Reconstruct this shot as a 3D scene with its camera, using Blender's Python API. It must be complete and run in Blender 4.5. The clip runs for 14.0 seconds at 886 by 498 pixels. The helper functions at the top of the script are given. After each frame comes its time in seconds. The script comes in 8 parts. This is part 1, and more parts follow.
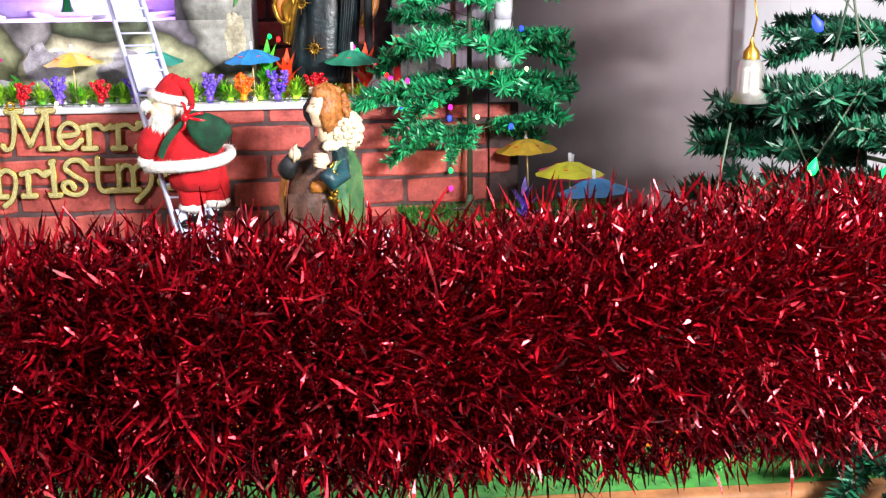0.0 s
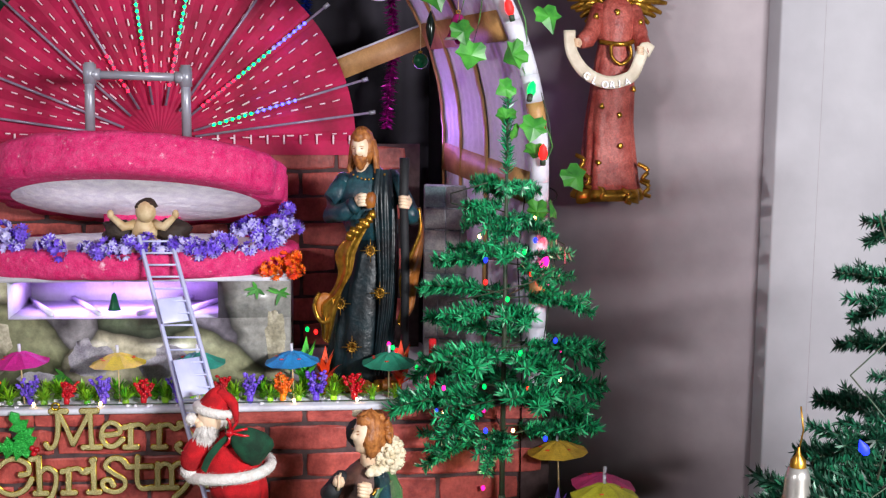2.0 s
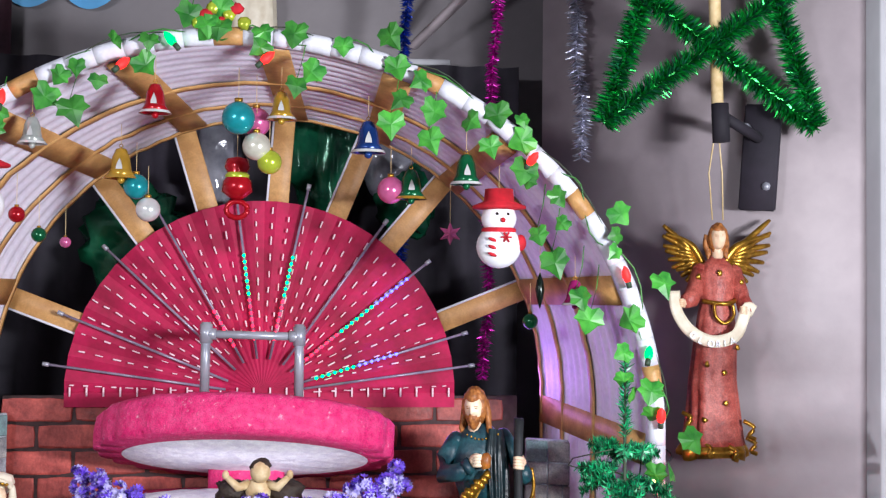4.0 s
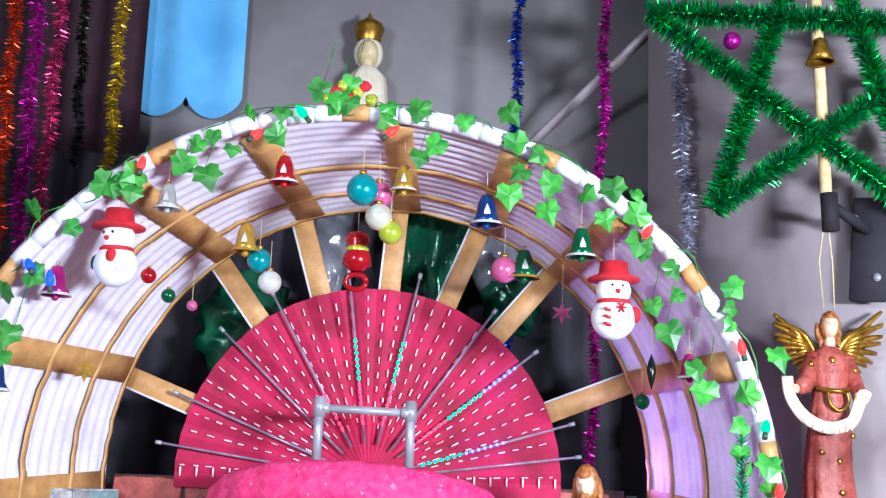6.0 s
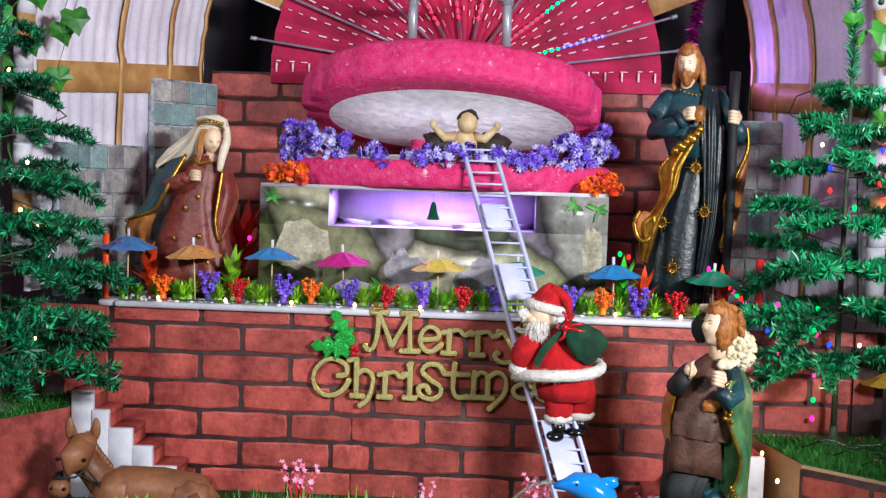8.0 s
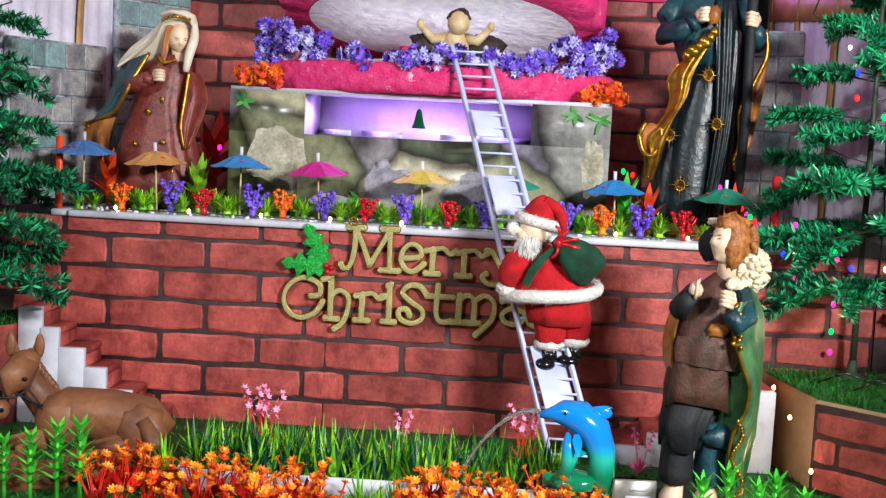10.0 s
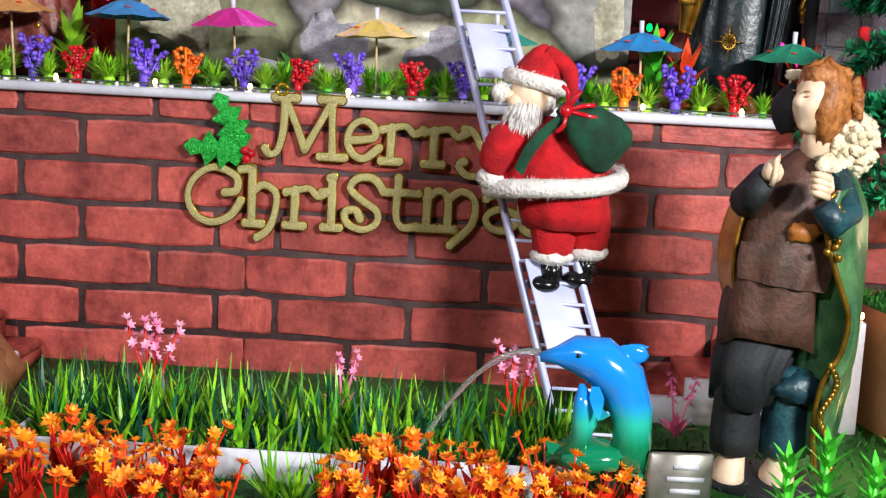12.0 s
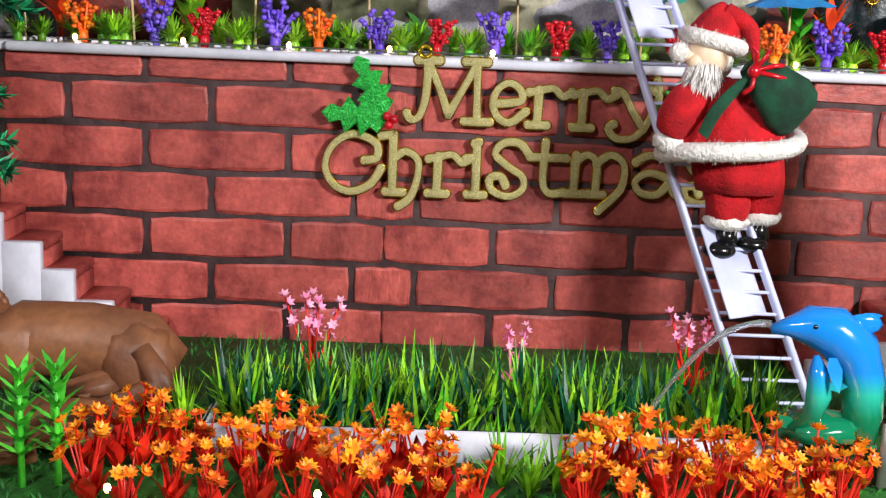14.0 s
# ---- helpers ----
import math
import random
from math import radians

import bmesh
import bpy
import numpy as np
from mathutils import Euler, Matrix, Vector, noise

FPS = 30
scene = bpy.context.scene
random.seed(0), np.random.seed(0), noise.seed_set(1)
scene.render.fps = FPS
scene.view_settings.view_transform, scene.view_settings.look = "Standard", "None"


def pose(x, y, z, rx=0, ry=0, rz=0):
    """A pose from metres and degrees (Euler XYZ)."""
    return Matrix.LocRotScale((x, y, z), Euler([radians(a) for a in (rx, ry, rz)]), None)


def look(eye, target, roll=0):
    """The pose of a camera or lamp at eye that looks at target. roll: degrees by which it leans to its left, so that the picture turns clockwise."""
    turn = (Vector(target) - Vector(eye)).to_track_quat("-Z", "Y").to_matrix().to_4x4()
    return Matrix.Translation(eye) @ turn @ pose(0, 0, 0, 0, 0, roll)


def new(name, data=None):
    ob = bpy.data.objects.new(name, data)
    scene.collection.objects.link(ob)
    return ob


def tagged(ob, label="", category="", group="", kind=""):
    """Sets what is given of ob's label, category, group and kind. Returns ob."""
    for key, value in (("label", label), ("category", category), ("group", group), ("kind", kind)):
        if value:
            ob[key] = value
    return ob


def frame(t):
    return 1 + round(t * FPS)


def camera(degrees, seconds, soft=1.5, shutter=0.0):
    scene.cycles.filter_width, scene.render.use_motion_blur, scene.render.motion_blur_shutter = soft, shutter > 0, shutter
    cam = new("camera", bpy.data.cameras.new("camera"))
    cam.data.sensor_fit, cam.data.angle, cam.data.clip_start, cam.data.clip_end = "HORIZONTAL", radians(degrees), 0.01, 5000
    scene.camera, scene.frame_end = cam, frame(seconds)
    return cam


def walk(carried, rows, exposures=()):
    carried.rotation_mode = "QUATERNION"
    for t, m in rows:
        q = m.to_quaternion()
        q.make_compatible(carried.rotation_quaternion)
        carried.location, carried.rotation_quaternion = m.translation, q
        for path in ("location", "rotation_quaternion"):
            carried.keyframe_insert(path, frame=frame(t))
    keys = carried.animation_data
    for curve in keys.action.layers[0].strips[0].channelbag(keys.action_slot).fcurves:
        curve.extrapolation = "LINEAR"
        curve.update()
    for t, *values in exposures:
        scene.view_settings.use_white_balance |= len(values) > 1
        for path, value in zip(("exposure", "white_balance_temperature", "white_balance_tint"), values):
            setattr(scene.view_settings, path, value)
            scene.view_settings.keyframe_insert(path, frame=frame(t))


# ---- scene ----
cam = camera(40.0, 14.0, soft=1.3)
PATH = [
    (0, (0.541, -1.983, 0.62), (0.717, -0.055, 0.122), -0.6),
    (0.5, (0.53, -1.991, 0.712), (0.723, -0.068, 0.197), -0.4),
    (1, (0.511, -1.992, 0.813), (0.732, -0.054, 0.369), 0.4),
    (1.5, (0.49, -1.989, 0.867), (0.716, -0.033, 0.514), 0.7),
    (2, (0.471, -1.977, 0.888), (0.665, -0.004, 0.62), 0.5),
    (2.5, (0.437, -1.973, 0.905), (0.576, 0.012, 0.701), 0.3),
    (3, (0.334, -1.976, 0.947), (0.482, 0.013, 0.797), 0.5),
    (3.5, (0.293, -1.985, 0.977), (0.458, 0.007, 0.919), 0.6),
    (3.7, (0.286, -1.983, 0.993), (0.476, 0.008, 0.981), 0.6),
    (5.8, (0.247, -2.012, 0.805), (0.344, -0.054, 1.203), 2.0),
    (6, (0.211, -2.003, 0.788), (0.271, -0.037, 1.154), 2.0),
    (6.5, (0.172, -1.986, 0.73), (0.177, 0.001, 0.961), 1.9),
    (7, (0.175, -1.976, 0.659), (0.141, 0.023, 0.724), 1.7),
    (7.5, (0.2, -1.961, 0.612), (0.134, 0.037, 0.553), 1.6),
    (8, (0.212, -1.949, 0.585), (0.138, 0.046, 0.46), 1.9),
    (8.5, (0.213, -1.94, 0.577), (0.149, 0.051, 0.399), 2.3),
    (8.7, (0.211, -1.939, 0.574), (0.155, 0.051, 0.382), 2.4),
    (10.8, (0.27, -1.475, 0.445), (0.161, 0.512, 0.243), 3.1),
    (11, (0.258, -1.379, 0.429), (0.168, 0.607, 0.212), 3.1),
    (11.5, (0.258, -1.303, 0.408), (0.192, 0.677, 0.134), 3.2),
    (12, (0.26, -1.305, 0.41), (0.193, 0.669, 0.097), 2.9),
    (12.5, (0.251, -1.308, 0.416), (0.16, 0.665, 0.101), 2.3),
    (13, (0.239, -1.306, 0.412), (0.14, 0.664, 0.081), 2.1),
    (13.5, (0.184, -1.301, 0.407), (0.154, 0.667, 0.053), 2.2),
    (14, (0.034, -1.264, 0.408), (0.079, 0.698, 0.024), 2.3),
]
walk(cam, [(t, look(eye, target, roll)) for t, eye, target, roll in PATH],
     exposures=[(0.0, 0.70, 6500, 10), (0.5, 0.45, 6500, 10), (1.0, -0.1, 6500, 10), (2.0, -0.18, 6350, 11), (3.0, 0.0, 6150, 11), (3.7, 0.05, 6100, 10), (5.8, 0.7, 5500, 6), (6.2, 0.6, 5500, 6), (6.6, 0.4, 5700, 6), (7.2, 0.0, 6150, 8), (8.7, -0.08, 6200, 7), (10.8, 0.05, 6350, 6), (14.0, 0.05, 6450, 8)])

# ---------------------------------------------------------------- light
world = bpy.data.worlds.new("room")
scene.world = world
world.use_nodes = True
world.node_tree.nodes["Background"].inputs[0].default_value = (0.72, 0.66, 0.80, 1)
world.node_tree.nodes["Background"].inputs[1].default_value = 0.08


def lamp(name, kind, energy, color, m, size=0.1, size_y=None):
    data = bpy.data.lights.new(name, kind)
    data.energy, data.color = energy, color
    if kind == "AREA":
        data.size = size
        if size_y:
            data.shape, data.size_y = "RECTANGLE", size_y
    else:
        data.shadow_soft_size = size
    ob = new(name, data)
    ob.matrix_world = m
    return ob


# a tube lamp of the room, up in front to one side, and the lilac strip behind the crib
lamp("room_tube_light", "AREA", 68, (1.0, 0.98, 0.98), look((1.40, -1.90, 1.0), (0.15, 0.1, 0.6)), 0.45, 0.12)
lamp("room_lamp", "AREA", 24, (0.98, 0.95, 0.97), look((-0.85, -2.2, 1.45), (0.3, 0.1, 0.5)), 0.4, 0.10)
lamp("lilac_strip", "AREA", 0.45, (0.55, 0.22, 1.0), look((0.58, 0.38, 0.80), (0.70, 0.1, 0.95)), 0.3, 0.06)
lamp("bed_strip", "AREA", 0.07, (1.0, 0.95, 1.0), look((0.133, 0.17, 0.625), (0.133, 0.25, 0.75)), 0.3, 0.02)
lamp("rim_bulb_glow", "POINT", 0.45, (1.0, 0.10, 0.16), pose(0.865, -0.06, 0.62), 0.02)
lamp("platform_light_glow", "POINT", 0.16, (1.0, 0.70, 0.42), pose(0.72, -0.13, 0.27), 0.015)
lamp("box_strip", "AREA", 1.15, (0.60, 0.28, 1.0), look((0.115, 0.17, 0.545), (0.115, 0.2, 0.4)), 0.3, 0.02)
lamp("fairy_light_glow", "POINT", 0.09, (1.0, 0.62, 0.30), pose(0.615, -0.215, 0.11), 0.01)


# ---------------------------------------------------------------- materials
def srgb(h):
    v = [int(h[i:i + 2], 16) / 255 for i in (0, 2, 4)]
    return tuple(c / 12.92 if c <= 0.04045 else ((c + 0.055) / 1.055) ** 2.4 for c in v)


def material(name, a, b=None, scale=40, rough=0.6, metal=0.0, bump=0.0, bump_scale=200, vary=0.0, emit=0.0, trans=0.0, fine=0.0, coat=0.0, rugged=0.5):
    """Two tones mixed by noise at scale, a finer grain, bump, per-piece variation."""
    m = bpy.data.materials.new(name)
    m.use_nodes = True
    nt = m.node_tree
    n, l = nt.nodes, nt.links
    p = n["Principled BSDF"]
    p.inputs["Roughness"].default_value, p.inputs["Metallic"].default_value = rough, metal
    p.inputs["Transmission Weight"].default_value = trans
    p.inputs["Coat Weight"].default_value = coat
    glow = a
    if emit:
        a = tuple(c * 0.15 for c in a)
    b = b or tuple(c * 0.8 for c in a)
    co = n.new("ShaderNodeTexCoord")
    place = co.outputs["Object"]
    if vary:
        own = n.new("ShaderNodeObjectInfo")
        shift = n.new("ShaderNodeVectorMath")
        shift.operation = "MULTIPLY_ADD"
        shift.inputs[1].default_value = (37.0, 19.0, 53.0)
        l.new(own.outputs["Random"], shift.inputs[0])
        l.new(place, shift.inputs[2])
        place = shift.outputs[0]
    t = n.new("ShaderNodeTexNoise")
    t.inputs["Scale"].default_value, t.inputs["Detail"].default_value, t.inputs["Roughness"].default_value = scale, 8, rugged
    l.new(place, t.inputs["Vector"])
    r = n.new("ShaderNodeValToRGB")
    r.color_ramp.elements[0].position, r.color_ramp.elements[1].position = 0.35, 0.65
    r.color_ramp.elements[0].color, r.color_ramp.elements[1].color = (*a, 1), (*b, 1)
    l.new(t.outputs["Fac"], r.inputs["Fac"])
    col = r.outputs["Color"]
    if fine:
        t2 = n.new("ShaderNodeTexNoise")
        t2.inputs["Scale"].default_value, t2.inputs["Detail"].default_value = scale * 9, 3
        l.new(co.outputs["Object"], t2.inputs["Vector"])
        mr = n.new("ShaderNodeMapRange")
        mr.inputs[1].default_value, mr.inputs[2].default_value = 0.3, 0.7
        mr.inputs[3].default_value, mr.inputs[4].default_value = 1 - fine, 1 + fine * 0.5
        l.new(t2.outputs["Fac"], mr.inputs[0])
        mx = n.new("ShaderNodeVectorMath")
        mx.operation = "SCALE"
        l.new(col, mx.inputs[0])
        l.new(mr.outputs[0], mx.inputs["Scale"])
        col = mx.outputs[0]
    if vary:
        oi = n.new("ShaderNodeObjectInfo")
        ge = n.new("ShaderNodeNewGeometry")
        ad = n.new("ShaderNodeMath")
        ad.operation = "ADD"
        fr = n.new("ShaderNodeMath")
        fr.operation = "FRACT"
        l.new(oi.outputs["Random"], ad.inputs[0])
        l.new(ge.outputs["Random Per Island"], ad.inputs[1])
        l.new(ad.outputs[0], fr.inputs[0])
        mr = n.new("ShaderNodeMapRange")
        mr.inputs[3].default_value, mr.inputs[4].default_value = 1 - vary, 1 + vary
        l.new(fr.outputs[0], mr.inputs[0])
        mx = n.new("ShaderNodeVectorMath")
        mx.operation = "SCALE"
        l.new(col, mx.inputs[0])
        l.new(mr.outputs[0], mx.inputs["Scale"])
        col = mx.outputs[0]
    l.new(col, p.inputs["Base Color"])
    if bump:
        t3 = n.new("ShaderNodeTexNoise")
        t3.inputs["Scale"].default_value, t3.inputs["Detail"].default_value = bump_scale, 4
        l.new(co.outputs["Object"], t3.inputs["Vector"])
        bp = n.new("ShaderNodeBump")
        bp.inputs["Strength"].default_value, bp.inputs["Distance"].default_value = min(1, bump), 0.003
        l.new(t3.outputs["Fac"], bp.inputs["Height"])
        l.new(bp.outputs[0], p.inputs["Normal"])
    if emit:
        p.inputs["Emission Color"].default_value = (*glow, 1)
        p.inputs["Emission Strength"].default_value = emit
    return m


BRICK = material("brick_red", srgb("7a2c2a"), srgb("c25a50"), 22, 0.5, bump=0.35, bump_scale=120, vary=0.22, fine=0.16, rugged=0.72)
MORTAR = material("mortar_grey_brown", srgb("554242"), srgb("423031"), 60, 0.85, bump=0.3)
WHITECARD = material("white_card", srgb("dcdce6"), srgb("c6c6d2"), 20, 0.6, fine=0.06)
CORRUGATE = material("white_corrugated_card", srgb("e8e4f2"), srgb("d8d2e4"), 14, 0.55, fine=0.08)
TAN = material("tan_cardboard", srgb("c99a60"), srgb("aa7c48"), 30, 0.5, fine=0.12, bump=0.1)
BEIGE = material("beige_cardboard", srgb("c9a583"), srgb("b38e6c"), 12, 0.7, fine=0.1)
WALLPAINT = material("grey_wall_paint", srgb("a4989c"), srgb("90858a"), 3.5, 0.55, fine=0.06, bump=0.12, bump_scale=60)
PALEPAINT = material("pale_wall_paint", srgb("b8b7bc"), srgb("a6a4aa"), 3, 0.6, fine=0.04, bump=0.1, bump_scale=60)
# near-black for the unlit space behind the spokes, and for the black fittings
DARKROOM = material("dark_space_and_fittings", srgb("2a2430"), srgb("1a1620"), 6, 0.8, fine=0.2)
PINKFOAM = material("pink_painted_foam", srgb("d8186a"), srgb("e2407e"), 70, 0.75, bump=1.0, bump_scale=120, fine=0.4)
def flecks(m, color, scale, lo, hi):
    """Small chipped spots of another colour over a paint."""
    nt = m.node_tree
    n, l = nt.nodes, nt.links
    p = n["Principled BSDF"]
    src = p.inputs["Base Color"].links[0].from_socket
    co, t, mr, mx = n.new("ShaderNodeTexCoord"), n.new("ShaderNodeTexNoise"), n.new("ShaderNodeMapRange"), n.new("ShaderNodeMix")
    t.inputs["Scale"].default_value, t.inputs["Detail"].default_value, t.inputs["Roughness"].default_value = scale, 6, 0.75
    mr.inputs[1].default_value, mr.inputs[2].default_value = lo, hi
    mx.data_type = "RGBA"
    for s in mx.inputs:
        if s.type == "RGBA" and s.name == "B":
            s.default_value = (*color, 1)
    l.new(co.outputs["Object"], t.inputs["Vector"])
    l.new(t.outputs["Fac"], mr.inputs[0])
    l.new(mr.outputs[0], mx.inputs[0])
    l.new(src, mx.inputs[6])
    l.new(mx.outputs[2], p.inputs["Base Color"])


flecks(PINKFOAM, srgb("f2c4d6"), 55, 0.60, 0.74)
COTTON = material("white_cotton", srgb("f4f2f6"), srgb("dedae6"), 50, 0.95, bump=1.0, bump_scale=90, fine=0.12)
FANRED = material("crimson_fan_card", srgb("b4084a"), srgb("8a0434"), 12, 0.75, fine=0.12, vary=0.1)
DASH = material("white_dash_paint", srgb("f0d8e0"), srgb("e0b8c8"), 300, 0.6)
SILVER = material("grey_plastic_pipe", srgb("a8a9b4"), srgb("8e909c"), 30, 0.35, 0.3)
TUBE = material("clear_led_tube", srgb("94889c"), srgb("7c7088"), 60, 0.25, 0.1)


def boulder_print(name):
    """A glossy print of river boulders: grey, cream and mossy stones with dark gaps."""
    m = material(name, srgb("8d9484"), srgb("5f6a58"), 16, 0.3)
    nt = m.node_tree
    n, l = nt.nodes, nt.links
    co = n.new("ShaderNodeTexCoord")
    wob = n.new("ShaderNodeTexNoise")
    wob.inputs["Scale"].default_value = 12
    mixv = n.new("ShaderNodeVectorMath")
    mixv.operation = "MULTIPLY_ADD"
    mixv.inputs[1].default_value = (0.05, 0.05, 0.05)
    l.new(co.outputs["Object"], wob.inputs["Vector"])
    l.new(wob.outputs["Color"], mixv.inputs[0])
    l.new(co.outputs["Object"], mixv.inputs[2])
    v1, v2 = n.new("ShaderNodeTexVoronoi"), n.new("ShaderNodeTexVoronoi")
    v2.feature = "DISTANCE_TO_EDGE"
    for v in (v1, v2):
        v.inputs["Scale"].default_value = 6.5
        l.new(mixv.outputs[0], v.inputs["Vector"])
    tone = n.new("ShaderNodeValToRGB")
    e = tone.color_ramp.elements
    e[0].color, e[1].color = (*srgb("5f7440"), 1), (*srgb("d8d0b4"), 1)
    for p, h in ((0.3, "a49cac"), (0.5, "c6bec8"), (0.7, "7c8c58")):
        k = e.new(p)
        k.color = (*srgb(h), 1)
    sep = n.new("ShaderNodeSeparateColor")
    l.new(v1.outputs["Color"], sep.inputs[0])
    l.new(sep.outputs[0], tone.inputs["Fac"])
    gap = n.new("ShaderNodeMapRange")
    gap.inputs[1].default_value, gap.inputs[2].default_value, gap.inputs[3].default_value = 0.0, 0.11, 0.16
    l.new(v2.outputs["Distance"], gap.inputs[0])
    grain = n.new("ShaderNodeTexNoise")
    grain.inputs["Scale"].default_value, grain.inputs["Detail"].default_value, grain.inputs["Roughness"].default_value = 60, 8, 0.7
    l.new(co.outputs["Object"], grain.inputs["Vector"])
    gr = n.new("ShaderNodeMapRange")
    gr.inputs[1].default_value, gr.inputs[2].default_value, gr.inputs[3].default_value, gr.inputs[4].default_value = 0.3, 0.7, 0.42, 1.0
    l.new(grain.outputs["Fac"], gr.inputs[0])
    mul = n.new("ShaderNodeMath")
    mul.operation = "MULTIPLY"
    l.new(gap.outputs[0], mul.inputs[0])
    l.new(gr.outputs[0], mul.inputs[1])
    sc = n.new("ShaderNodeVectorMath")
    sc.operation = "SCALE"
    l.new(tone.outputs[0], sc.inputs[0])
    l.new(mul.outputs[0], sc.inputs["Scale"])
    l.new(sc.outputs[0], n["Principled BSDF"].inputs["Base Color"])
    return m


STONEPRINT = boulder_print("boulder_print")
PALESTONE = material("pale_stone_print", srgb("cfc8b0"), srgb("8f8872"), 26, 0.35, fine=0.3, vary=0.15, rugged=0.7)
GREYSTONE = material("grey_stone_print", srgb("b8b4bc"), srgb("8c8694"), 40, 0.35, fine=0.3, vary=0.15)
BLOCKS = material("grey_block_print", srgb("bcb8b4"), srgb("7c7c84"), 40, 0.5, fine=0.25, vary=0.25, rugged=0.7)
NEEDLE = material("green_pvc_needle", srgb("34b874"), srgb("1a8c58"), 30, 0.35, vary=0.45)
NEEDLE_DK = material("dark_green_pvc_needle", srgb("17603f"), srgb("0c3f2a"), 30, 0.45, vary=0.45)
NEEDLE_BK = material("deep_green_pvc_needle", srgb("0f4a33"), srgb("07281c"), 30, 0.45, vary=0.45)
TRUNK = material("green_wire_pole", srgb("2f4a36"), srgb("3b3a2c"), 60, 0.6)
BARK = material("brown_wood_post", srgb("8a5a34"), srgb("6c4426"), 20, 0.6, fine=0.2)
GRASS = material("green_plastic_grass", srgb("a2da28"), srgb("3f9a1c"), 40, 0.42, vary=0.5)
MAT = material("green_grass_mat", srgb("2c7a22"), srgb("1c5a1a"), 60, 0.7, vary=0.4, bump=0.6)
LIMEPLANT = material("lime_plastic_leaf", srgb("5fd63a"), srgb("3aa82c"), 60, 0.4, vary=0.25)
IVYGREEN = material("ivy_leaf_green", srgb("4a9a36"), srgb("256a24"), 50, 0.42, vary=0.35)
ORANGEFL = material("orange_plastic_flower", srgb("f58a14"), srgb("e8501a"), 60, 0.4, vary=0.3)
REDLEAF = material("red_translucent_leaf", srgb("e8301c"), srgb("c81c14"), 50, 0.4, vary=0.3)
PURPLE = material("violet_plastic_flower", srgb("5c38c2"), srgb("8262dc"), 60, 0.45, vary=0.35)
LILAC = material("lilac_white_petal", srgb("c9c4f0"), srgb("a89ee0"), 60, 0.5, vary=0.2)
PINKPLANT = material("pink_plastic_plant", srgb("f25aa0"), srgb("f090b8"), 60, 0.4, vary=0.2)
STICK = material("bamboo_stick", srgb("e0c89a"), srgb("c8ac78"), 60, 0.6)
GOLD = material("gold_paint", srgb("c9983a"), srgb("8a6420"), 60, 0.32, 0.85, bump=0.2)
GLITTER = material("gold_glitter", srgb("fff6b8"), srgb("b8a654"), 1300, 0.32, 0.25, bump=1.0, bump_scale=900, fine=0.4)
GOLDEDGE = material("bright_gold_edge", srgb("d8b82a"), srgb("b8941c"), 60, 0.25, 0.9)
GREENGLIT = material("green_glitter_holly", srgb("48e85c"), srgb("0c8a30"), 260, 0.18, 0.35, bump=1.0, bump_scale=500, fine=0.5, rugged=0.75)
REDGLOSS = material("red_gloss", srgb("d01424"), srgb("a00c18"), 40, 0.25)
PLASTICWHITE = material("lilac_white_plastic", srgb("cdd0ee"), srgb("babfe2"), 30, 0.35)
ROOMBACK = material("far_room_wall", srgb("8f898c"), srgb("7c767a"), 3, 0.7, fine=0.05)


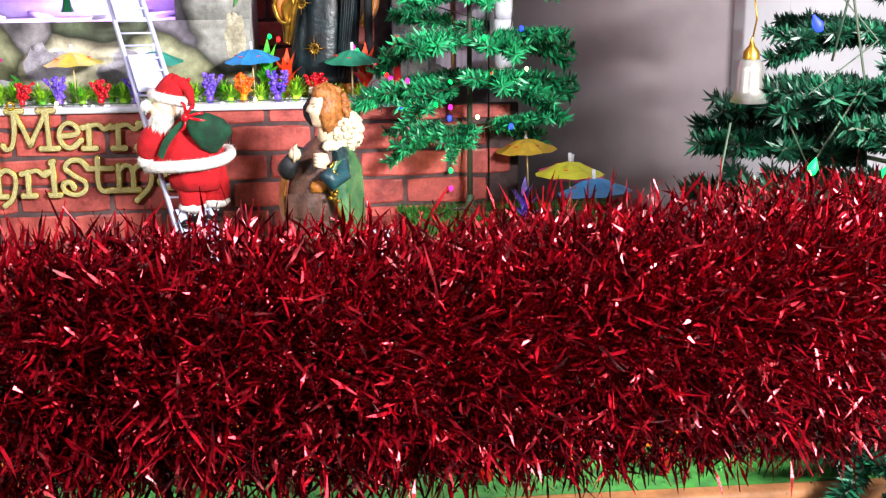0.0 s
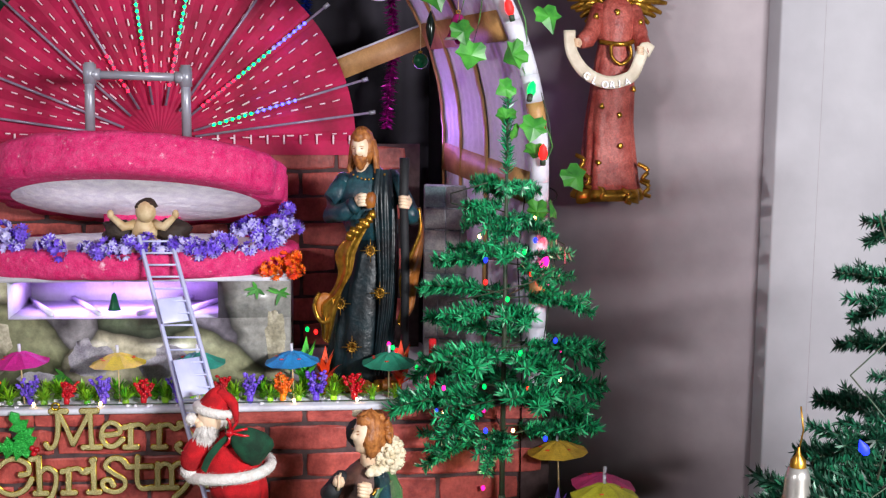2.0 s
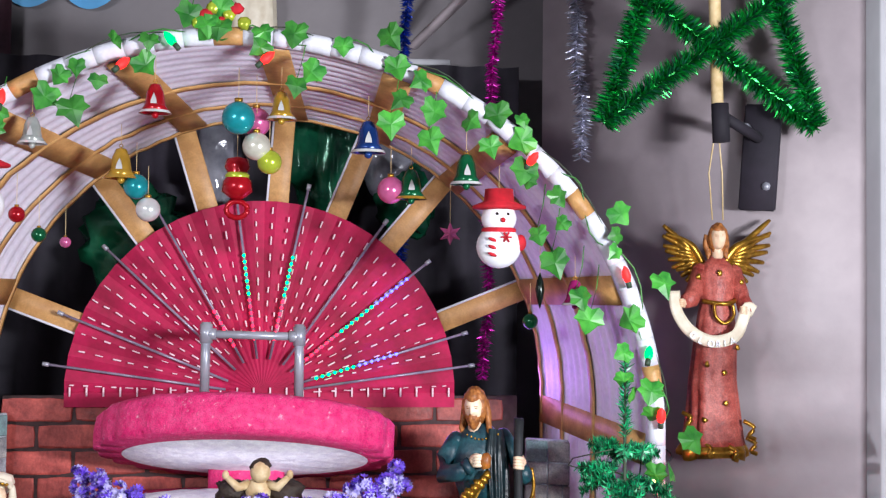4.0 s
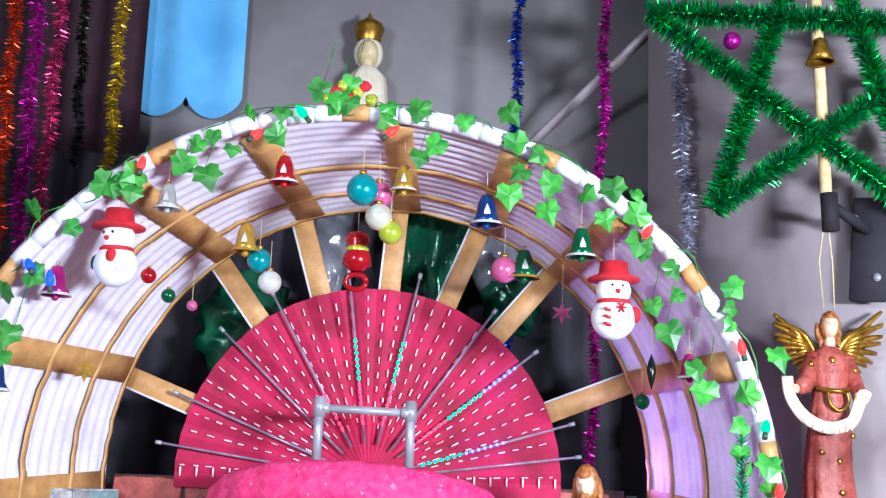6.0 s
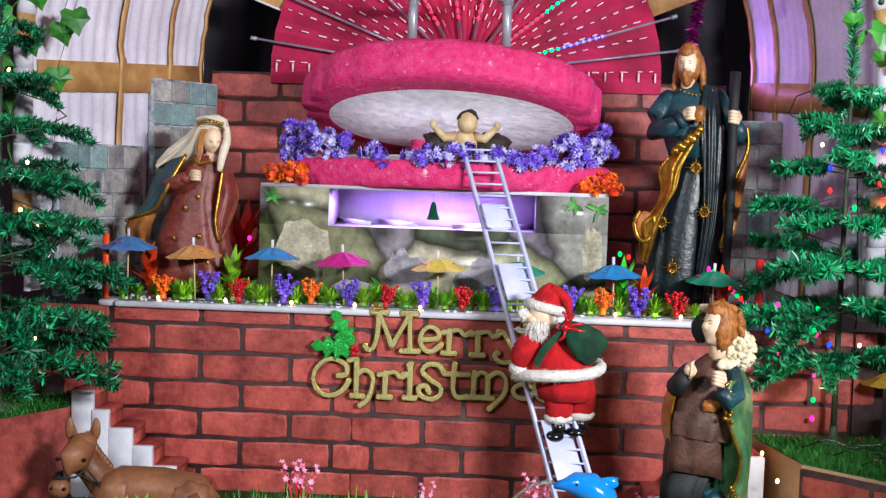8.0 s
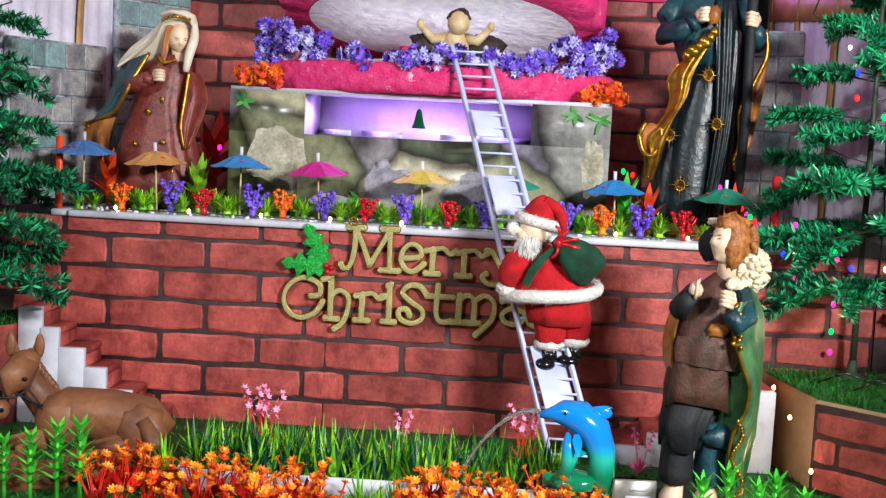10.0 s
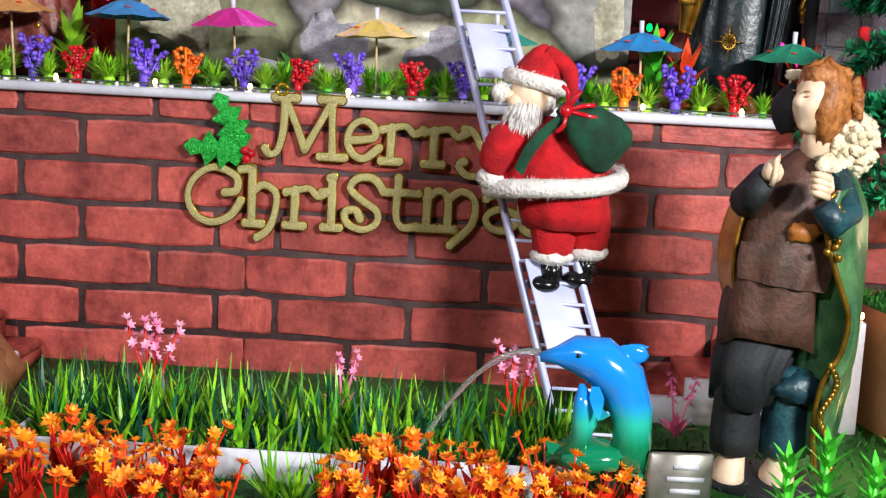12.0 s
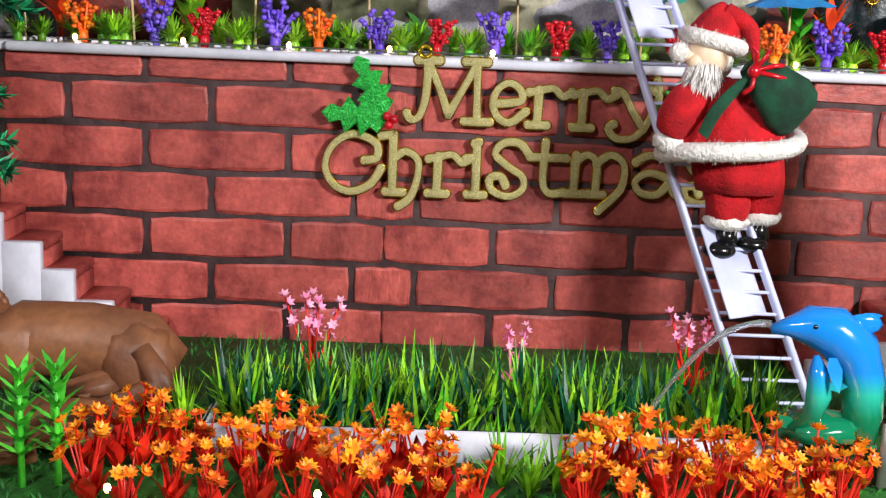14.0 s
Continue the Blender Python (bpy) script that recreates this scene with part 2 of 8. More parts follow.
# ---------------------------------------------------------------- mesh building
class Mesh:
    """Collects verts, faces and material slots; becomes one mesh."""

    def __init__(self, *mats):
        self.v, self.f, self.mi, self.mats = [], [], [], list(mats)

    def add(self, vs, fs, mi=0):
        k = len(self.v)
        self.v += [tuple(p) for p in vs]
        self.f += [tuple(i + k for i in f) for f in fs]
        self.mi += [mi] * len(fs)
        return self

    def box(self, c, s, mi=0, rot=None, bevel=0.0):
        """A box of size s round c, its edges cut off by bevel."""
        hx, hy, hz = s[0] / 2, s[1] / 2, s[2] / 2
        if bevel:
            b = min(bevel, hx * 0.9, hy * 0.9, hz * 0.9)
            vs = []
            for z, k in ((-hz, b), (-hz + b, 0), (hz - b, 0), (hz, b)):
                x, y = hx - k, hy - k
                vs += [(-x + b, -y, z), (x - b, -y, z), (x, -y + b, z), (x, y - b, z), (x - b, y, z), (-x + b, y, z), (-x, y - b, z), (-x, -y + b, z)]
            fs = [tuple(range(7, -1, -1)), tuple(range(24, 32))]
            for r in range(3):
                fs += [(r * 8 + i, r * 8 + (i + 1) % 8, r * 8 + 8 + (i + 1) % 8, r * 8 + 8 + i) for i in range(8)]
        else:
            vs = [(x, y, z) for z in (-hz, hz) for x, y in ((-hx, -hy), (hx, -hy), (hx, hy), (-hx, hy))]
            fs = [(3, 2, 1, 0), (4, 5, 6, 7), (0, 1, 5, 4), (1, 2, 6, 5), (2, 3, 7, 6), (3, 0, 4, 7)]
        m = rot.to_3x3() if rot else Matrix.Identity(3)
        return self.add([m @ Vector(p) + Vector(c) for p in vs], fs, mi)

    def tube(self, pts, r, n=8, mi=0, cap=True):
        """A round tube along pts; r is one radius or one for each point."""
        pts = [Vector(p) for p in pts]
        rs = r if isinstance(r, (list, tuple)) else [r] * len(pts)
        vs, fs = [], []
        ref = Vector((0.13, 0.31, 0.94)).normalized()
        for i, p in enumerate(pts):
            d = (pts[min(i + 1, len(pts) - 1)] - pts[max(i - 1, 0)]).normalized()
            if abs(d.dot(ref)) > 0.97:
                ref = Vector((1, 0.1, 0.05)).normalized()
            a = d.cross(ref).normalized()
            b = d.cross(a)
            vs += [p + rs[i] * (math.cos(q) * a + math.sin(q) * b) for q in (2 * math.pi * k / n for k in range(n))]
        for i in range(len(pts) - 1):
            fs += [(i * n + k, i * n + (k + 1) % n, i * n + n + (k + 1) % n, i * n + n + k) for k in range(n)]
        if cap:
            fs += [tuple(range(n - 1, -1, -1)), tuple(range(len(vs) - n, len(vs)))]
        return self.add(vs, fs, mi)

    def ball(self, c, r, mi=0, n=14, m=9, rot=None, wob=0.0):
        """An ellipsoid, uneven by wob."""
        r = r if isinstance(r, (tuple, list)) else (r, r, r)
        vs, fs = [], []
        q = rot.to_3x3() if rot else Matrix.Identity(3)
        for j in range(m + 1):
            th = math.pi * j / m
            for i in range(n):
                ph = 2 * math.pi * i / n
                d = Vector((math.sin(th) * math.cos(ph), math.sin(th) * math.sin(ph), math.cos(th)))
                k = 1 + wob * noise.noise(d * 2.3 + Vector(c) * 31)
                vs.append(q @ Vector((d.x * r[0] * k, d.y * r[1] * k, d.z * r[2] * k)) + Vector(c))
        for j in range(m):
            fs += [(j * n + i, j * n + n + i, j * n + n + (i + 1) % n, j * n + (i + 1) % n) for i in range(n)]
        return self.add(vs, fs, mi)

    def loft(self, rings, n=40, mi=0, folds=0, amp=0.0, phase=0.0, cap=True, mis=None):
        """Elliptic rings (x, y, z, rx, ry[, fold depth]) joined to a skin, with cloth folds round it."""
        vs, fs = [], []
        for x, y, z, rx, ry, *fd in rings:
            a = fd[0] if fd else amp
            for i in range(n):
                q = 2 * math.pi * i / n
                k = 1 + 1.6 * a * (math.sin(folds * q + phase) + 0.6 * math.sin(folds * 1.7 * q + 2 * phase + z * 9)) * (0.7 + 0.5 * noise.noise(Vector((3 * q, z * 6, phase)))) if folds else 1
                vs.append((x + rx * k * math.cos(q), y + ry * k * math.sin(q), z))
        base = len(self.f)
        for j in range(len(rings) - 1):
            fs += [(j * n + i, j * n + (i + 1) % n, j * n + n + (i + 1) % n, j * n + n + i) for i in range(n)]
        if cap:
            fs += [tuple(range(n - 1, -1, -1)), tuple(range(len(vs) - n, len(vs)))]
        self.add(vs, fs, mi)
        if mis:
            for j in range(len(rings) - 1):
                for i in range(n):
                    self.mi[base + j * n + i] = mis(j, i / n)
        return self

    def lathe(self, prof, c=(0, 0, 0), n=18, mi=0):
        vs, fs = [], []
        for r, z in prof:
            vs += [(c[0] + r * math.cos(2 * math.pi * i / n), c[1] + r * math.sin(2 * math.pi * i / n), c[2] + z) for i in range(n)]
        for j in range(len(prof) - 1):
            fs += [(j * n + i, j * n + (i + 1) % n, j * n + n + (i + 1) % n, j * n + n + i) for i in range(n)]
        return self.add(vs, fs, mi)

    def blade(self, base, way, length, width, droop=0.0, mi=0, seg=3, side=None, fat=0.45):
        """A leaf blade: it widens, then tapers to a tip, and droops."""
        way = Vector(way).normalized()
        side = Vector(side) if side else way.cross(Vector((0.3, 0.2, 1))).normalized()
        base = Vector(base)
        vs = []
        for i in range(seg + 1):
            s = i / seg
            c = base + way * length * s + Vector((0, 0, -droop * length * s * s))
            w = width * (fat + (1 - fat) * s * 2.2 if s < 0.45 else max(0.04, 1.75 * (1 - s)) if s > 0.45 else 1) * 0.5
            vs += [c - side * w, c + side * w]
        return self.add(vs, [(2 * i, 2 * i + 1, 2 * i + 3, 2 * i + 2) for i in range(seg)], mi)

    def data(self, name, smooth=True):
        me = bpy.data.meshes.new(name)
        me.from_pydata(self.v, [], self.f)
        for m in self.mats:
            me.materials.append(m)
        me.polygons.foreach_set("material_index", self.mi)
        me.polygons.foreach_set("use_smooth", [smooth] * len(self.f))
        me.update()
        return me


def thing(name, label="", category="", group="", kind="", at=(0, 0, 0), rz=0.0):
    """An empty that stands for one thing."""
    ob = new(name)
    ob.empty_display_size = 0.02
    ob.matrix_world = pose(*at, 0, 0, rz)
    return tagged(ob, label, category, group, kind)


def part(name, mesh, parent, label="", at=None, smooth=True):
    """One mesh under a thing or a part. mesh: a Mesh, or mesh data to share."""
    ob = new(name, mesh.data(name, smooth) if isinstance(mesh, Mesh) else mesh)
    ob.parent = parent
    if at is not None:
        ob.matrix_basis = at if isinstance(at, Matrix) else pose(*at)
    return tagged(ob, label)


def solo(name, mesh, label, category, group="", kind="", at=None, smooth=True):
    """A thing that is one mesh."""
    ob = new(name, mesh.data(name, smooth))
    if at is not None:
        ob.matrix_basis = at if isinstance(at, Matrix) else pose(*at)
    return tagged(ob, label, category, group, kind)


rnd = random.Random(7)
GZ = 0.055   # top of the display board

# ---------------------------------------------------------------- room
room = Mesh(WALLPAINT)
room.box((0.2, -0.4, -0.80), (7, 6.5, 0.06))
solo("floor", room, "grey floor of the room below the display", "floor", kind="structure")
solo("wall_back", Mesh(ROOMBACK).box((0.2, 0.90, 1.0), (3.4, 0.06, 3.6)), "grey painted wall behind the crib", "wall", kind="structure")
d = Vector((1.33 - 0.73, 0.10 - 0.52, 0))
solo("wall_side", Mesh(WALLPAINT).box((1.03 + 0.02, 0.31 + 0.03, 1.0), (d.length + 0.02, 0.06, 3.6), rot=pose(0, 0, 0, 0, 0, math.degrees(math.atan2(d.y, d.x)))),
     "grey-mauve painted wall that the angel hangs on", "wall", kind="structure")
solo("wall_pier", Mesh(PALEPAINT).box((1.25 + 0.46, 0.10 + 0.3, 1.0), (0.9, 0.6, 3.6), bevel=0.004), "pale painted wall pier", "wall", kind="structure")
solo("wall_end", Mesh(WALLPAINT).box((-1.55, -0.9, 1.0), (0.06, 3.7, 3.6)), "grey painted side wall", "wall", kind="structure")
solo("wall_far", Mesh(WALLPAINT).box((0.3, -3.5, 1.0), (6.0, 0.06, 3.6)), "grey painted wall behind the viewer", "wall", kind="structure")
solo("wall_far_side", Mesh(WALLPAINT).box((2.3, -1.7, 1.0), (0.06, 3.7, 3.6)), "grey painted wall on the far side", "wall", kind="structure")
solo("ceiling", Mesh(PALEPAINT).box((0.2, -0.9, 2.83), (7, 6.5, 0.06)), "white painted ceiling", "ceiling", kind="structure")

board = Mesh(MAT, BARK)
board.box((0.15, -0.175, GZ - 0.022), (1.95, 1.35, 0.04), 1, bevel=0.004)
board.box((0.15, -0.17, GZ - 0.0015), (1.93, 1.32, 0.003), 0)
table = thing("display_table", "long wooden table that carries the crib display", "table")
part("tabletop", board, table, "table top under green mat")
for x in (-0.55, 0.95):
    for y in (-0.78, 0.42):
        part("leg", Mesh(BARK).box((x, y, -0.38), (0.05, 0.05, 0.80), bevel=0.004), table)

# ---------------------------------------------------------------- brick-papered front wall and ledge
BW, BH, JO = 0.1455, 0.0424, 0.0060
TOP = 0.352


def brick_data(w, h, seed, depth=0.004):
    """One brick face with an uneven, rounded outline."""
    r = random.Random(seed)
    m = Mesh(BRICK)
    k, vs = 6, []
    outline = []
    for i in range(k):
        outline.append((-w / 2 + w * i / k, -h / 2))
    outline += [(w / 2, -h / 2 + h * i / 2) for i in range(2)]
    outline += [(w / 2 - w * i / k, h / 2) for i in range(k)]
    outline += [(-w / 2, h / 2 - h * i / 2) for i in range(2)]
    n = len(outline)
    for inset, y in ((0.0, 0.0), (0.0004, -depth * 0.6), (0.0022, -depth)):
        for x, z in outline:
            corner = 0.0016 if abs(abs(x) - w / 2) < 1e-6 and abs(abs(z) - h / 2) < 1e-6 else 0
            sx, sz = (1 if x > 0 else -1), (1 if z > 0 else -1)
            j = (r.random() - 0.5) * 0.0024
            vs.append((x - sx * (inset + corner) * (abs(x) > w * 0.45) + j * 0.6, y, z - sz * (inset + corner) * (abs(z) > h * 0.4) + j))
    fs = [(a * n + i, a * n + (i + 1) % n, a * n + n + (i + 1) % n, a * n + n + i) for a in range(2) for i in range(n)]
    fs.append(tuple(range(2 * n, 3 * n)))
    m.add(vs, fs)
    return m.data("brick", smooth=False)


BRICKS = [brick_data(BW - JO, BH - JO, s) for s in range(5)]

wall = solo("wall_front", Mesh(MORTAR).box((0.14, 0.012, (TOP + GZ) / 2 - 0.01), (1.42, 0.016, TOP - GZ + 0.02)), "crib front wall papered with red brick", "wall", kind="structure")


ledge = thing("ledge", "white ledge board strewn with pale gravel on the brick wall", "ledge", kind="structure")
part("board", Mesh(WHITECARD).box((0.14, 0.235, 0.356), (1.06, 0.485, 0.010), bevel=0.002), ledge)
grit = Mesh(COTTON)
for _ in range(260):
    grit.ball((rnd.uniform(-0.385, 0.66), rnd.uniform(0.0, 0.09), 0.362), (rnd.uniform(0.002, 0.005), rnd.uniform(0.002, 0.005), 0.003), n=6, m=4, wob=0.4)
tagged(part("gravel", grit, ledge, "pale lilac gravel"), kind="stuff")

# ---------------------------------------------------------------- back of the crib
back = solo("wall_inner", Mesh(MORTAR).box((0.16, 0.445, 0.565), (1.00, 0.02, 0.41)), "dark red brick-papered back wall of the crib", "wall", kind="structure")

BLOCKS_TEAL = material("blue_green_block_print", srgb("8fb0ae"), srgb("6f8088"), 40, 0.5, fine=0.25, vary=0.25, rugged=0.7)
JOINT = material("pale_printed_joint", srgb("d4dce4"), srgb("5f6670"), 34, 0.5, fine=0.2, rugged=0.7)
block_data = [Mesh(mt).box((0, 0, 0), (w, 0.004, h), bevel=0.0016).data("stone_block", smooth=False) for mt in (BLOCKS, BLOCKS_TEAL) for w, h in ((0.058, 0.039), (0.042, 0.039), (0.027, 0.039))]


def stone_pillar(label, at, rz, cols, rows, group="stone pillars in the crib"):
    """A printed card wall of uneven courses of stone."""
    t = thing("stone_wall_panel", label, "stone wall", group, at=at, rz=rz)
    w, h = cols * 0.054, rows * 0.042
    rr = random.Random(label)
    part("backing", Mesh(JOINT).box((w / 2, 0.010, h / 2), (w + 0.004, 0.012, h + 0.004), bevel=0.002), t)
    for r in range(rows):
        x = 0.001
        while x < w - 0.020:
            k = rr.choice((0, 1, 1, 2))
            wd = (0.058, 0.042, 0.027)[k]
            f = min(1.0, (w - 0.001 - x) / wd)
            part("stone_block", block_data[k + (3 if rr.random() < 0.22 else 0)], t, at=pose(x + wd * f / 2, 0.003, r * 0.042 + 0.021, 0, rr.uniform(-1, 1), 0) @ Matrix.Diagonal((f, 1, 1, 1)))
            x += wd * f + 0.002
    return t


stone_pillar("grey stone-block printed pillar behind the kneeling statue", (-0.405, 0.262, 0.361), 58, 3, 9)
stone_pillar("grey stone-block printed side wall beside the tree", (-0.495, 0.035, 0.361), 68, 4, 6)
stone_pillar("grey stone-block printed pillar behind the standing statue", (0.66, 0.33, 0.361), -25, 2, 8)

FC, FR = Vector((0.155, 0.425, 0.775)), 0.378
fan = thing("fan_backdrop", "crimson pleated half-round fan with white dashes", "backdrop fan", at=tuple(FC))
N = 48
m = Mesh(FANRED)
vs, fs = [], []
for i in range(N + 1):
    a = math.pi * i / N
    y = 0.004 * (-1 if i % 2 else 1)
    for r in (0.001, FR * 0.5, FR):
        vs.append((r * math.cos(a), y * r / FR, r * math.sin(a)))
    vs.append((FR * math.cos(a), y + 0.006, FR * math.sin(a)))
    vs.append((0.02 * math.cos(a), 0.006, 0.02 * math.sin(a)))
for i in range(N):
    k = i * 5
    for j in range(4):
        fs.append((k + j, k + 5 + j, k + 6 + j, k + 1 + j))
m.add(vs, fs)
m.box((0, 0.004, -0.012), (2 * FR, 0.010, 0.028))
part("fan_sheet", m, fan, smooth=False)
m = Mesh(DASH)
for i in range(34):
    a = math.pi * (i + 0.5) / 34
    r = 0.10 + (i % 3) * 0.012
    while r < FR - 0.012:
        ln = rnd.uniform(0.008, 0.017)
        c = Vector(((r + ln / 2) * math.cos(a), -0.0075, (r + ln / 2) * math.sin(a)))
        m.box(c, (ln, 0.002, rnd.uniform(0.0018, 0.0032)), rot=pose(0, 0, 0, 0, -math.degrees(a) + rnd.uniform(-5, 5), 0), bevel=0.0006)
        r += ln + rnd.uniform(0.012, 0.020)
for i in range(24):
    m.box((-FR + 0.012 + i * (2 * FR - 0.024) / 23, -0.0065, 0.004), (0.0035, 0.002, 0.018), bevel=0.0006)
tagged(part("dash", m, fan, "white painted dashes"), kind="stuff")

LEDB = material("blue_led", (0.05, 0.05, 1.0), None, 10, emit=12)
LEDG = material("green_led", (0.0, 1.0, 0.16), None, 10, emit=6)
LEDR = material("red_led", (1.0, 0.01, 0.04), None, 10, emit=6)
LEDW = material("warm_led", (1.0, 0.55, 0.20), None, 10, emit=14)
LEDP = material("pink_led", (1.0, 0.02, 0.4), None, 10, emit=6)
led_mesh = {c: Mesh(mat).ball((0, 0, 0), 0.0032, n=8, m=6).data("led") for c, mat in (("b", LEDB), ("g", LEDG), ("r", LEDR), ("w", LEDW), ("p", LEDP))}
lit = {78: "rg", 98: "rg", 39: "rgb", 17: "gb", 120: "r"}
for deg in (8, 17, 39, 55, 78, 98, 120, 137, 158, 172):
    a = math.radians(deg)
    u = Vector((math.cos(a), 0, math.sin(a)))
    rod = part("light_tube", Mesh(TUBE).tube([u * 0.07 + Vector((0, -0.014, 0)), u * (FR + 0.035) + Vector((0, -0.014, 0))], 0.0026, 8), fan, "clear light tube")
    part("cap", Mesh(SILVER).tube([u * (FR + 0.030) + Vector((0, -0.014, 0)), u * (FR + 0.042) + Vector((0, -0.014, 0))], 0.0042, 8), rod)
    if deg in lit:
        cols = lit[deg]
        for i in range(7 * len(cols)):
            r = 0.11 + i * 0.0125
            part("led", led_mesh[cols[i // 7]], rod, at=tuple(u * r + Vector((0, -0.0185, 0))))

# spokes from the fan to the vault
spokes = thing("spoke_frame", "tan cardboard spokes edged in white above the fan", "spokes")
SPOKES = (22, 50, 68, 86, 107, 127, 159)
for deg in SPOKES:
    a = math.radians(deg)
    c = FC + Vector((math.cos(a), 0, math.sin(a))) * 0.455
    rot = pose(0, 0, 0, 0, -deg, 0)
    s = part("spoke", Mesh(TAN).box((0, 0, 0), (0.25, 0.006, 0.040), bevel=0.001), spokes, at=Matrix.Translation(c + Vector((0, 0.012, 0))) @ rot)
    part("edge_strip", Mesh(WHITECARD).box((0, -0.002, 0.022), (0.25, 0.008, 0.004)), s)

# ---------------------------------------------------------------- vault
VF = (0.140, 0.0, 0.750, 0.672, 0.628)    # front ring: x, y, z, half width, height
VB = (0.176, 0.42, 0.780, 0.530, 0.535)   # back ring


def vault_at(deg, s, lift=0.0):
    """A point of the vault at an angle round it, s from front (0) to back (1)."""
    x, y, z, rx, rz = (VF[k] * (1 - s) + VB[k] * s for k in range(5))
    rx, rz = rx + lift, rz + lift
    if deg < 0:
        return Vector((x + rx, y, z + deg * 0.01))
    if deg > 180:
        return Vector((x - rx, y, z - (deg - 180) * 0.01))
    a = math.radians(deg)
    return Vector((x + rx * math.cos(a), y, z + rz * math.sin(a)))


vault = thing("vault", "arched vault of white corrugated card with brown strips", "arch")
ANG = [-38, -26, -13] + [180 * i / 72 for i in range(73)] + [193, 206, 218]
M_ = 64
m = Mesh(CORRUGATE)
vs, fs = [], []
for lift_side in (0, 1):
    for g in ANG:
        for j in range(M_ + 1):
            s = j / M_
            vs.append(vault_at(g, s, 0.010 if lift_side else 0.0022 * math.sin(s * math.pi * 2 * 16)))
n1, n2 = len(ANG), M_ + 1
for side in (0, 1):
    o = side * n1 * n2
    for i in range(n1 - 1):
        for j in range(M_):
            q = (o + i * n2 + j, o + i * n2 + j + 1, o + (i + 1) * n2 + j + 1, o + (i + 1) * n2 + j)
            fs.append(q if side == 0 else q[::-1])
for i in range(n1 - 1):
    for j in (0, M_):
        fs.append((i * n2 + j, (i + 1) * n2 + j, n1 * n2 + (i + 1) * n2 + j, n1 * n2 + i * n2 + j))
m.add(vs, fs)
part("vault_skin", m, vault)


def band(points, width_way, w, t=0.004):
    """A flat strip along points, w wide along width_way(i)."""
    m = Mesh(TAN)
    vs, fs = [], []
    for i, (p, inward) in enumerate(points):
        ww = width_way(i) * w / 2
        vs += [p - ww, p + ww, p - ww + inward * t, p + ww + inward * t]
    for i in range(len(points) - 1):
        k = i * 4
        fs += [(k, k + 4, k + 6, k + 2), (k + 1, k + 3, k + 7, k + 5), (k + 2, k + 6, k + 7, k + 3)]
    fs += [(0, 2, 3, 1), (len(vs) - 4, len(vs) - 3, len(vs) - 1, len(vs) - 2)]
    return m.add(vs, fs)


def inward(deg):
    a = math.radians(min(180, max(0, deg)))
    return Vector((-math.cos(a), 0, -math.sin(a)))


for s, w in ((0.46, 0.024), (0.76, 0.020), (0.98, 0.016)):
    wave = [(vault_at(g, s + 0.030 * math.sin(g * 0.9) * noise.noise(Vector((g * 0.13, s * 9, 0)))) + inward(g) * 0.001, inward(g)) for g in ANG]
    part("arc_strip", band(wave, lambda i: Vector((0, 1, 0)), w), vault, "brown arc strip")
for deg in SPOKES + (-3, 183):
    pts = [(vault_at(deg, s) + inward(deg) * 0.002, inward(deg)) for s in (0.02, 0.25, 0.5, 0.75, 0.98)]
    tang = Vector((-math.sin(math.radians(deg)), 0, math.cos(math.radians(deg))))
    part("cross_strip", band(pts, lambda i: tang, 0.052), vault, "brown cross strip")

rim = thing("arch_rim", "white padded arch rim with tan wrapped sections", "arch rim")
step = 4.0
g = -34.0
k = 0
while g < 214:
    gs = [g + step * q / 3 for q in range(4)]
    tan = k % 7 == 3
    part("rim_section", Mesh(TAN if tan else WHITECARD).tube([vault_at(q, 0.0, 0.010) + Vector((0, -0.012, 0)) for q in gs], 0.0155 if not tan else 0.0150, 10), rim)
    g += step
    k += 1

# unlit space behind the spokes: its darkness is put into an added sheet's colour
dark = thing("alcove_darkness", "dark sheet standing for the unlit space behind the spokes", "curtain")
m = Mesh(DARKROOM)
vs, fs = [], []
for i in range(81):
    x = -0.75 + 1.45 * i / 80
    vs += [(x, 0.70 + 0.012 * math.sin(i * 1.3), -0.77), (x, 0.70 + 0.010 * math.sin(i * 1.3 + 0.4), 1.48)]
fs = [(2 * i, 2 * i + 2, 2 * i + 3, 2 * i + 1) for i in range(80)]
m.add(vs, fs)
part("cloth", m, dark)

m = Mesh(material("maroon_curtain", srgb("3a1a28"), srgb("24101c"), 8, 0.85, fine=0.25))
vs = []
for i in range(61):
    x = -1.45 + 1.02 * i / 60
    vs += [(x, 0.80 + 0.018 * math.sin(i * 1.1), -0.77), (x, 0.80 + 0.016 * math.sin(i * 1.1 + 0.3), 2.25)]
m.add(vs, [(2 * i, 2 * i + 2, 2 * i + 3, 2 * i + 1) for i in range(60)])
side_curtain = thing("side_curtain", "dark maroon curtain behind the tinsel streamers", "curtain")
part("cloth", m, side_curtain)

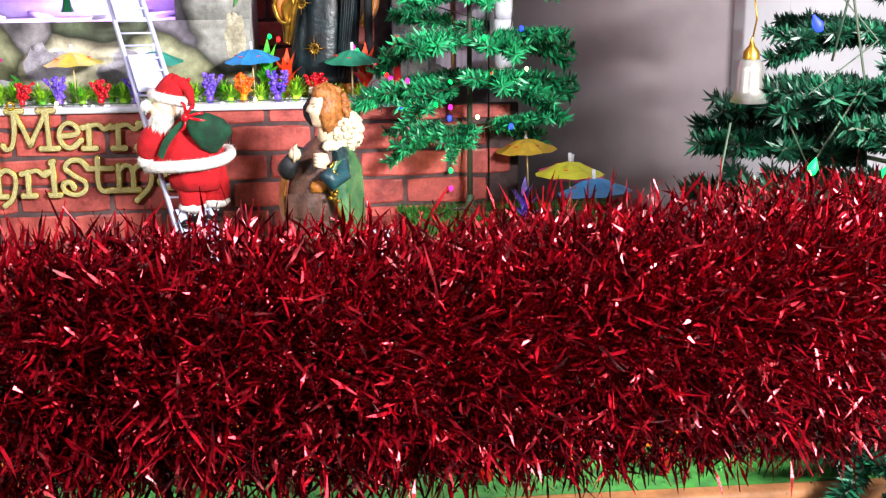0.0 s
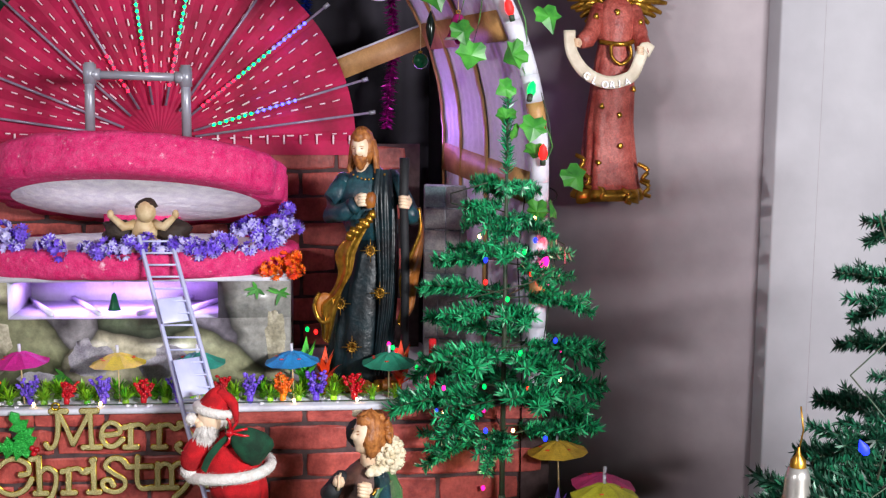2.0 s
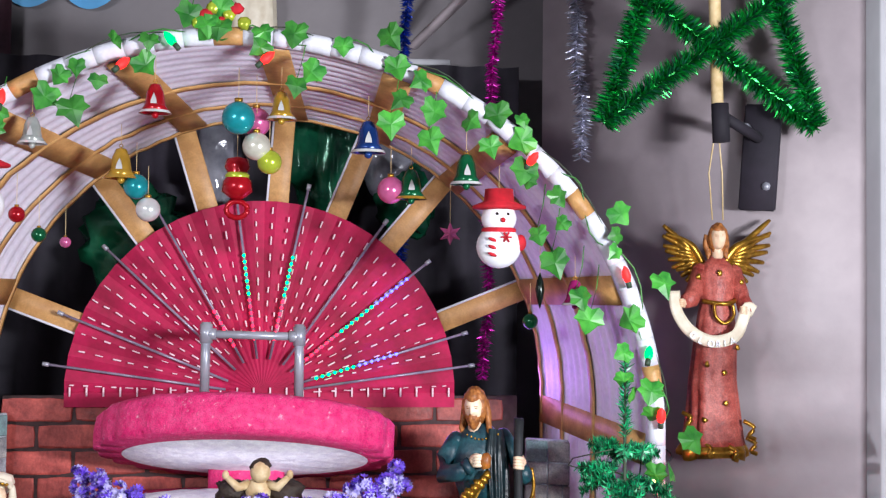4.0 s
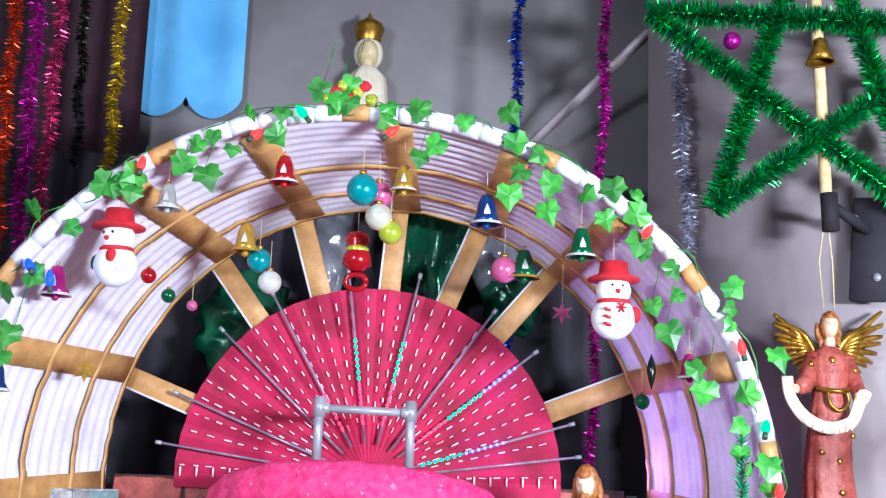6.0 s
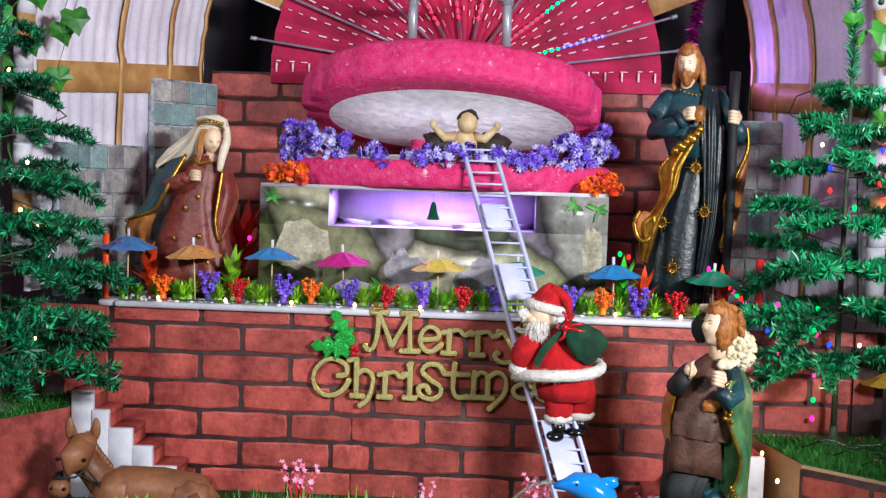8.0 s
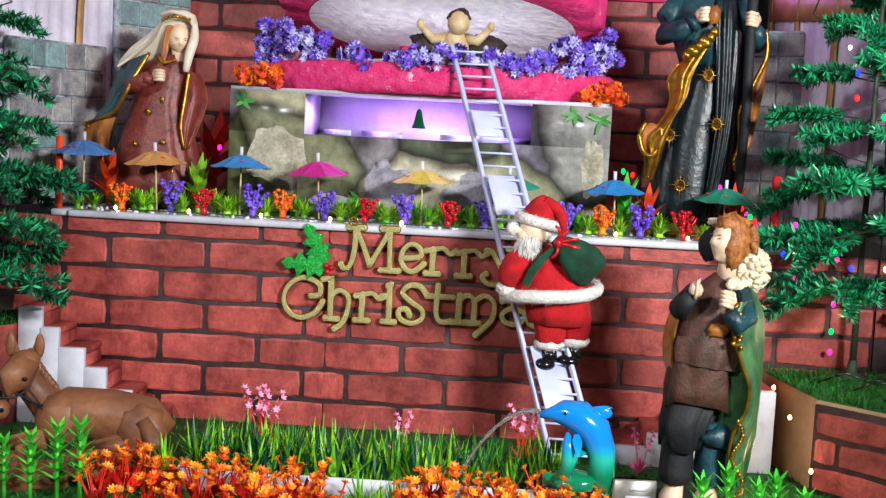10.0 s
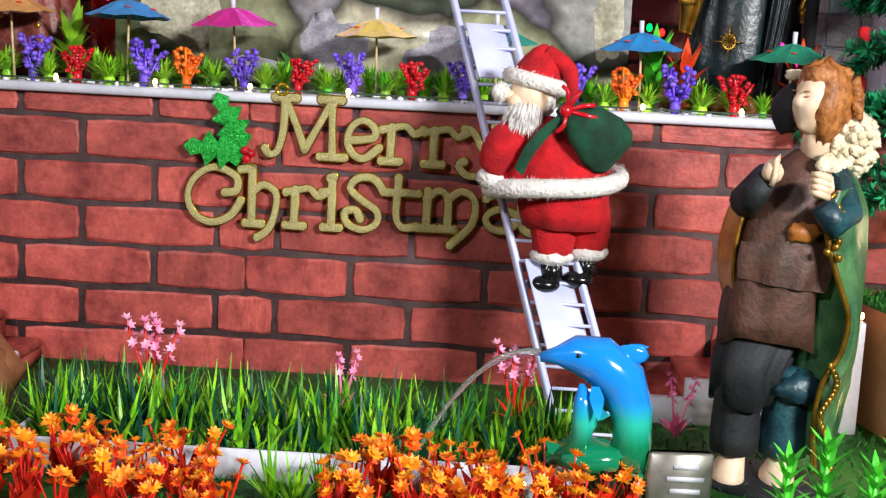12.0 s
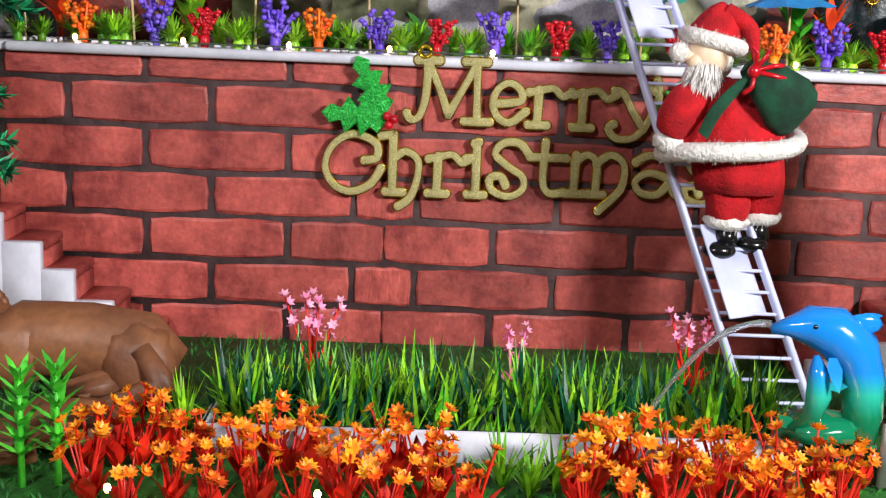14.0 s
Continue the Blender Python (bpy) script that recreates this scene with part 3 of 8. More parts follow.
# ---------------------------------------------------------------- stone-print plinth
pl = thing("plinth", "plinth box papered with river-stone print, lilac light inside", "plinth")
X0, X1, PY, PZ0, PZ1 = -0.176, 0.411, 0.10, 0.361, 0.552
OX0, OX1, OZ = -0.060, 0.290, 0.489
part("front_panel", Mesh(STONEPRINT).box(((X0 + X1) / 2, PY, (PZ0 + OZ) / 2), (X1 - X0, 0.006, OZ - PZ0)), pl)
part("front_panel", Mesh(STONEPRINT).box(((X0 + OX0) / 2, PY, (OZ + PZ1) / 2), (OX0 - X0, 0.006, PZ1 - OZ)), pl)
part("front_panel", Mesh(STONEPRINT).box(((OX1 + X1) / 2, PY, (OZ + PZ1) / 2), (X1 - OX1, 0.006, PZ1 - OZ)), pl)
part("side_panel", Mesh(STONEPRINT).box((X0 + 0.003, 0.225, (PZ0 + PZ1) / 2), (0.006, 0.244, PZ1 - PZ0)), pl)
part("side_panel", Mesh(STONEPRINT).box((X1 - 0.003, 0.225, (PZ0 + PZ1) / 2), (0.006, 0.244, PZ1 - PZ0)), pl)
part("top_panel", Mesh(WHITECARD).box(((X0 + X1) / 2, 0.225, PZ1 + 0.003), (X1 - X0, 0.25, 0.006)), pl)
part("inner_floor", Mesh(WHITECARD).box(((OX0 + OX1) / 2, 0.20, OZ - 0.004), (0.36, 0.19, 0.005)), pl)
part("inner_back", Mesh(WHITECARD).box(((OX0 + OX1) / 2, 0.29, 0.52), (0.36, 0.005, 0.066)), pl)
for x in (OX0 - 0.006, OX1 + 0.006):
    part("inner_side", Mesh(WHITECARD).box((x, 0.195, 0.52), (0.005, 0.18, 0.066)), pl)
for x in (-0.03, 0.05, 0.19, 0.255):
    part("inner_rib", Mesh(WHITECARD).box((x, 0.20, 0.494), (0.006, 0.18, 0.008), rot=pose(0, 0, 0, 0, 0, 25 if x < 0.1 else -25)), pl)
r2 = random.Random(3)
for x, z, rx, rz, mat in ((-0.104, 0.452, 0.056, 0.062, PALESTONE), (0.388, 0.458, 0.022, 0.056, PALESTONE), (0.075, 0.418, 0.048, 0.044, GREYSTONE), (0.205, 0.410, 0.060, 0.046, GREYSTONE), (-0.015, 0.384, 0.034, 0.020, GREYSTONE)):
    part("printed_stone", Mesh(mat).ball((x, PY - 0.002, z), (rx, 0.0016, rz), n=30, m=11, wob=0.35), pl)
for cx, cz in ((-0.155, 0.535), (0.355, 0.540), (0.395, 0.532), (0.03, 0.392)):
    for i in range(7):
        a = r2.uniform(0, 6.28)
        part("printed_leaf", Mesh(IVYGREEN).blade((cx, PY - 0.005, cz), (math.cos(a), -0.1, math.sin(a) * 0.7), r2.uniform(0.014, 0.024), 0.008, side=(-math.sin(a), 0, math.cos(a))), pl)


# ---------------------------------------------------------------- the shell-shaped bed with its lid
def scalloped(mat, rx, ry, z0, z1, taper, n=84, scal=28, seed=1, bulge=0.0, deep=0.014):
    m = Mesh(mat)
    vs, fs = [], []
    prof = [(0.0, z0, 0.80), (0.0, z0, 1 - taper), (0.0, z0 + (z1 - z0) * 0.2, 1 - taper * 0.3 + bulge), (0.0, (z0 + z1) / 2, 1 + bulge), (0.0, z1 - (z1 - z0) * 0.15, 1), (0.0, z1, 0.965), (0.0, z1, 0.80)]
    for _, z, k in prof:
        for i in range(n):
            a = 2 * math.pi * i / n
            q = k * (1 + deep * (abs(math.sin(a * scal / 2)) - 0.5) * (1.0 if math.sin(a) > -0.3 else 0.35) + 0.012 * noise.noise(Vector((math.cos(a) * 4, math.sin(a) * 4, z * 40 + seed))))
            vs.append((rx * q * math.cos(a), ry * q * math.sin(a), z + 0.002 * noise.noise(Vector((a * 5, z * 50, seed)))))
    for j in range(len(prof) - 1):
        fs += [(j * n + i, j * n + (i + 1) % n, j * n + n + (i + 1) % n, j * n + n + i) for i in range(n)]
    fs += [tuple(range(n - 1, -1, -1)), tuple(range(len(vs) - n, len(vs)))]
    return m.add(vs, fs)


def cotton_pad(rx, ry, z, rise, seed):
    m = Mesh(COTTON)
    vs, fs, n, k = [(0, 0, z + rise)], [], 48, 10
    for j in range(1, k + 1):
        for i in range(n):
            a, q = 2 * math.pi * i / n, j / k
            p = Vector((rx * q * math.cos(a), ry * q * math.sin(a), 0))
            h = rise * (1 - q ** 4) + 0.004 * noise.noise(p * 60 + Vector((seed, 0, 0))) * (1 - q ** 6)
            vs.append((p.x, p.y, z + h))
    fs += [(0, 1 + i, 1 + (i + 1) % n) for i in range(n)]
    for j in range(k - 1):
        fs += [(1 + j * n + i, 1 + j * n + n + i, 1 + j * n + n + (i + 1) % n, 1 + j * n + (i + 1) % n) for i in range(n)]
    return m.add(vs, fs)


bed = thing("shell_bed", "crimson foam shell bed with raised lid and cotton lining", "manger", at=(0.133, 0.225, 0.558))
part("base", scalloped(PINKFOAM, 0.292, 0.152, 0.0, 0.046, 0.04), bed, "crimson scalloped foam base")
part("lining", cotton_pad(0.235, 0.115, 0.046, 0.010, 2), bed, "white cotton lining")
lid = part("lid", scalloped(PINKFOAM, 0.262, 0.185, 0.0, 0.068, 0.012, n=132, scal=22, bulge=0.004, deep=0.05), bed, "crimson foam lid", at=pose(0.004, 0.01, 0.122, -21, 1.5, -1))
part("lid_lining", cotton_pad(0.220, 0.138, 0.0, -0.006, 5), lid, "white cotton lining of the lid", at=pose(0, 0.012, -0.001))
part("hinge_block", Mesh(PINKFOAM).box((0, 0.115, 0.07), (0.14, 0.05, 0.11), bevel=0.008), bed)
hd = part("handle", Mesh(SILVER).tube([(-0.068, -0.02, 0.23), (-0.066, -0.02, 0.363)], 0.0085, 12).tube([(0.098, -0.02, 0.23), (0.098, -0.02, 0.360)], 0.0085, 12)
          .tube([(-0.066, -0.02, 0.342), (0.098, -0.02, 0.338)], 0.0075, 12), bed, "grey plastic pipe handle")
for x, z in ((-0.066, 0.342), (0.098, 0.338)):
    part("pipe_tee", Mesh(SILVER).tube([(x, -0.02, z - 0.016), (x, -0.02, z + 0.018)], 0.0112, 12).tube([(x, -0.02, z), (x + (0.018 if x < 0 else -0.018), -0.02, z)], 0.0105, 12), hd)

# ---------------------------------------------------------------- platforms, stairs, planter
def prism(m, poly, z0, z1, mi_side=0, mi_top=0):
    n = len(poly)
    m.add([(x, y, z0) for x, y in poly] + [(x, y, z1) for x, y in poly], [(i, (i + 1) % n, n + (i + 1) % n, n + i) for i in range(n)], mi_side)
    m.add([(x, y, z1) for x, y in poly], [tuple(range(n))], mi_top)
    return m


def inside(p, poly):
    return all((poly[(i + 1) % len(poly)][0] - x) * (p[1] - y) - (poly[(i + 1) % len(poly)][1] - y) * (p[0] - x) > 0 for i, (x, y) in enumerate(poly))


def turf(poly, z, count, hgt, seed, mat=None, spread=0.5):
    """Short plastic blades all over a polygon, one mesh."""
    r = random.Random(seed)
    m = Mesh(mat or MAT)
    xs, ys = [p[0] for p in poly], [p[1] for p in poly]
    while len(m.v) < count * 6:
        p = (r.uniform(min(xs), max(xs)), r.uniform(min(ys), max(ys)))
        if inside(p, poly):
            w = (r.uniform(-spread, spread), r.uniform(-spread, spread), 1)
            m.blade((*p, z - 0.002), w, r.uniform(0.6, 1.1) * hgt, 0.0022, droop=0.3, seg=2, side=(math.cos(p[0] * 900), math.sin(p[0] * 900), 0))
    return m


PL = [(-0.80, -0.36), (-0.60, -0.36), (-0.435, -0.09), (-0.435, -0.001), (-0.80, -0.001)]
plat = thing("side_platform", "grass-topped platform with brick-papered sides beside the stairs", "platform", "side platforms")
part("body", prism(Mesh(BRICK, MAT), PL, GZ, 0.200, 0, 1), plat, smooth=False)
tagged(part("grass", turf(PL, 0.20, 4200, 0.020, 1), plat, "short plastic grass"), kind="stuff")
PR = [(0.680, -0.180), (0.950, -0.425), (1.05, -0.20), (1.0, -0.001), (0.645, -0.001)]
plat2 = thing("side_platform", "grass-topped platform with beige and brick-papered sides", "platform", "side platforms")
part("body", prism(Mesh(BEIGE, MAT), PR, GZ, 0.178, 0, 1), plat2, smooth=False)
tagged(part("grass", turf(PR, 0.178, 7000, 0.024, 2), plat2, "short plastic grass"), kind="stuff")
FQ = pose(0.812, -0.306, 0.114, 0, 0, math.degrees(math.atan2(-0.245, 0.27)))
front = part("front_facing", Mesh(MORTAR).box((0, 0, 0), (0.362, 0.008, 0.118)), plat2, "dark brick-papered front", at=FQ)
for r in range(3):
    for c in range(-2, 3):
        x0, x1 = max(-0.179, (c - 0.5 - 0.5 * (r % 2)) * 0.145), min(0.179, (c + 0.5 - 0.5 * (r % 2)) * 0.145)
        if x1 - x0 > 0.03:
            part("brick", BRICKS[(r + c) % 5], front, at=pose((x0 + x1) / 2, -0.0035, 0.036 - r * 0.037) @ Matrix.Diagonal(((x1 - x0 - JO) / (BW - JO), 1, 0.84, 1)))
m = Mesh(MAT)
pts = [(0.95 + 0.05 * i / 6 + 0.005, -0.42 - 0.004 * i, 0.178 - 0.008 * (i / 6) ** 2 * 6) for i in range(7)]
part("mat_flap", Mesh(MAT).tube(pts, [0.010] * 6 + [0.004], 8), plat2, "curled grass mat edge")

stairs = thing("stairs", "white card stairs with brick-papered treads", "stairs", "stairs by the wall")
for i, (x0, x1, z) in enumerate(((-0.433, -0.399, 0.225), (-0.402, -0.374, 0.196), (-0.374, -0.336, 0.168), (-0.336, -0.304, 0.141), (-0.304, -0.266, 0.110), (-0.266, -0.225, 0.080))):
    part("step", Mesh(WHITECARD).box(((x0 + x1) / 2, -0.075, (z + GZ) / 2), (x1 - x0, 0.012, z - GZ), bevel=0.001), stairs, "white card side")
    part("tread", Mesh(BRICK).box(((x0 + x1) / 2, -0.036, z - 0.006), (x1 - x0 + 0.002, 0.066, 0.010), bevel=0.002), stairs)
    part("riser", Mesh(BRICK).box((x1 - 0.003, -0.036, (z + GZ) / 2 - 0.006), (0.006, 0.066, z - GZ - 0.012)), stairs)
stairs2 = thing("stairs", "white card stairs with brick-papered treads behind the shepherd", "stairs", "stairs by the wall")
for i, (x0, x1, z) in enumerate(((0.600, 0.642, 0.170), (0.560, 0.600, 0.146), (0.515, 0.560, 0.124), (0.470, 0.515, 0.102), (0.425, 0.470, 0.082))):
    part("step", Mesh(WHITECARD).box(((x0 + x1) / 2, -0.105, (z + GZ) / 2), (x1 - x0, 0.012, z - GZ), bevel=0.001), stairs2, "white card side")
    part("tread", Mesh(BRICK).box(((x0 + x1) / 2, -0.050, z - 0.006), (x1 - x0 + 0.002, 0.096, 0.010), bevel=0.002), stairs2)
    part("riser", Mesh(BRICK).box((x0 + 0.003, -0.050, (z + GZ) / 2 - 0.006), (0.006, 0.096, z - GZ - 0.012)), stairs2)

trough = thing("planter_trough", "white plastic trough full of long plastic grass", "planter")
for nm, c, z in (("trough_side", (0.108, -0.342, 0.066), (0.480, 0.006, 0.030)), ("trough_side", (0.108, -0.232, 0.066), (0.480, 0.006, 0.030)), ("trough_end", (-0.129, -0.287, 0.066), (0.006, 0.104, 0.030)),
                 ("trough_end", (0.345, -0.287, 0.066), (0.006, 0.104, 0.030)), ("trough_floor", (0.108, -0.287, 0.057), (0.468, 0.104, 0.004))):
    part(nm, Mesh(WHITECARD).box(c, z, bevel=0.002), trough)
g_ = Mesh(GRASS, NEEDLE_DK)
r = random.Random(11)
for _ in range(230):
    cx, cy = r.uniform(-0.125, 0.34), r.uniform(-0.318, -0.24)
    for k in range(r.randrange(6, 10)):
        a = r.uniform(0, 6.283)
        lean = r.uniform(0.12, 0.75)
        g_.blade((cx + r.uniform(-0.006, 0.006), cy + r.uniform(-0.006, 0.006), 0.058), (lean * math.cos(a), lean * math.sin(a), 1), r.uniform(0.040, 0.090), r.uniform(0.0036, 0.0062), droop=lean * 0.45, seg=4,
                 side=(-math.sin(a), math.cos(a), 0), mi=0 if r.random() < 0.62 else 1, fat=0.7)
tagged(part("long_grass", g_, trough, "long bright plastic grass blades"), kind="stuff")
lawn = turf([(-0.60, -0.825), (1.08, -0.825), (1.08, -0.005), (-0.60, -0.005)], GZ, 17000, 0.016, 5, spread=0.7)
solo("lawn", lawn, "short dark green plastic grass over the display board", "grass", kind="stuff")


# ---------------------------------------------------------------- small plants
def daisy(m, c, way, r0, mi, petals=8, tilt=0.35):
    """A small flower of pointed petals facing way."""
    way = Vector(way).normalized()
    a = way.orthogonal().normalized()
    b = way.cross(a)
    for i in range(petals):
        q = 2 * math.pi * i / petals
        d = (math.cos(q) * a + math.sin(q) * b) + way * tilt
        m.blade(c, d, r0, r0 * 0.62, seg=2, side=d.cross(way).normalized(), mi=mi, fat=0.5)


YELLOWFL = material("amber_plastic_flower", srgb("fbb024"), srgb("f0801c"), 60, 0.4, vary=0.25)


def orange_plant(seed):
    r = random.Random(seed)
    m = Mesh(REDLEAF, ORANGEFL, YELLOWFL)
    for i in range(11):
        a, e = r.uniform(0, 6.28), r.uniform(0.15, 0.6)
        m.blade((0, 0, 0.002), (e * math.cos(a), e * math.sin(a), 1), r.uniform(0.022, 0.044), 0.015, droop=0.2, seg=4, side=(-math.sin(a), math.cos(a), 0), mi=0, fat=0.3)
    for i in range(8):
        a, l = r.uniform(0, 6.28), r.uniform(0.028, 0.056)
        lean = r.uniform(0.1, 0.45)
        tip = Vector((lean * l * math.cos(a), lean * l * math.sin(a), l))
        m.tube([(0, 0, 0.004), tip * 0.5 + Vector((0, 0, 0.002)), tip], 0.0009, 4, mi=0, cap=False)
        way = Vector((0.5 * math.cos(a), 0.5 * math.sin(a) - 0.3, 0.9))
        mi = r.choice((1, 1, 2))
        daisy(m, tip, way, r.uniform(0.0062, 0.0088), mi, 9, 0.45)
        daisy(m, tip + Vector((0, 0, 0.0012)), way, 0.0045, 2, 7, 0.9)
    return m.data("orange_flower_plant")


OP = [orange_plant(s) for s in range(6)]
r = random.Random(5)
spots = [(-0.205 + 0.0165 * i, r.uniform(-0.425, -0.365)) for i in range(17)] + [(0.155 + 0.0165 * i, r.uniform(-0.43, -0.37)) for i in range(15)] + [(-0.19 + 0.03 * i, -0.455 - 0.015 * (i % 2)) for i in range(10)] + [(0.16 + 0.03 * i, -0.46 - 0.012 * (i % 2)) for i in range(7)] + [(0.14 + 0.024 * i, -0.70 - 0.035 * (i % 4)) for i in range(34)]
for i, (x, y) in enumerate(spots):
    ob = new("flower_plant", OP[i % 6])
    ob.matrix_basis = pose(x, y, GZ, 0, 0, r.uniform(0, 360)) @ Matrix.Scale(r.uniform(0.85, 1.12), 4)
    tagged(ob, "orange plastic flowers over red leaves in the front bed", "flower plant", "orange flowers in the front bed")


def tuft(seed, mat, n=30, l=0.030, w=0.0031, spread=1.0):
    """A little round grassy bush."""
    r = random.Random(seed)
    m = Mesh(mat)
    for i in range(n * 2):
        a, e = r.uniform(0, 6.28), r.uniform(0.05, spread)
        m.blade((0, 0, 0.004), (e * math.cos(a), e * math.sin(a), r.uniform(0.35, 1)), l * r.uniform(0.7, 1.15), w, droop=0.3, seg=3, side=(-math.sin(a), math.cos(a), 0), fat=0.7)
    m.lathe([(0.004, -0.001), (0.005, 0.004), (0.003, 0.008)], n=8)
    return m.data("grass_tuft")


def spike(seed, mat, h=0.034):
    """A branching coral-like plastic flower."""
    r = random.Random(seed)
    m = Mesh(mat)
    for i in range(6):
        a, e = 6.28 * i / 6 + r.uniform(-0.3, 0.3), r.uniform(0.1, 0.45)
        tip = Vector((e * h * math.cos(a), e * h * math.sin(a), h * r.uniform(0.75, 1.1)))
        m.tube([(0, 0, 0), tip * 0.5, tip], [0.0012, 0.001, 0.0012], 5)
        for k in range(7):
            s = 0.35 + 0.1 * k
            p = tip * s
            q = r.uniform(0, 6.28)
            m.ball(p + Vector((math.cos(q), math.sin(q), 0.4)) * 0.0035, (0.0028, 0.0028, 0.0022), n=6, m=4)
    m.lathe([(0.003, -0.001), (0.0045, 0.003), (0.004, 0.010), (0.001, 0.011)], n=8)
    return m.data("coral_flower")


YELGREEN = material("yellow_green_tuft", srgb("a8d832"), srgb("6cae28"), 60, 0.4, vary=0.25)
T1, T2 = [tuft(s, GRASS) for s in range(3)], [tuft(9 + s, YELGREEN) for s in range(2)]
S1 = {"pu": spike(1, PURPLE), "re": spike(2, REDGLOSS), "or": spike(3, ORANGEFL)}
row = "or gr pu ye re gr pu ye or gr pu ye re gr pu gr re gr pu - re gr pu gr or ye pu gr re"
xs = [-0.317, -0.284, -0.245, -0.224, -0.191, -0.156, -0.119, -0.100, -0.075, -0.042, -0.011, 0.013, 0.049, 0.082, 0.109, 0.144, 0.173, 0.207, 0.228, 0.26, 0.302, 0.322, 0.347, 0.380, 0.401, 0.427, 0.456, 0.485, 0.520]
for kind_, x in zip(row.split(), xs):
    if kind_ == "-":
        continue
    green = kind_ in ("gr", "ye")
    ob = new("grass_tuft" if green else "coral_flower", r.choice(T1 if kind_ == "gr" else T2) if green else S1[kind_])
    ob.matrix_basis = pose(x, 0.016 + r.uniform(-0.004, 0.012), 0.362, 0, 0, r.uniform(0, 360)) @ Matrix.Scale(r.uniform(1.1, 1.35), 4)
    if green:
        tagged(ob, "small green plastic grass tuft along the ledge", "grass tuft", "tufts along the ledge")
    else:
        tagged(ob, {"pu": "violet", "re": "red", "or": "orange"}[kind_] + " plastic coral flower along the ledge", "flower", "coral flowers along the ledge")
for x in [-0.335 + 0.0305 * q for q in range(29)]:
    ob = new("grass_tuft", r.choice(T1 + T2))
    ob.matrix_basis = pose(x + r.uniform(-0.006, 0.006), 0.045 + r.uniform(-0.006, 0.02), 0.362, 0, 0, r.uniform(0, 360)) @ Matrix.Scale(r.uniform(1.2, 1.5), 4)
    tagged(ob, "small green plastic grass tuft along the ledge", "grass tuft", "tufts along the ledge")
for x in (-0.36, -0.385, 0.55, 0.59):
    ob = new("grass_tuft", T1[0])
    ob.matrix_basis = pose(x, 0.02, 0.362, 0, 0, 40)
    tagged(ob, "small green plastic grass tuft along the ledge", "grass tuft", "tufts along the ledge")


def star_plant(name, label, at, mat, h, n=14, mat2=None):
    """A bromeliad: a rosette of arching pointed leaves on a stem."""
    t = thing(name, label, "plant", "star-leaved plants", at=at)
    for i in range(n):
        a, e = 6.28 * i / n * 2.4, 0.25 + 0.75 * (1 - i / n)
        m = Mesh(mat if i > n / 3 else (mat2 or mat))
        m.blade((0, 0, h * (0.15 + 0.45 * i / n)), (e * math.cos(a), e * math.sin(a), 0.9), h * 0.62, h * 0.16, droop=0.35 * e, seg=5, side=(-math.sin(a), math.cos(a), 0), fat=0.6)
        part("leaf", m, t)
    part("stem", Mesh(mat2 or mat).tube([(0, 0, 0), (0, 0, h * 0.6)], h * 0.035, 6), t)
    return t


ORSTAR = material("orange_red_bract", srgb("f0521e"), srgb("d83418"), 60, 0.4, vary=0.2)
star_plant("bromeliad", "lime plastic agave plant on the ledge", (-0.213, 0.06, 0.362), YELGREEN, 0.085)
star_plant("bromeliad", "green plastic agave plant on the ledge", (0.437, 0.07, 0.362), LIMEPLANT, 0.088)
star_plant("bromeliad", "orange-red plastic bromeliad on the ledge", (0.470, 0.055, 0.362), ORSTAR, 0.075)
star_plant("bromeliad", "orange plastic bromeliad beside the kneeling statue", (-0.352, 0.06, 0.362), ORSTAR, 0.085)
star_plant("bromeliad", "red plastic bromeliad behind the umbrella", (0.600, 0.07, 0.362), ORSTAR, 0.080)
star_plant("bromeliad", "orange-red plastic leaves beside the plinth", (-0.235, 0.25, 0.362), REDLEAF, 0.15)
PALEPINK = material("pale_pink_blossom", srgb("f8b8d0"), srgb("f080b0"), 60, 0.4, vary=0.2)


def pink_spike(label, at, h, leaf_mat, bloom_mat, stalks, seed):
    """Splayed leaves at the foot, thin stalks set with small blossoms above."""
    t = thing("pink_plant", label, "plant", "pink plants", at=at)
    r = random.Random(seed)
    for i in range(9):
        a, e = 0.7 * i, r.uniform(0.5, 1.1)
        part("leaf", Mesh(leaf_mat).blade((0, 0, 0.004), (e * math.cos(a), e * math.sin(a), 0.9), h * r.uniform(0.38, 0.52), h * 0.12, droop=0.3 * e, seg=5, side=(-math.sin(a), math.cos(a), 0), fat=0.6), t)
    for i in range(stalks):
        a, e = 6.283 * i / stalks + 0.4, (0.0 if stalks == 1 else r.uniform(0.08, 0.32))
        tip = Vector((e * h * math.cos(a), e * h * math.sin(a) * 0.6, h * r.uniform(0.84, 1.0)))
        stalk = part("stalk", Mesh(leaf_mat).tube([(0, 0, 0), tip * 0.5 + Vector((0, 0, 0.003)), tip], [0.0016, 0.0013, 0.0009], 6), t)
        m = Mesh(bloom_mat)
        for k in range(7):
            p = tip * (0.58 + 0.07 * k)
            q = 2.4 * k
            d = Vector((math.cos(q), math.sin(q), 0.7))
            daisy(m, p + d * 0.002, d, h * 0.075, 0, 6, 0.6)
        part("blossom", m, stalk, "small pink blossoms")
    return t


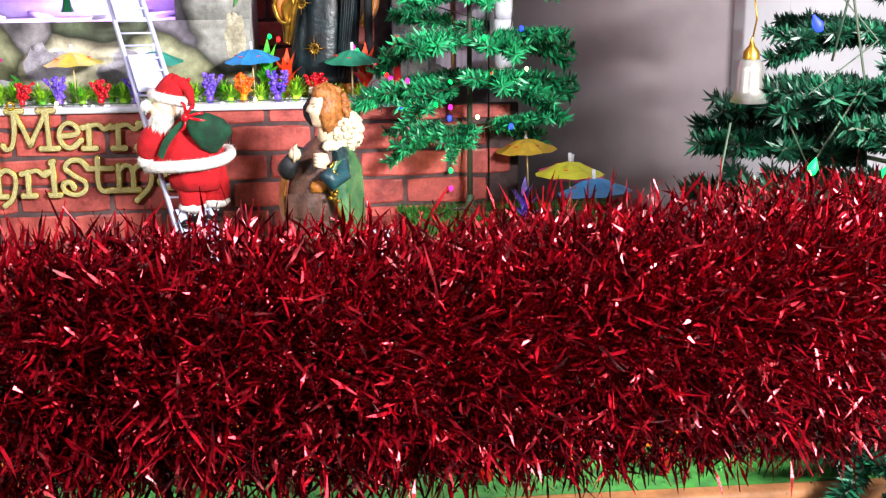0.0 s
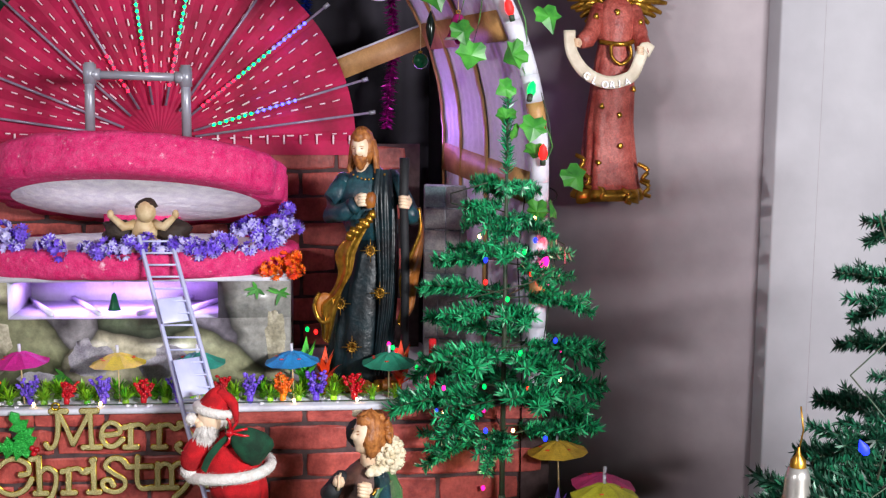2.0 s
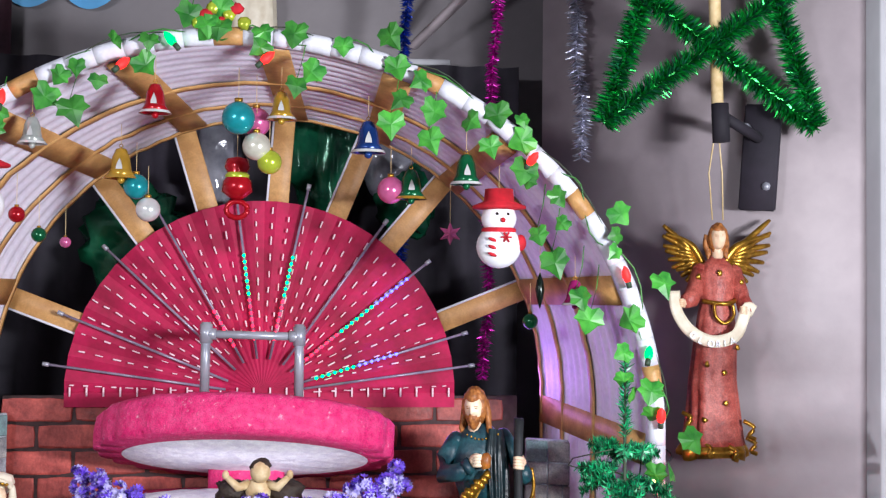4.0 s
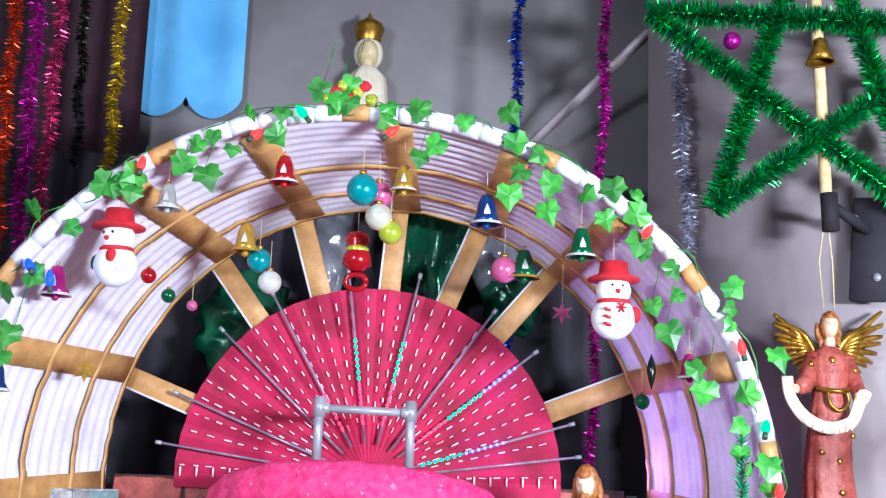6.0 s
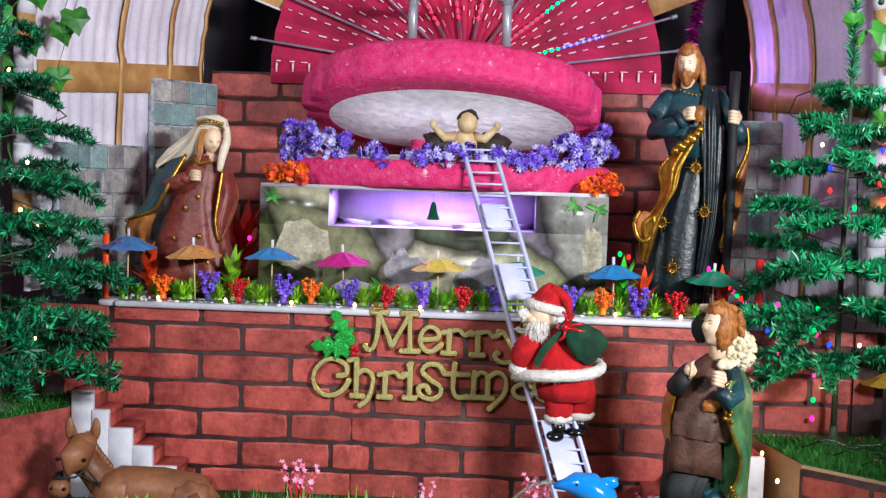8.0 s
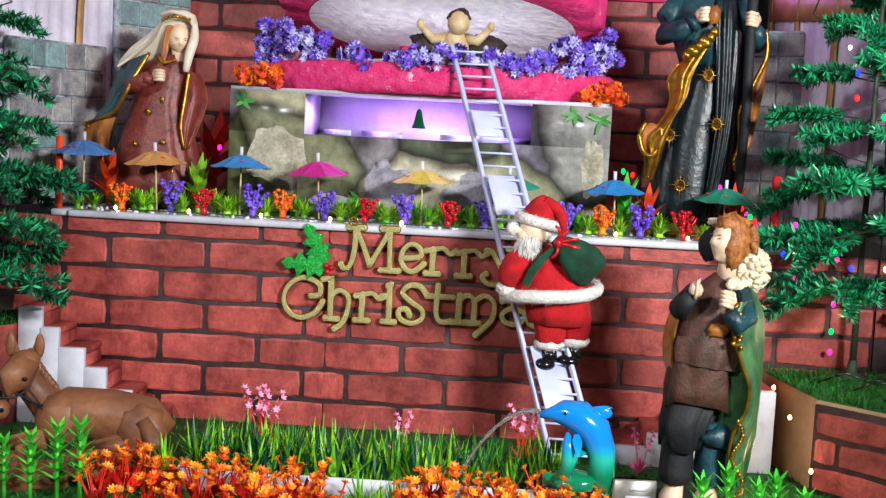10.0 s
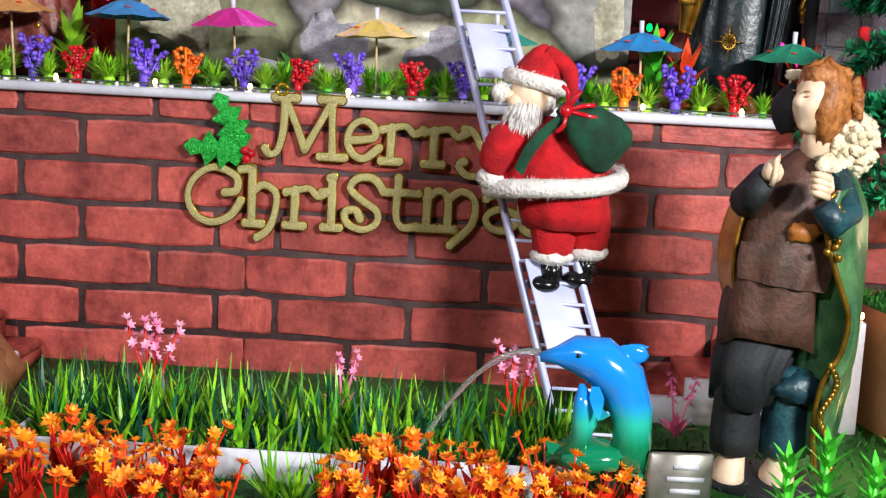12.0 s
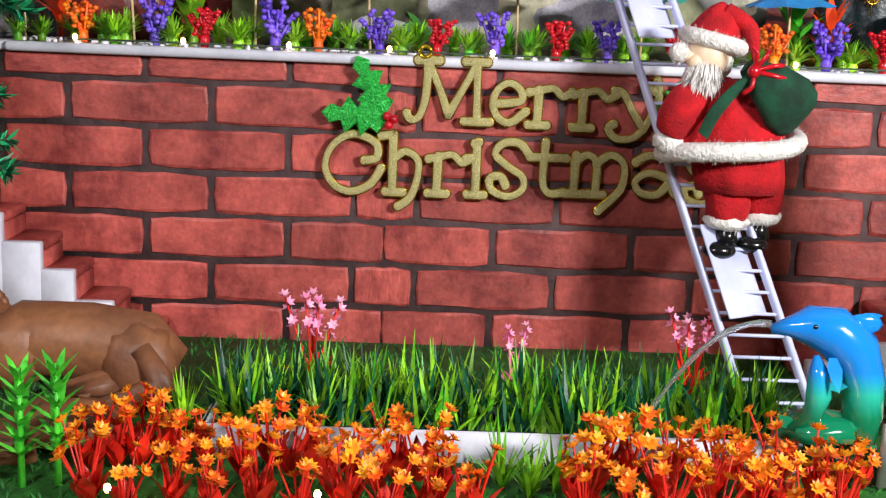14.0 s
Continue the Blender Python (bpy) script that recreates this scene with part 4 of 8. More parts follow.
pink_spike("pale pink plastic flower spikes over red leaves below the wall", (-0.060, -0.150, GZ), 0.092, REDLEAF, PALEPINK, 5, 1)
pink_spike("magenta plastic flower spike in the grass", (0.130, -0.150, GZ), 0.070, PINKPLANT, PALEPINK, 2, 2)
pink_spike("red and pale pink plastic flowers by the ladder foot", (0.300, -0.150, GZ), 0.085, REDLEAF, PALEPINK, 5, 3)
pink_spike("magenta plastic flower spike by the white steps", (0.455, -0.160, GZ), 0.066, PINKPLANT, PINKPLANT, 2, 4)
star_plant("pink_plant", "lilac plastic lily on the grass platform", (0.835, -0.15, 0.180), PURPLE, 0.07, 12)


def lime_plant(at, h, tiers=6):
    m = Mesh(LIMEPLANT)
    for k in range(tiers):
        z = h * (0.25 + 0.7 * k / tiers)
        for i in range(6):
            a = 6.28 * i / 6 + k * 0.5
            e = 1.0 - 0.6 * k / tiers
            m.blade((0, 0, z), (e * math.cos(a), e * math.sin(a), 0.75), h * 0.30, h * 0.075, droop=0.2, seg=3, side=(-math.sin(a), math.cos(a), 0), fat=0.7)
    m.tube([(0, 0, 0), (0, 0, h * 0.95)], [0.003, 0.0015], 6)
    return solo("lime_plant", m, "bright lime plastic leafy plant in the front bed", "plant", "lime plants", at=pose(*at))


for x, y, h in ((-0.247, -0.42, 0.095), (-0.222, -0.415, 0.098), (-0.275, -0.43, 0.085), (-0.31, -0.42, 0.075), (0.492, -0.44, 0.085), (0.522, -0.43, 0.095), (0.552, -0.45, 0.085), (0.575, -0.43, 0.09), (0.60, -0.46, 0.08)):
    lime_plant((x, y, GZ), h)
for i, (x, y) in enumerate(((0.105, -0.40), (0.125, -0.415), (0.145, -0.405), (-0.155, -0.29), (-0.15, -0.31))):
    ob = solo("grass_clump", Mesh(GRASS), "clump of long plastic grass in the front bed", "grass clump", "grass clumps")
    m = Mesh(GRASS)
    for k in range(26):
        a, e = r.uniform(0, 6.28), r.uniform(0.1, 0.7)
        m.blade((0, 0, 0), (e * math.cos(a), e * math.sin(a), 1), r.uniform(0.035, 0.07), 0.0042, droop=e * 0.5, seg=4, side=(-math.sin(a), math.cos(a), 0), fat=0.7)
    ob.data = m.data("grass_clump")
    ob.matrix_basis = pose(x, y, GZ)


# ---------------------------------------------------------------- paper umbrellas
def umbrella(at, tone, label, rad=0.047, tilt=(0, 0), hgt=0.092):
    mat = material("paper_" + tone, srgb(tone), tuple(c * 0.75 for c in srgb(tone)), 60, 0.6, fine=0.25)
    t = thing("paper_umbrella", label, "paper umbrella", "paper umbrellas", at=at)
    t.matrix_world = pose(*at, *tilt, 0)
    n, vs = 16, [(0, 0, hgt - 0.006)]
    for k, (q, z) in enumerate(((0.35, 0.011), (0.7, 0.020), (1.0, 0.026))):
        for i in range(n):
            a = 2 * math.pi * i / n
            w = q * rad * (1.0 if i % 2 else 0.965)
            vs.append((w * math.cos(a), w * math.sin(a), hgt - z + (0.0012 if i % 2 else -0.0006)))
    fs = [(0, 1 + i, 1 + (i + 1) % n) for i in range(n)]
    for k in range(2):
        fs += [(1 + k * n + i, 1 + k * n + n + i, 1 + k * n + n + (i + 1) % n, 1 + k * n + (i + 1) % n) for i in range(n)]
    canopy = part("canopy", Mesh(mat).add(vs, fs), t, smooth=False)
    ribs = [part("rib", Mesh(STICK).tube([(0.002 * math.cos(a), 0.002 * math.sin(a), hgt - 0.010), (rad * 0.9 * math.cos(a), rad * 0.9 * math.sin(a), hgt - 0.0265)], 0.0006, 4), canopy) for a in (2 * math.pi * i / 8 for i in range(8))]
    part("stick", Mesh(STICK).tube([(0, 0, 0), (0, 0, hgt - 0.005)], 0.0014, 6), t)
    part("tip", Mesh(WHITECARD).tube([(0, 0, hgt - 0.009), (0, 0, hgt + 0.006)], 0.0026, 8), t)
    r = random.Random(tone)
    for i in range(5):
        a = r.uniform(0, 6.28)
        part("painted_mark", Mesh(REDLEAF).ball((0.55 * rad * math.cos(a), 0.55 * rad * math.sin(a), hgt - 0.0155), (0.004, 0.003, 0.0008), n=7, m=4), canopy)
    return t


for x, z, tone, lab in ((-0.380, 0.471, "4f86cc", "blue"), (-0.267, 0.460, "d79a5a", "orange-tan"), (-0.141, 0.460, "3f8fd0", "blue"), (-0.021, 0.457, "d01f90", "magenta"), (0.133, 0.452, "e2cc3a", "yellow"),
                        (0.263, 0.452, "2fa08a", "teal"), (0.419, 0.452, "2b92d8", "bright blue"), (0.578, 0.448, "2a9474", "green")):
    umbrella((x, 0.03, 0.362), tone, lab + " paper cocktail umbrella standing on the ledge", hgt=z - 0.362, tilt=(r.uniform(-3, 3), r.uniform(-3, 3)))
for x, y, z, tone, lab in ((0.866, -0.02, 0.302, "d8b03c", "yellow"), (0.905, -0.14, 0.285, "c83a78", "pink"), (0.888, -0.256, 0.305, "c8c832", "lime yellow"), (0.905, -0.383, 0.304, "2f86c0", "blue")):
    umbrella((x, y, 0.180), tone, lab + " paper cocktail umbrella on the grass platform", rad=0.052, hgt=z - 0.180, tilt=(r.uniform(-6, 6), r.uniform(-5, 5)))


# ---------------------------------------------------------------- trees and tinsel
def fringe(m, path, count, length, width, r, lean=0.4, mats=(0,), flat=0.0):
    """Thin needles standing out all round a path."""
    path = [Vector(p) for p in path]
    seg = [(path[i + 1] - path[i]).length for i in range(len(path) - 1)]
    total = sum(seg)
    for _ in range(count):
        s, i = r.uniform(0, total), 0
        while i < len(seg) - 1 and s > seg[i]:
            s -= seg[i]
            i += 1
        p = path[i].lerp(path[i + 1], min(1, s / seg[i]))
        d = (path[i + 1] - path[i]).normalized()
        a = d.orthogonal().normalized()
        b = d.cross(a)
        q = r.uniform(0, 6.283)
        w = (math.cos(q) * a + math.sin(q) * b)
        w = (w + d * lean * r.uniform(0.3, 1.6)).normalized()
        if flat:
            w.z *= 1 - flat
        l = length * r.uniform(0.6, 1.15)
        side = w.cross(Vector((r.uniform(-1, 1), r.uniform(-1, 1), r.uniform(-1, 1)))).normalized() * width / 2
        tip = p + w * l
        mid = p + w * l * 0.55 + Vector((0, 0, -l * 0.04))
        m.add([p - side * 0.7, p + side * 0.7, mid + side, mid - side, tip], [(0, 1, 2, 3), (3, 2, 4)], r.choice(mats))
    return m


def pine_branch(seed, length, mats, droop=0.15, dens=2300, nl=0.017, nw=0.0028):
    r = random.Random(seed)
    m = Mesh(*mats, TRUNK)
    path = [(length * s, 0.01 * math.sin(3 * s + seed), length * (0.18 * s - droop * s * s)) for s in (0, 0.25, 0.5, 0.75, 1)]
    m.tube(path, 0.0016, 5, mi=len(mats))
    fringe(m, path[1:] if length > 0.1 else path, int(length * dens), nl, nw, r, 0.55, range(len(mats)), 0.1)
    for k in range(3):
        s = 0.35 + 0.18 * k
        p0 = Vector((length * s, 0, length * (0.18 * s - droop * s * s)))
        for sg in (-1, 1):
            tip = p0 + Vector((length * 0.20, sg * length * 0.20, length * 0.03))
            m.tube([p0, tip], 0.0013, 4, mi=len(mats))
            fringe(m, [p0, tip], int(length * 0.22 * dens), nl * 0.9, nw, r, 0.5, range(len(mats)), 0.1)
    return m.data("branch", smooth=False)


def pine(label, at, top, tiers, mats, seed, lean=0.0, leader=0.12, pole=0.005, pole_mat=None, nl=0.017, nw=0.0028, dens=2300):
    """An artificial tree: pole, tiers of (height, reach, count) branches, leader."""
    t = thing("artificial_tree", label, "artificial tree", "artificial trees", at=at)
    r = random.Random(seed)
    part("pole", Mesh(pole_mat or TRUNK).tube([(0, 0, 0), (lean * 0.5, 0, top * 0.5), (lean, 0, top)], [pole, pole * 0.8, pole * 0.4], 8), t)
    kinds = [pine_branch(seed * 10 + i, 0.16, mats, droop=0.10 + 0.1 * i, nl=nl, nw=nw, dens=dens) for i in range(4)]
    for z, reach, count in tiers:
        off = r.uniform(0, 360)
        for i in range(count):
            s = reach / 0.16 * r.uniform(0.82, 1.1)
            part("branch", kinds[r.randrange(4)], t, at=pose(lean * z / top, 0, z + r.uniform(-0.012, 0.012), 0, r.uniform(-6, 8), off + 360 * i / count + r.uniform(-14, 14)) @ Matrix.Diagonal((s, max(0.8, s), max(0.85, s), 1)))
    m = Mesh(*mats)
    part("leader", fringe(m, [(lean, 0, top - leader), (lean, 0, top + 0.012)], int(leader * 2600), 0.017, 0.0022, r, 0.8, range(len(mats))), t, smooth=False)
    part("foot", Mesh(TRUNK).lathe([(0.03, 0), (0.03, 0.006), (0.008, 0.012), (0.006, 0.03)], n=12), t)
    return t


pine("small green artificial tree wound with fairy lights on the grass platform", (0.765, -0.03, 0.178), 0.685,
     [(0.14, 0.150, 6), (0.205, 0.185, 7), (0.285, 0.180, 7), (0.36, 0.145, 6), (0.43, 0.115, 6), (0.495, 0.085, 5), (0.545, 0.055, 4)], (NEEDLE, NEEDLE, NEEDLE_DK), 3, nl=0.020, nw=0.0033, dens=2500)
pine("small dark green artificial tree with fairy lights beside the stairs", (-0.535, -0.12, 0.200), 0.66,
     [(0.09, 0.19, 7), (0.15, 0.20, 7), (0.22, 0.19, 8), (0.29, 0.175, 8), (0.36, 0.155, 8), (0.43, 0.13, 7), (0.50, 0.10, 6), (0.57, 0.06, 5)], (NEEDLE_DK, NEEDLE_DK, NEEDLE), 4)
big = pine("tall dark green artificial tree with coloured bulbs and bells", (1.185, -0.74, -0.77), 1.86,
           [(0.72, 0.27, 6), (0.80, 0.27, 6), (0.88, 0.26, 6), (0.95, 0.26, 6), (1.02, 0.25, 6), (1.07, 0.27, 7), (1.14, 0.26, 8), (1.20, 0.27, 8), (1.28, 0.22, 7), (1.36, 0.17, 7), (1.44, 0.15, 7), (1.52, 0.14, 7), (1.60, 0.12, 6), (1.69, 0.09, 5)], (NEEDLE_BK, NEEDLE_BK, NEEDLE_DK), 6, pole=0.016, pole_mat=BARK, nl=0.0135, nw=0.0021, dens=5600)

TINRED = material("red_foil_tinsel", srgb("9c0a1c"), srgb("3a040a"), 80, 0.25, 0.7, vary=0.75)
TINGREEN = material("green_foil_tinsel", srgb("2cb84a"), srgb("0f7a2c"), 80, 0.3, 0.6, vary=0.5)
TINSEL = {c: material(c + "_foil_tinsel", srgb(h), tuple(v * 0.5 for v in srgb(h)), 80, 0.28, 0.7, vary=0.5)
          for c, h in (("orange", "e0481c"), ("magenta", "c81fa8"), ("pink", "e04a8a"), ("blue", "1f3fb0"), ("silver", "c8c8dc"), ("yellow", "d8b820"), ("black", "18201c"), ("purple", "7a30c8"))}
m = Mesh(TINRED)
path = [(0.368 + 0.563 * i / 12, -1.47 + 0.17 * i / 12 + 0.004 * math.sin(i * 1.3), 0.434 - 0.040 * i / 12 + 0.004 * math.sin(i * 0.9)) for i in range(13)]
rt = random.Random(1)
for _ in range(46000):
    s = rt.uniform(0, 11.999)
    p = Vector(path[int(s)]).lerp(Vector(path[int(s) + 1]), s - int(s))
    q = rt.uniform(0, 6.283)
    w = Vector((rt.gauss(0.1, 0.35), math.cos(q), math.sin(q))).normalized()
    reach = (0.060 + 0.028 * s / 12) * (1 + 0.16 * noise.noise(Vector((s * 1.7, q * 1.3, 3))))
    start = reach * rt.uniform(0.05, 0.86) ** 0.7
    l = rt.uniform(0.009, 0.021)
    if p.x + w.x * start < 0.384 + 0.33 * (p.y + w.y * start + 1.47):
        continue
    way = (w + Vector((rt.gauss(0, 0.5), rt.gauss(0, 0.5), rt.gauss(0, 0.5)))).normalized()
    bend = Vector((rt.gauss(0, 1), rt.gauss(0, 1), rt.gauss(0, 1))) * l * 0.22
    vs = []
    for k in range(4):
        f = k / 3
        sd = way.cross(Vector((rt.gauss(0, 1), rt.gauss(0, 1), rt.gauss(0, 1)))).normalized() * (0.0009 if k < 3 else 0.0003)
        c = p + w * start + way * l * f + bend * f * f
        vs += [c - sd, c + sd]
    m.add(vs, [(2 * k, 2 * k + 1, 2 * k + 3, 2 * k + 2) for k in range(3)])
m.tube(path, 0.003, 6)
gar = thing("red_tinsel_garland", "thick red foil tinsel garland strung before the display", "tinsel garland")
part("tinsel", m, gar, smooth=False)
part("cord", Mesh(TRUNK).tube([path[-1], (1.10, -1.10, 0.44), (1.18, -0.76, 0.50)], 0.0018, 6), gar)
part("rope_stand", Mesh(DARKROOM).tube([(0.46, -1.455, -0.77), (0.46, -1.455, 0.450)], 0.0018, 8), gar)

for name_, c, x0, z0, x1, z1, y, w in (("orange", "orange", -0.649, 1.95, -0.640, 1.15, 0.5, 0.022), ("magenta", "magenta", -0.60, 1.95, -0.592, 1.10, 0.5, 0.024), ("pink", "pink", -0.555, 1.95, -0.56, 1.18, 0.52, 0.022),
                                      ("black", "black", -0.505, 1.95, -0.49, 1.40, 0.5, 0.016), ("yellow", "yellow", -0.428, 1.95, -0.424, 1.40, 0.52, 0.020), ("blue", "blue", 0.444, 1.95, 0.436, 1.00, 0.6, 0.018),
                                      ("magenta", "magenta", 0.63, 1.95, 0.602, 0.80, 0.5, 0.018), ("silver", "silver", 0.745, 1.95, 0.790, 1.25, 0.42, 0.024), ("purple", "purple", -0.70, 1.95, -0.69, 1.0, 0.5, 0.02)):
    rr = random.Random(name_ + str(x0))
    m = Mesh(TINSEL[c])
    pth = [(x0 + (x1 - x0) * i / 14 + 0.005 * math.sin(i * 1.7), y + 0.004 * math.cos(i * 2.1), z0 + (z1 - z0) * i / 14) for i in range(15)]
    fringe(m, pth, int(abs(z0 - z1) * 2600), w, 0.003, rr, 0.35)
    m.tube(pth, 0.0015, 5)
    hook = [(x0, y, z0), (x0, y, 2.80)]
    m.tube(hook, 0.001, 4)
    solo("tinsel_streamer", m, name_ + " foil tinsel streamer hanging from the ceiling", "tinsel streamer", "tinsel streamers", smooth=False)

# five-pointed tinsel star on a bamboo pole
sc, so = Vector((0.965, 0.15, 1.555)), 0.335
star = thing("tinsel_star", "big green tinsel star with small hanging ornaments", "star")
pt = [sc + Vector((math.cos(math.radians(90 + 72 * i)) * so, 0, math.sin(math.radians(90 + 72 * i)) * so)) for i in range(5)]
for i in range(5):
    a, b = pt[i], pt[(i + 2) % 5]
    m = Mesh(TINGREEN, NEEDLE_DK)
    fringe(m, [a, b], 4600, 0.030, 0.0034, random.Random(40 + i), 0.2, (0, 0, 1))
    m.tube([a, b], 0.004, 6)
    part("arm", m, star, smooth=False)
part("pole", Mesh(STICK).tube([(0.985, 0.17, 1.30), (0.965, 0.17, 1.95)], 0.011, 10), star, "bamboo pole")
part("socket", Mesh(DARKROOM).tube([(0.99, 0.165, 1.255), (0.987, 0.165, 1.325)], 0.016, 12), star, "black bracket socket")
part("golden_bell", Mesh(GOLD).lathe([(0.002, 0.05), (0.012, 0.045), (0.018, 0.02), (0.028, 0.0), (0.024, 0.002)], (0.965, 0.13, 1.565), n=16), star)
part("bauble", Mesh(TINSEL["magenta"]).ball((0.80, 0.13, 1.60), 0.017), star)

br = thing("wall_bracket", "black iron bracket screwed to the wall", "bracket")
part("plate", Mesh(DARKROOM).box((1.085, 0.225, 1.235), (0.070, 0.012, 0.20), rot=pose(0, 0, 0, 0, 4, -35), bevel=0.004), br)
part("arm", Mesh(DARKROOM).tube([(1.08, 0.22, 1.27), (1.0, 0.17, 1.30)], 0.010, 8), br)
part("bolt", Mesh(SILVER).tube([(1.06, 0.225, 1.29), (1.05, 0.21, 1.29)], 0.008, 8), br)
part("bolt", Mesh(SILVER).tube([(1.10, 0.225, 1.18), (1.09, 0.21, 1.18)], 0.008, 8), br)

# ---------------------------------------------------------------- statues
SKIN = material("painted_skin", srgb("eed6ba"), srgb("dcb896"), 40, 0.45)
HAIR = material("auburn_hair_paint", srgb("b47238"), srgb("7c461e"), 120, 0.5, bump=0.5, bump_scale=260)
NAVY = material("dark_teal_robe_paint", srgb("12282e"), srgb("080b0f"), 22, 0.36, fine=0.25, bump=0.3, bump_scale=120)
TEAL = material("teal_cloth_paint", srgb("245058"), srgb("122c3a"), 40, 0.42, fine=0.3, bump=0.3)
MAROON = material("maroon_robe_paint", srgb("94443a"), srgb("5e221c"), 44, 0.45, fine=0.35, bump=0.5, bump_scale=110, rugged=0.7)
ROSE = material("rose_red_robe_paint", srgb("c06458"), srgb("8c3028"), 34, 0.5, fine=0.35, bump=0.6, bump_scale=110, rugged=0.7)
VEIL = material("cream_veil_paint", srgb("e6dcc8"), srgb("d2c4ac"), 40, 0.5, bump=0.2)
GREENROBE = material("green_cloak_paint", srgb("4f7a48"), srgb("2f5a3a"), 50, 0.4, fine=0.3, bump=0.3, bump_scale=120)
BROWNROBE = material("brown_tunic_paint", srgb("5a382c"), srgb("40281e"), 60, 0.6, fine=0.2, bump=0.4)
BLACKCLOTH = material("black_cloth_paint", srgb("1c1e22"), srgb("0e1014"), 40, 0.7, bump=0.3)
WOOL = material("cream_wool_paint", srgb("e2d6bc"), srgb("c8b894"), 90, 0.7, bump=1.0, bump_scale=150)
OCHRE = material("ochre_lining_paint", srgb("b87430"), srgb("8a4f1e"), 50, 0.4, bump=0.3)


def bump2(u, v, cu, cv, su, sv):
    return math.exp(-((u - cu) / su) ** 2 - ((v - cv) / sv) ** 2)


def head(m, c, r, skin, hair, turn=0.0, nod=0.0, beard=False, long=True, curl=0.06, cap=True, seed=0):
    """A modelled statue head: brow, sockets, nose, lips and chin in one skin, and a combed hair cap that leaves the face free."""
    q = (pose(0, 0, 0, 0, 0, turn) @ pose(0, 0, 0, nod, 0, 0)).to_3x3()
    c, n, k = Vector(c), 36, 28

    def grid(radius, mi):
        vs = []
        for j in range(k + 1):
            v = math.pi * (0.5 - j / k)
            for i in range(n):
                u = 2 * math.pi * i / n - math.pi
                w = Vector((math.sin(u) * math.cos(v) * 0.76, -math.cos(u) * math.cos(v) * 0.92, math.sin(v) * 1.08))
                vs.append(c + q @ (w * r * radius(u, v)))
        m.add(vs, [(j * n + i, j * n + n + i, j * n + n + (i + 1) % n, j * n + (i + 1) % n) for j in range(k) for i in range(n)], mi)

    def face(u, v):
        d = 0.24 * bump2(u, v, 0, -0.10, 0.13, 0.12) + 0.13 * bump2(u, v, 0, 0.08, 0.10, 0.16) + 0.05 * bump2(u, v, 0, -0.47, 0.22, 0.10) + 0.11 * bump2(u, v, 0, -0.80, 0.30, 0.18) - 0.05 * bump2(u, v, 0, -0.60, 0.25, 0.06)
        for sg in (-1, 1):
            d += 0.05 * bump2(u, v, sg * 0.42, 0.30, 0.26, 0.09) - 0.09 * bump2(u, v, sg * 0.40, 0.10, 0.20, 0.11) + 0.04 * bump2(u, v, sg * 0.40, 0.08, 0.10, 0.05) + 0.05 * bump2(u, v, sg * 0.55, -0.22, 0.25, 0.20)
        return 1 + d - 0.10 * max(0, -v - 0.4) * abs(u) / 3.14

    def cap_radius(u, v):
        edge = max(min(1, (abs(u) - 0.98 - 0.10 * math.sin(5 * v)) * 4), min(1, (v - 0.62 + 0.10 * math.cos(2 * u)) * 5))
        edge = max(-1, edge) * 0.5 + 0.5
        comb = curl * (abs(math.sin(u * 7 + 3 * noise.noise(Vector((u, v * 2, seed))) + v * 2)) - 0.4) + curl * 1.2 * noise.noise(Vector((u * 2, v * 3, seed + 4)))
        return 0.86 + edge * (0.30 + comb)

    grid(face, skin)
    if cap:
        grid(cap_radius, hair)
    for sg in (-1, 1):
        m.ball(c + q @ Vector((sg * r * 0.29, -r * 0.80, r * 0.10)), (r * 0.11, r * 0.04, r * 0.028), hair, 8, 5)
        m.ball(c + q @ Vector((sg * r * 0.30, -r * 0.84, r * 0.25)), (r * 0.16, r * 0.04, r * 0.022), hair, 8, 5)
    if long:
        hr = random.Random(seed + 5)
        for i in range(26):
            a = math.radians(-84 + 168 * i / 25)
            x, y = math.sin(a) * 0.82, math.cos(a) * 0.85
            pts = [c + q @ Vector((x * r, y * r, r * 0.35))] + [c + q @ Vector((x * r * g, y * r * g, 0)) + Vector((hr.uniform(-.06, .06) * r, hr.uniform(-.06, .06) * r, -r * z)) for g, z in ((1.10, 0.3), (1.16, 0.9), (1.22, 1.45), (1.05, 1.95))]
            m.tube(pts, [r * 0.16, r * 0.20, r * 0.20, r * 0.17, r * 0.06], 7, hair)
    if beard:
        m.loft([tuple(c + q @ Vector((0, -r * yy, r * z))) + (r * w, r * d, 0.08) for z, yy, w, d in ((-0.35, 0.44, 0.52, 0.46), (-0.62, 0.54, 0.50, 0.44), (-0.95, 0.58, 0.40, 0.34), (-1.25, 0.58, 0.22, 0.20), (-1.40, 0.58, 0.06, 0.06))], 24, hair, 8, 0.08)
    m.tube([c + q @ Vector((0, r * 0.1, -r * 0.5)), c + Vector((0, r * 0.15, -r * 1.7))], [r * 0.46, r * 0.52], 12, skin)


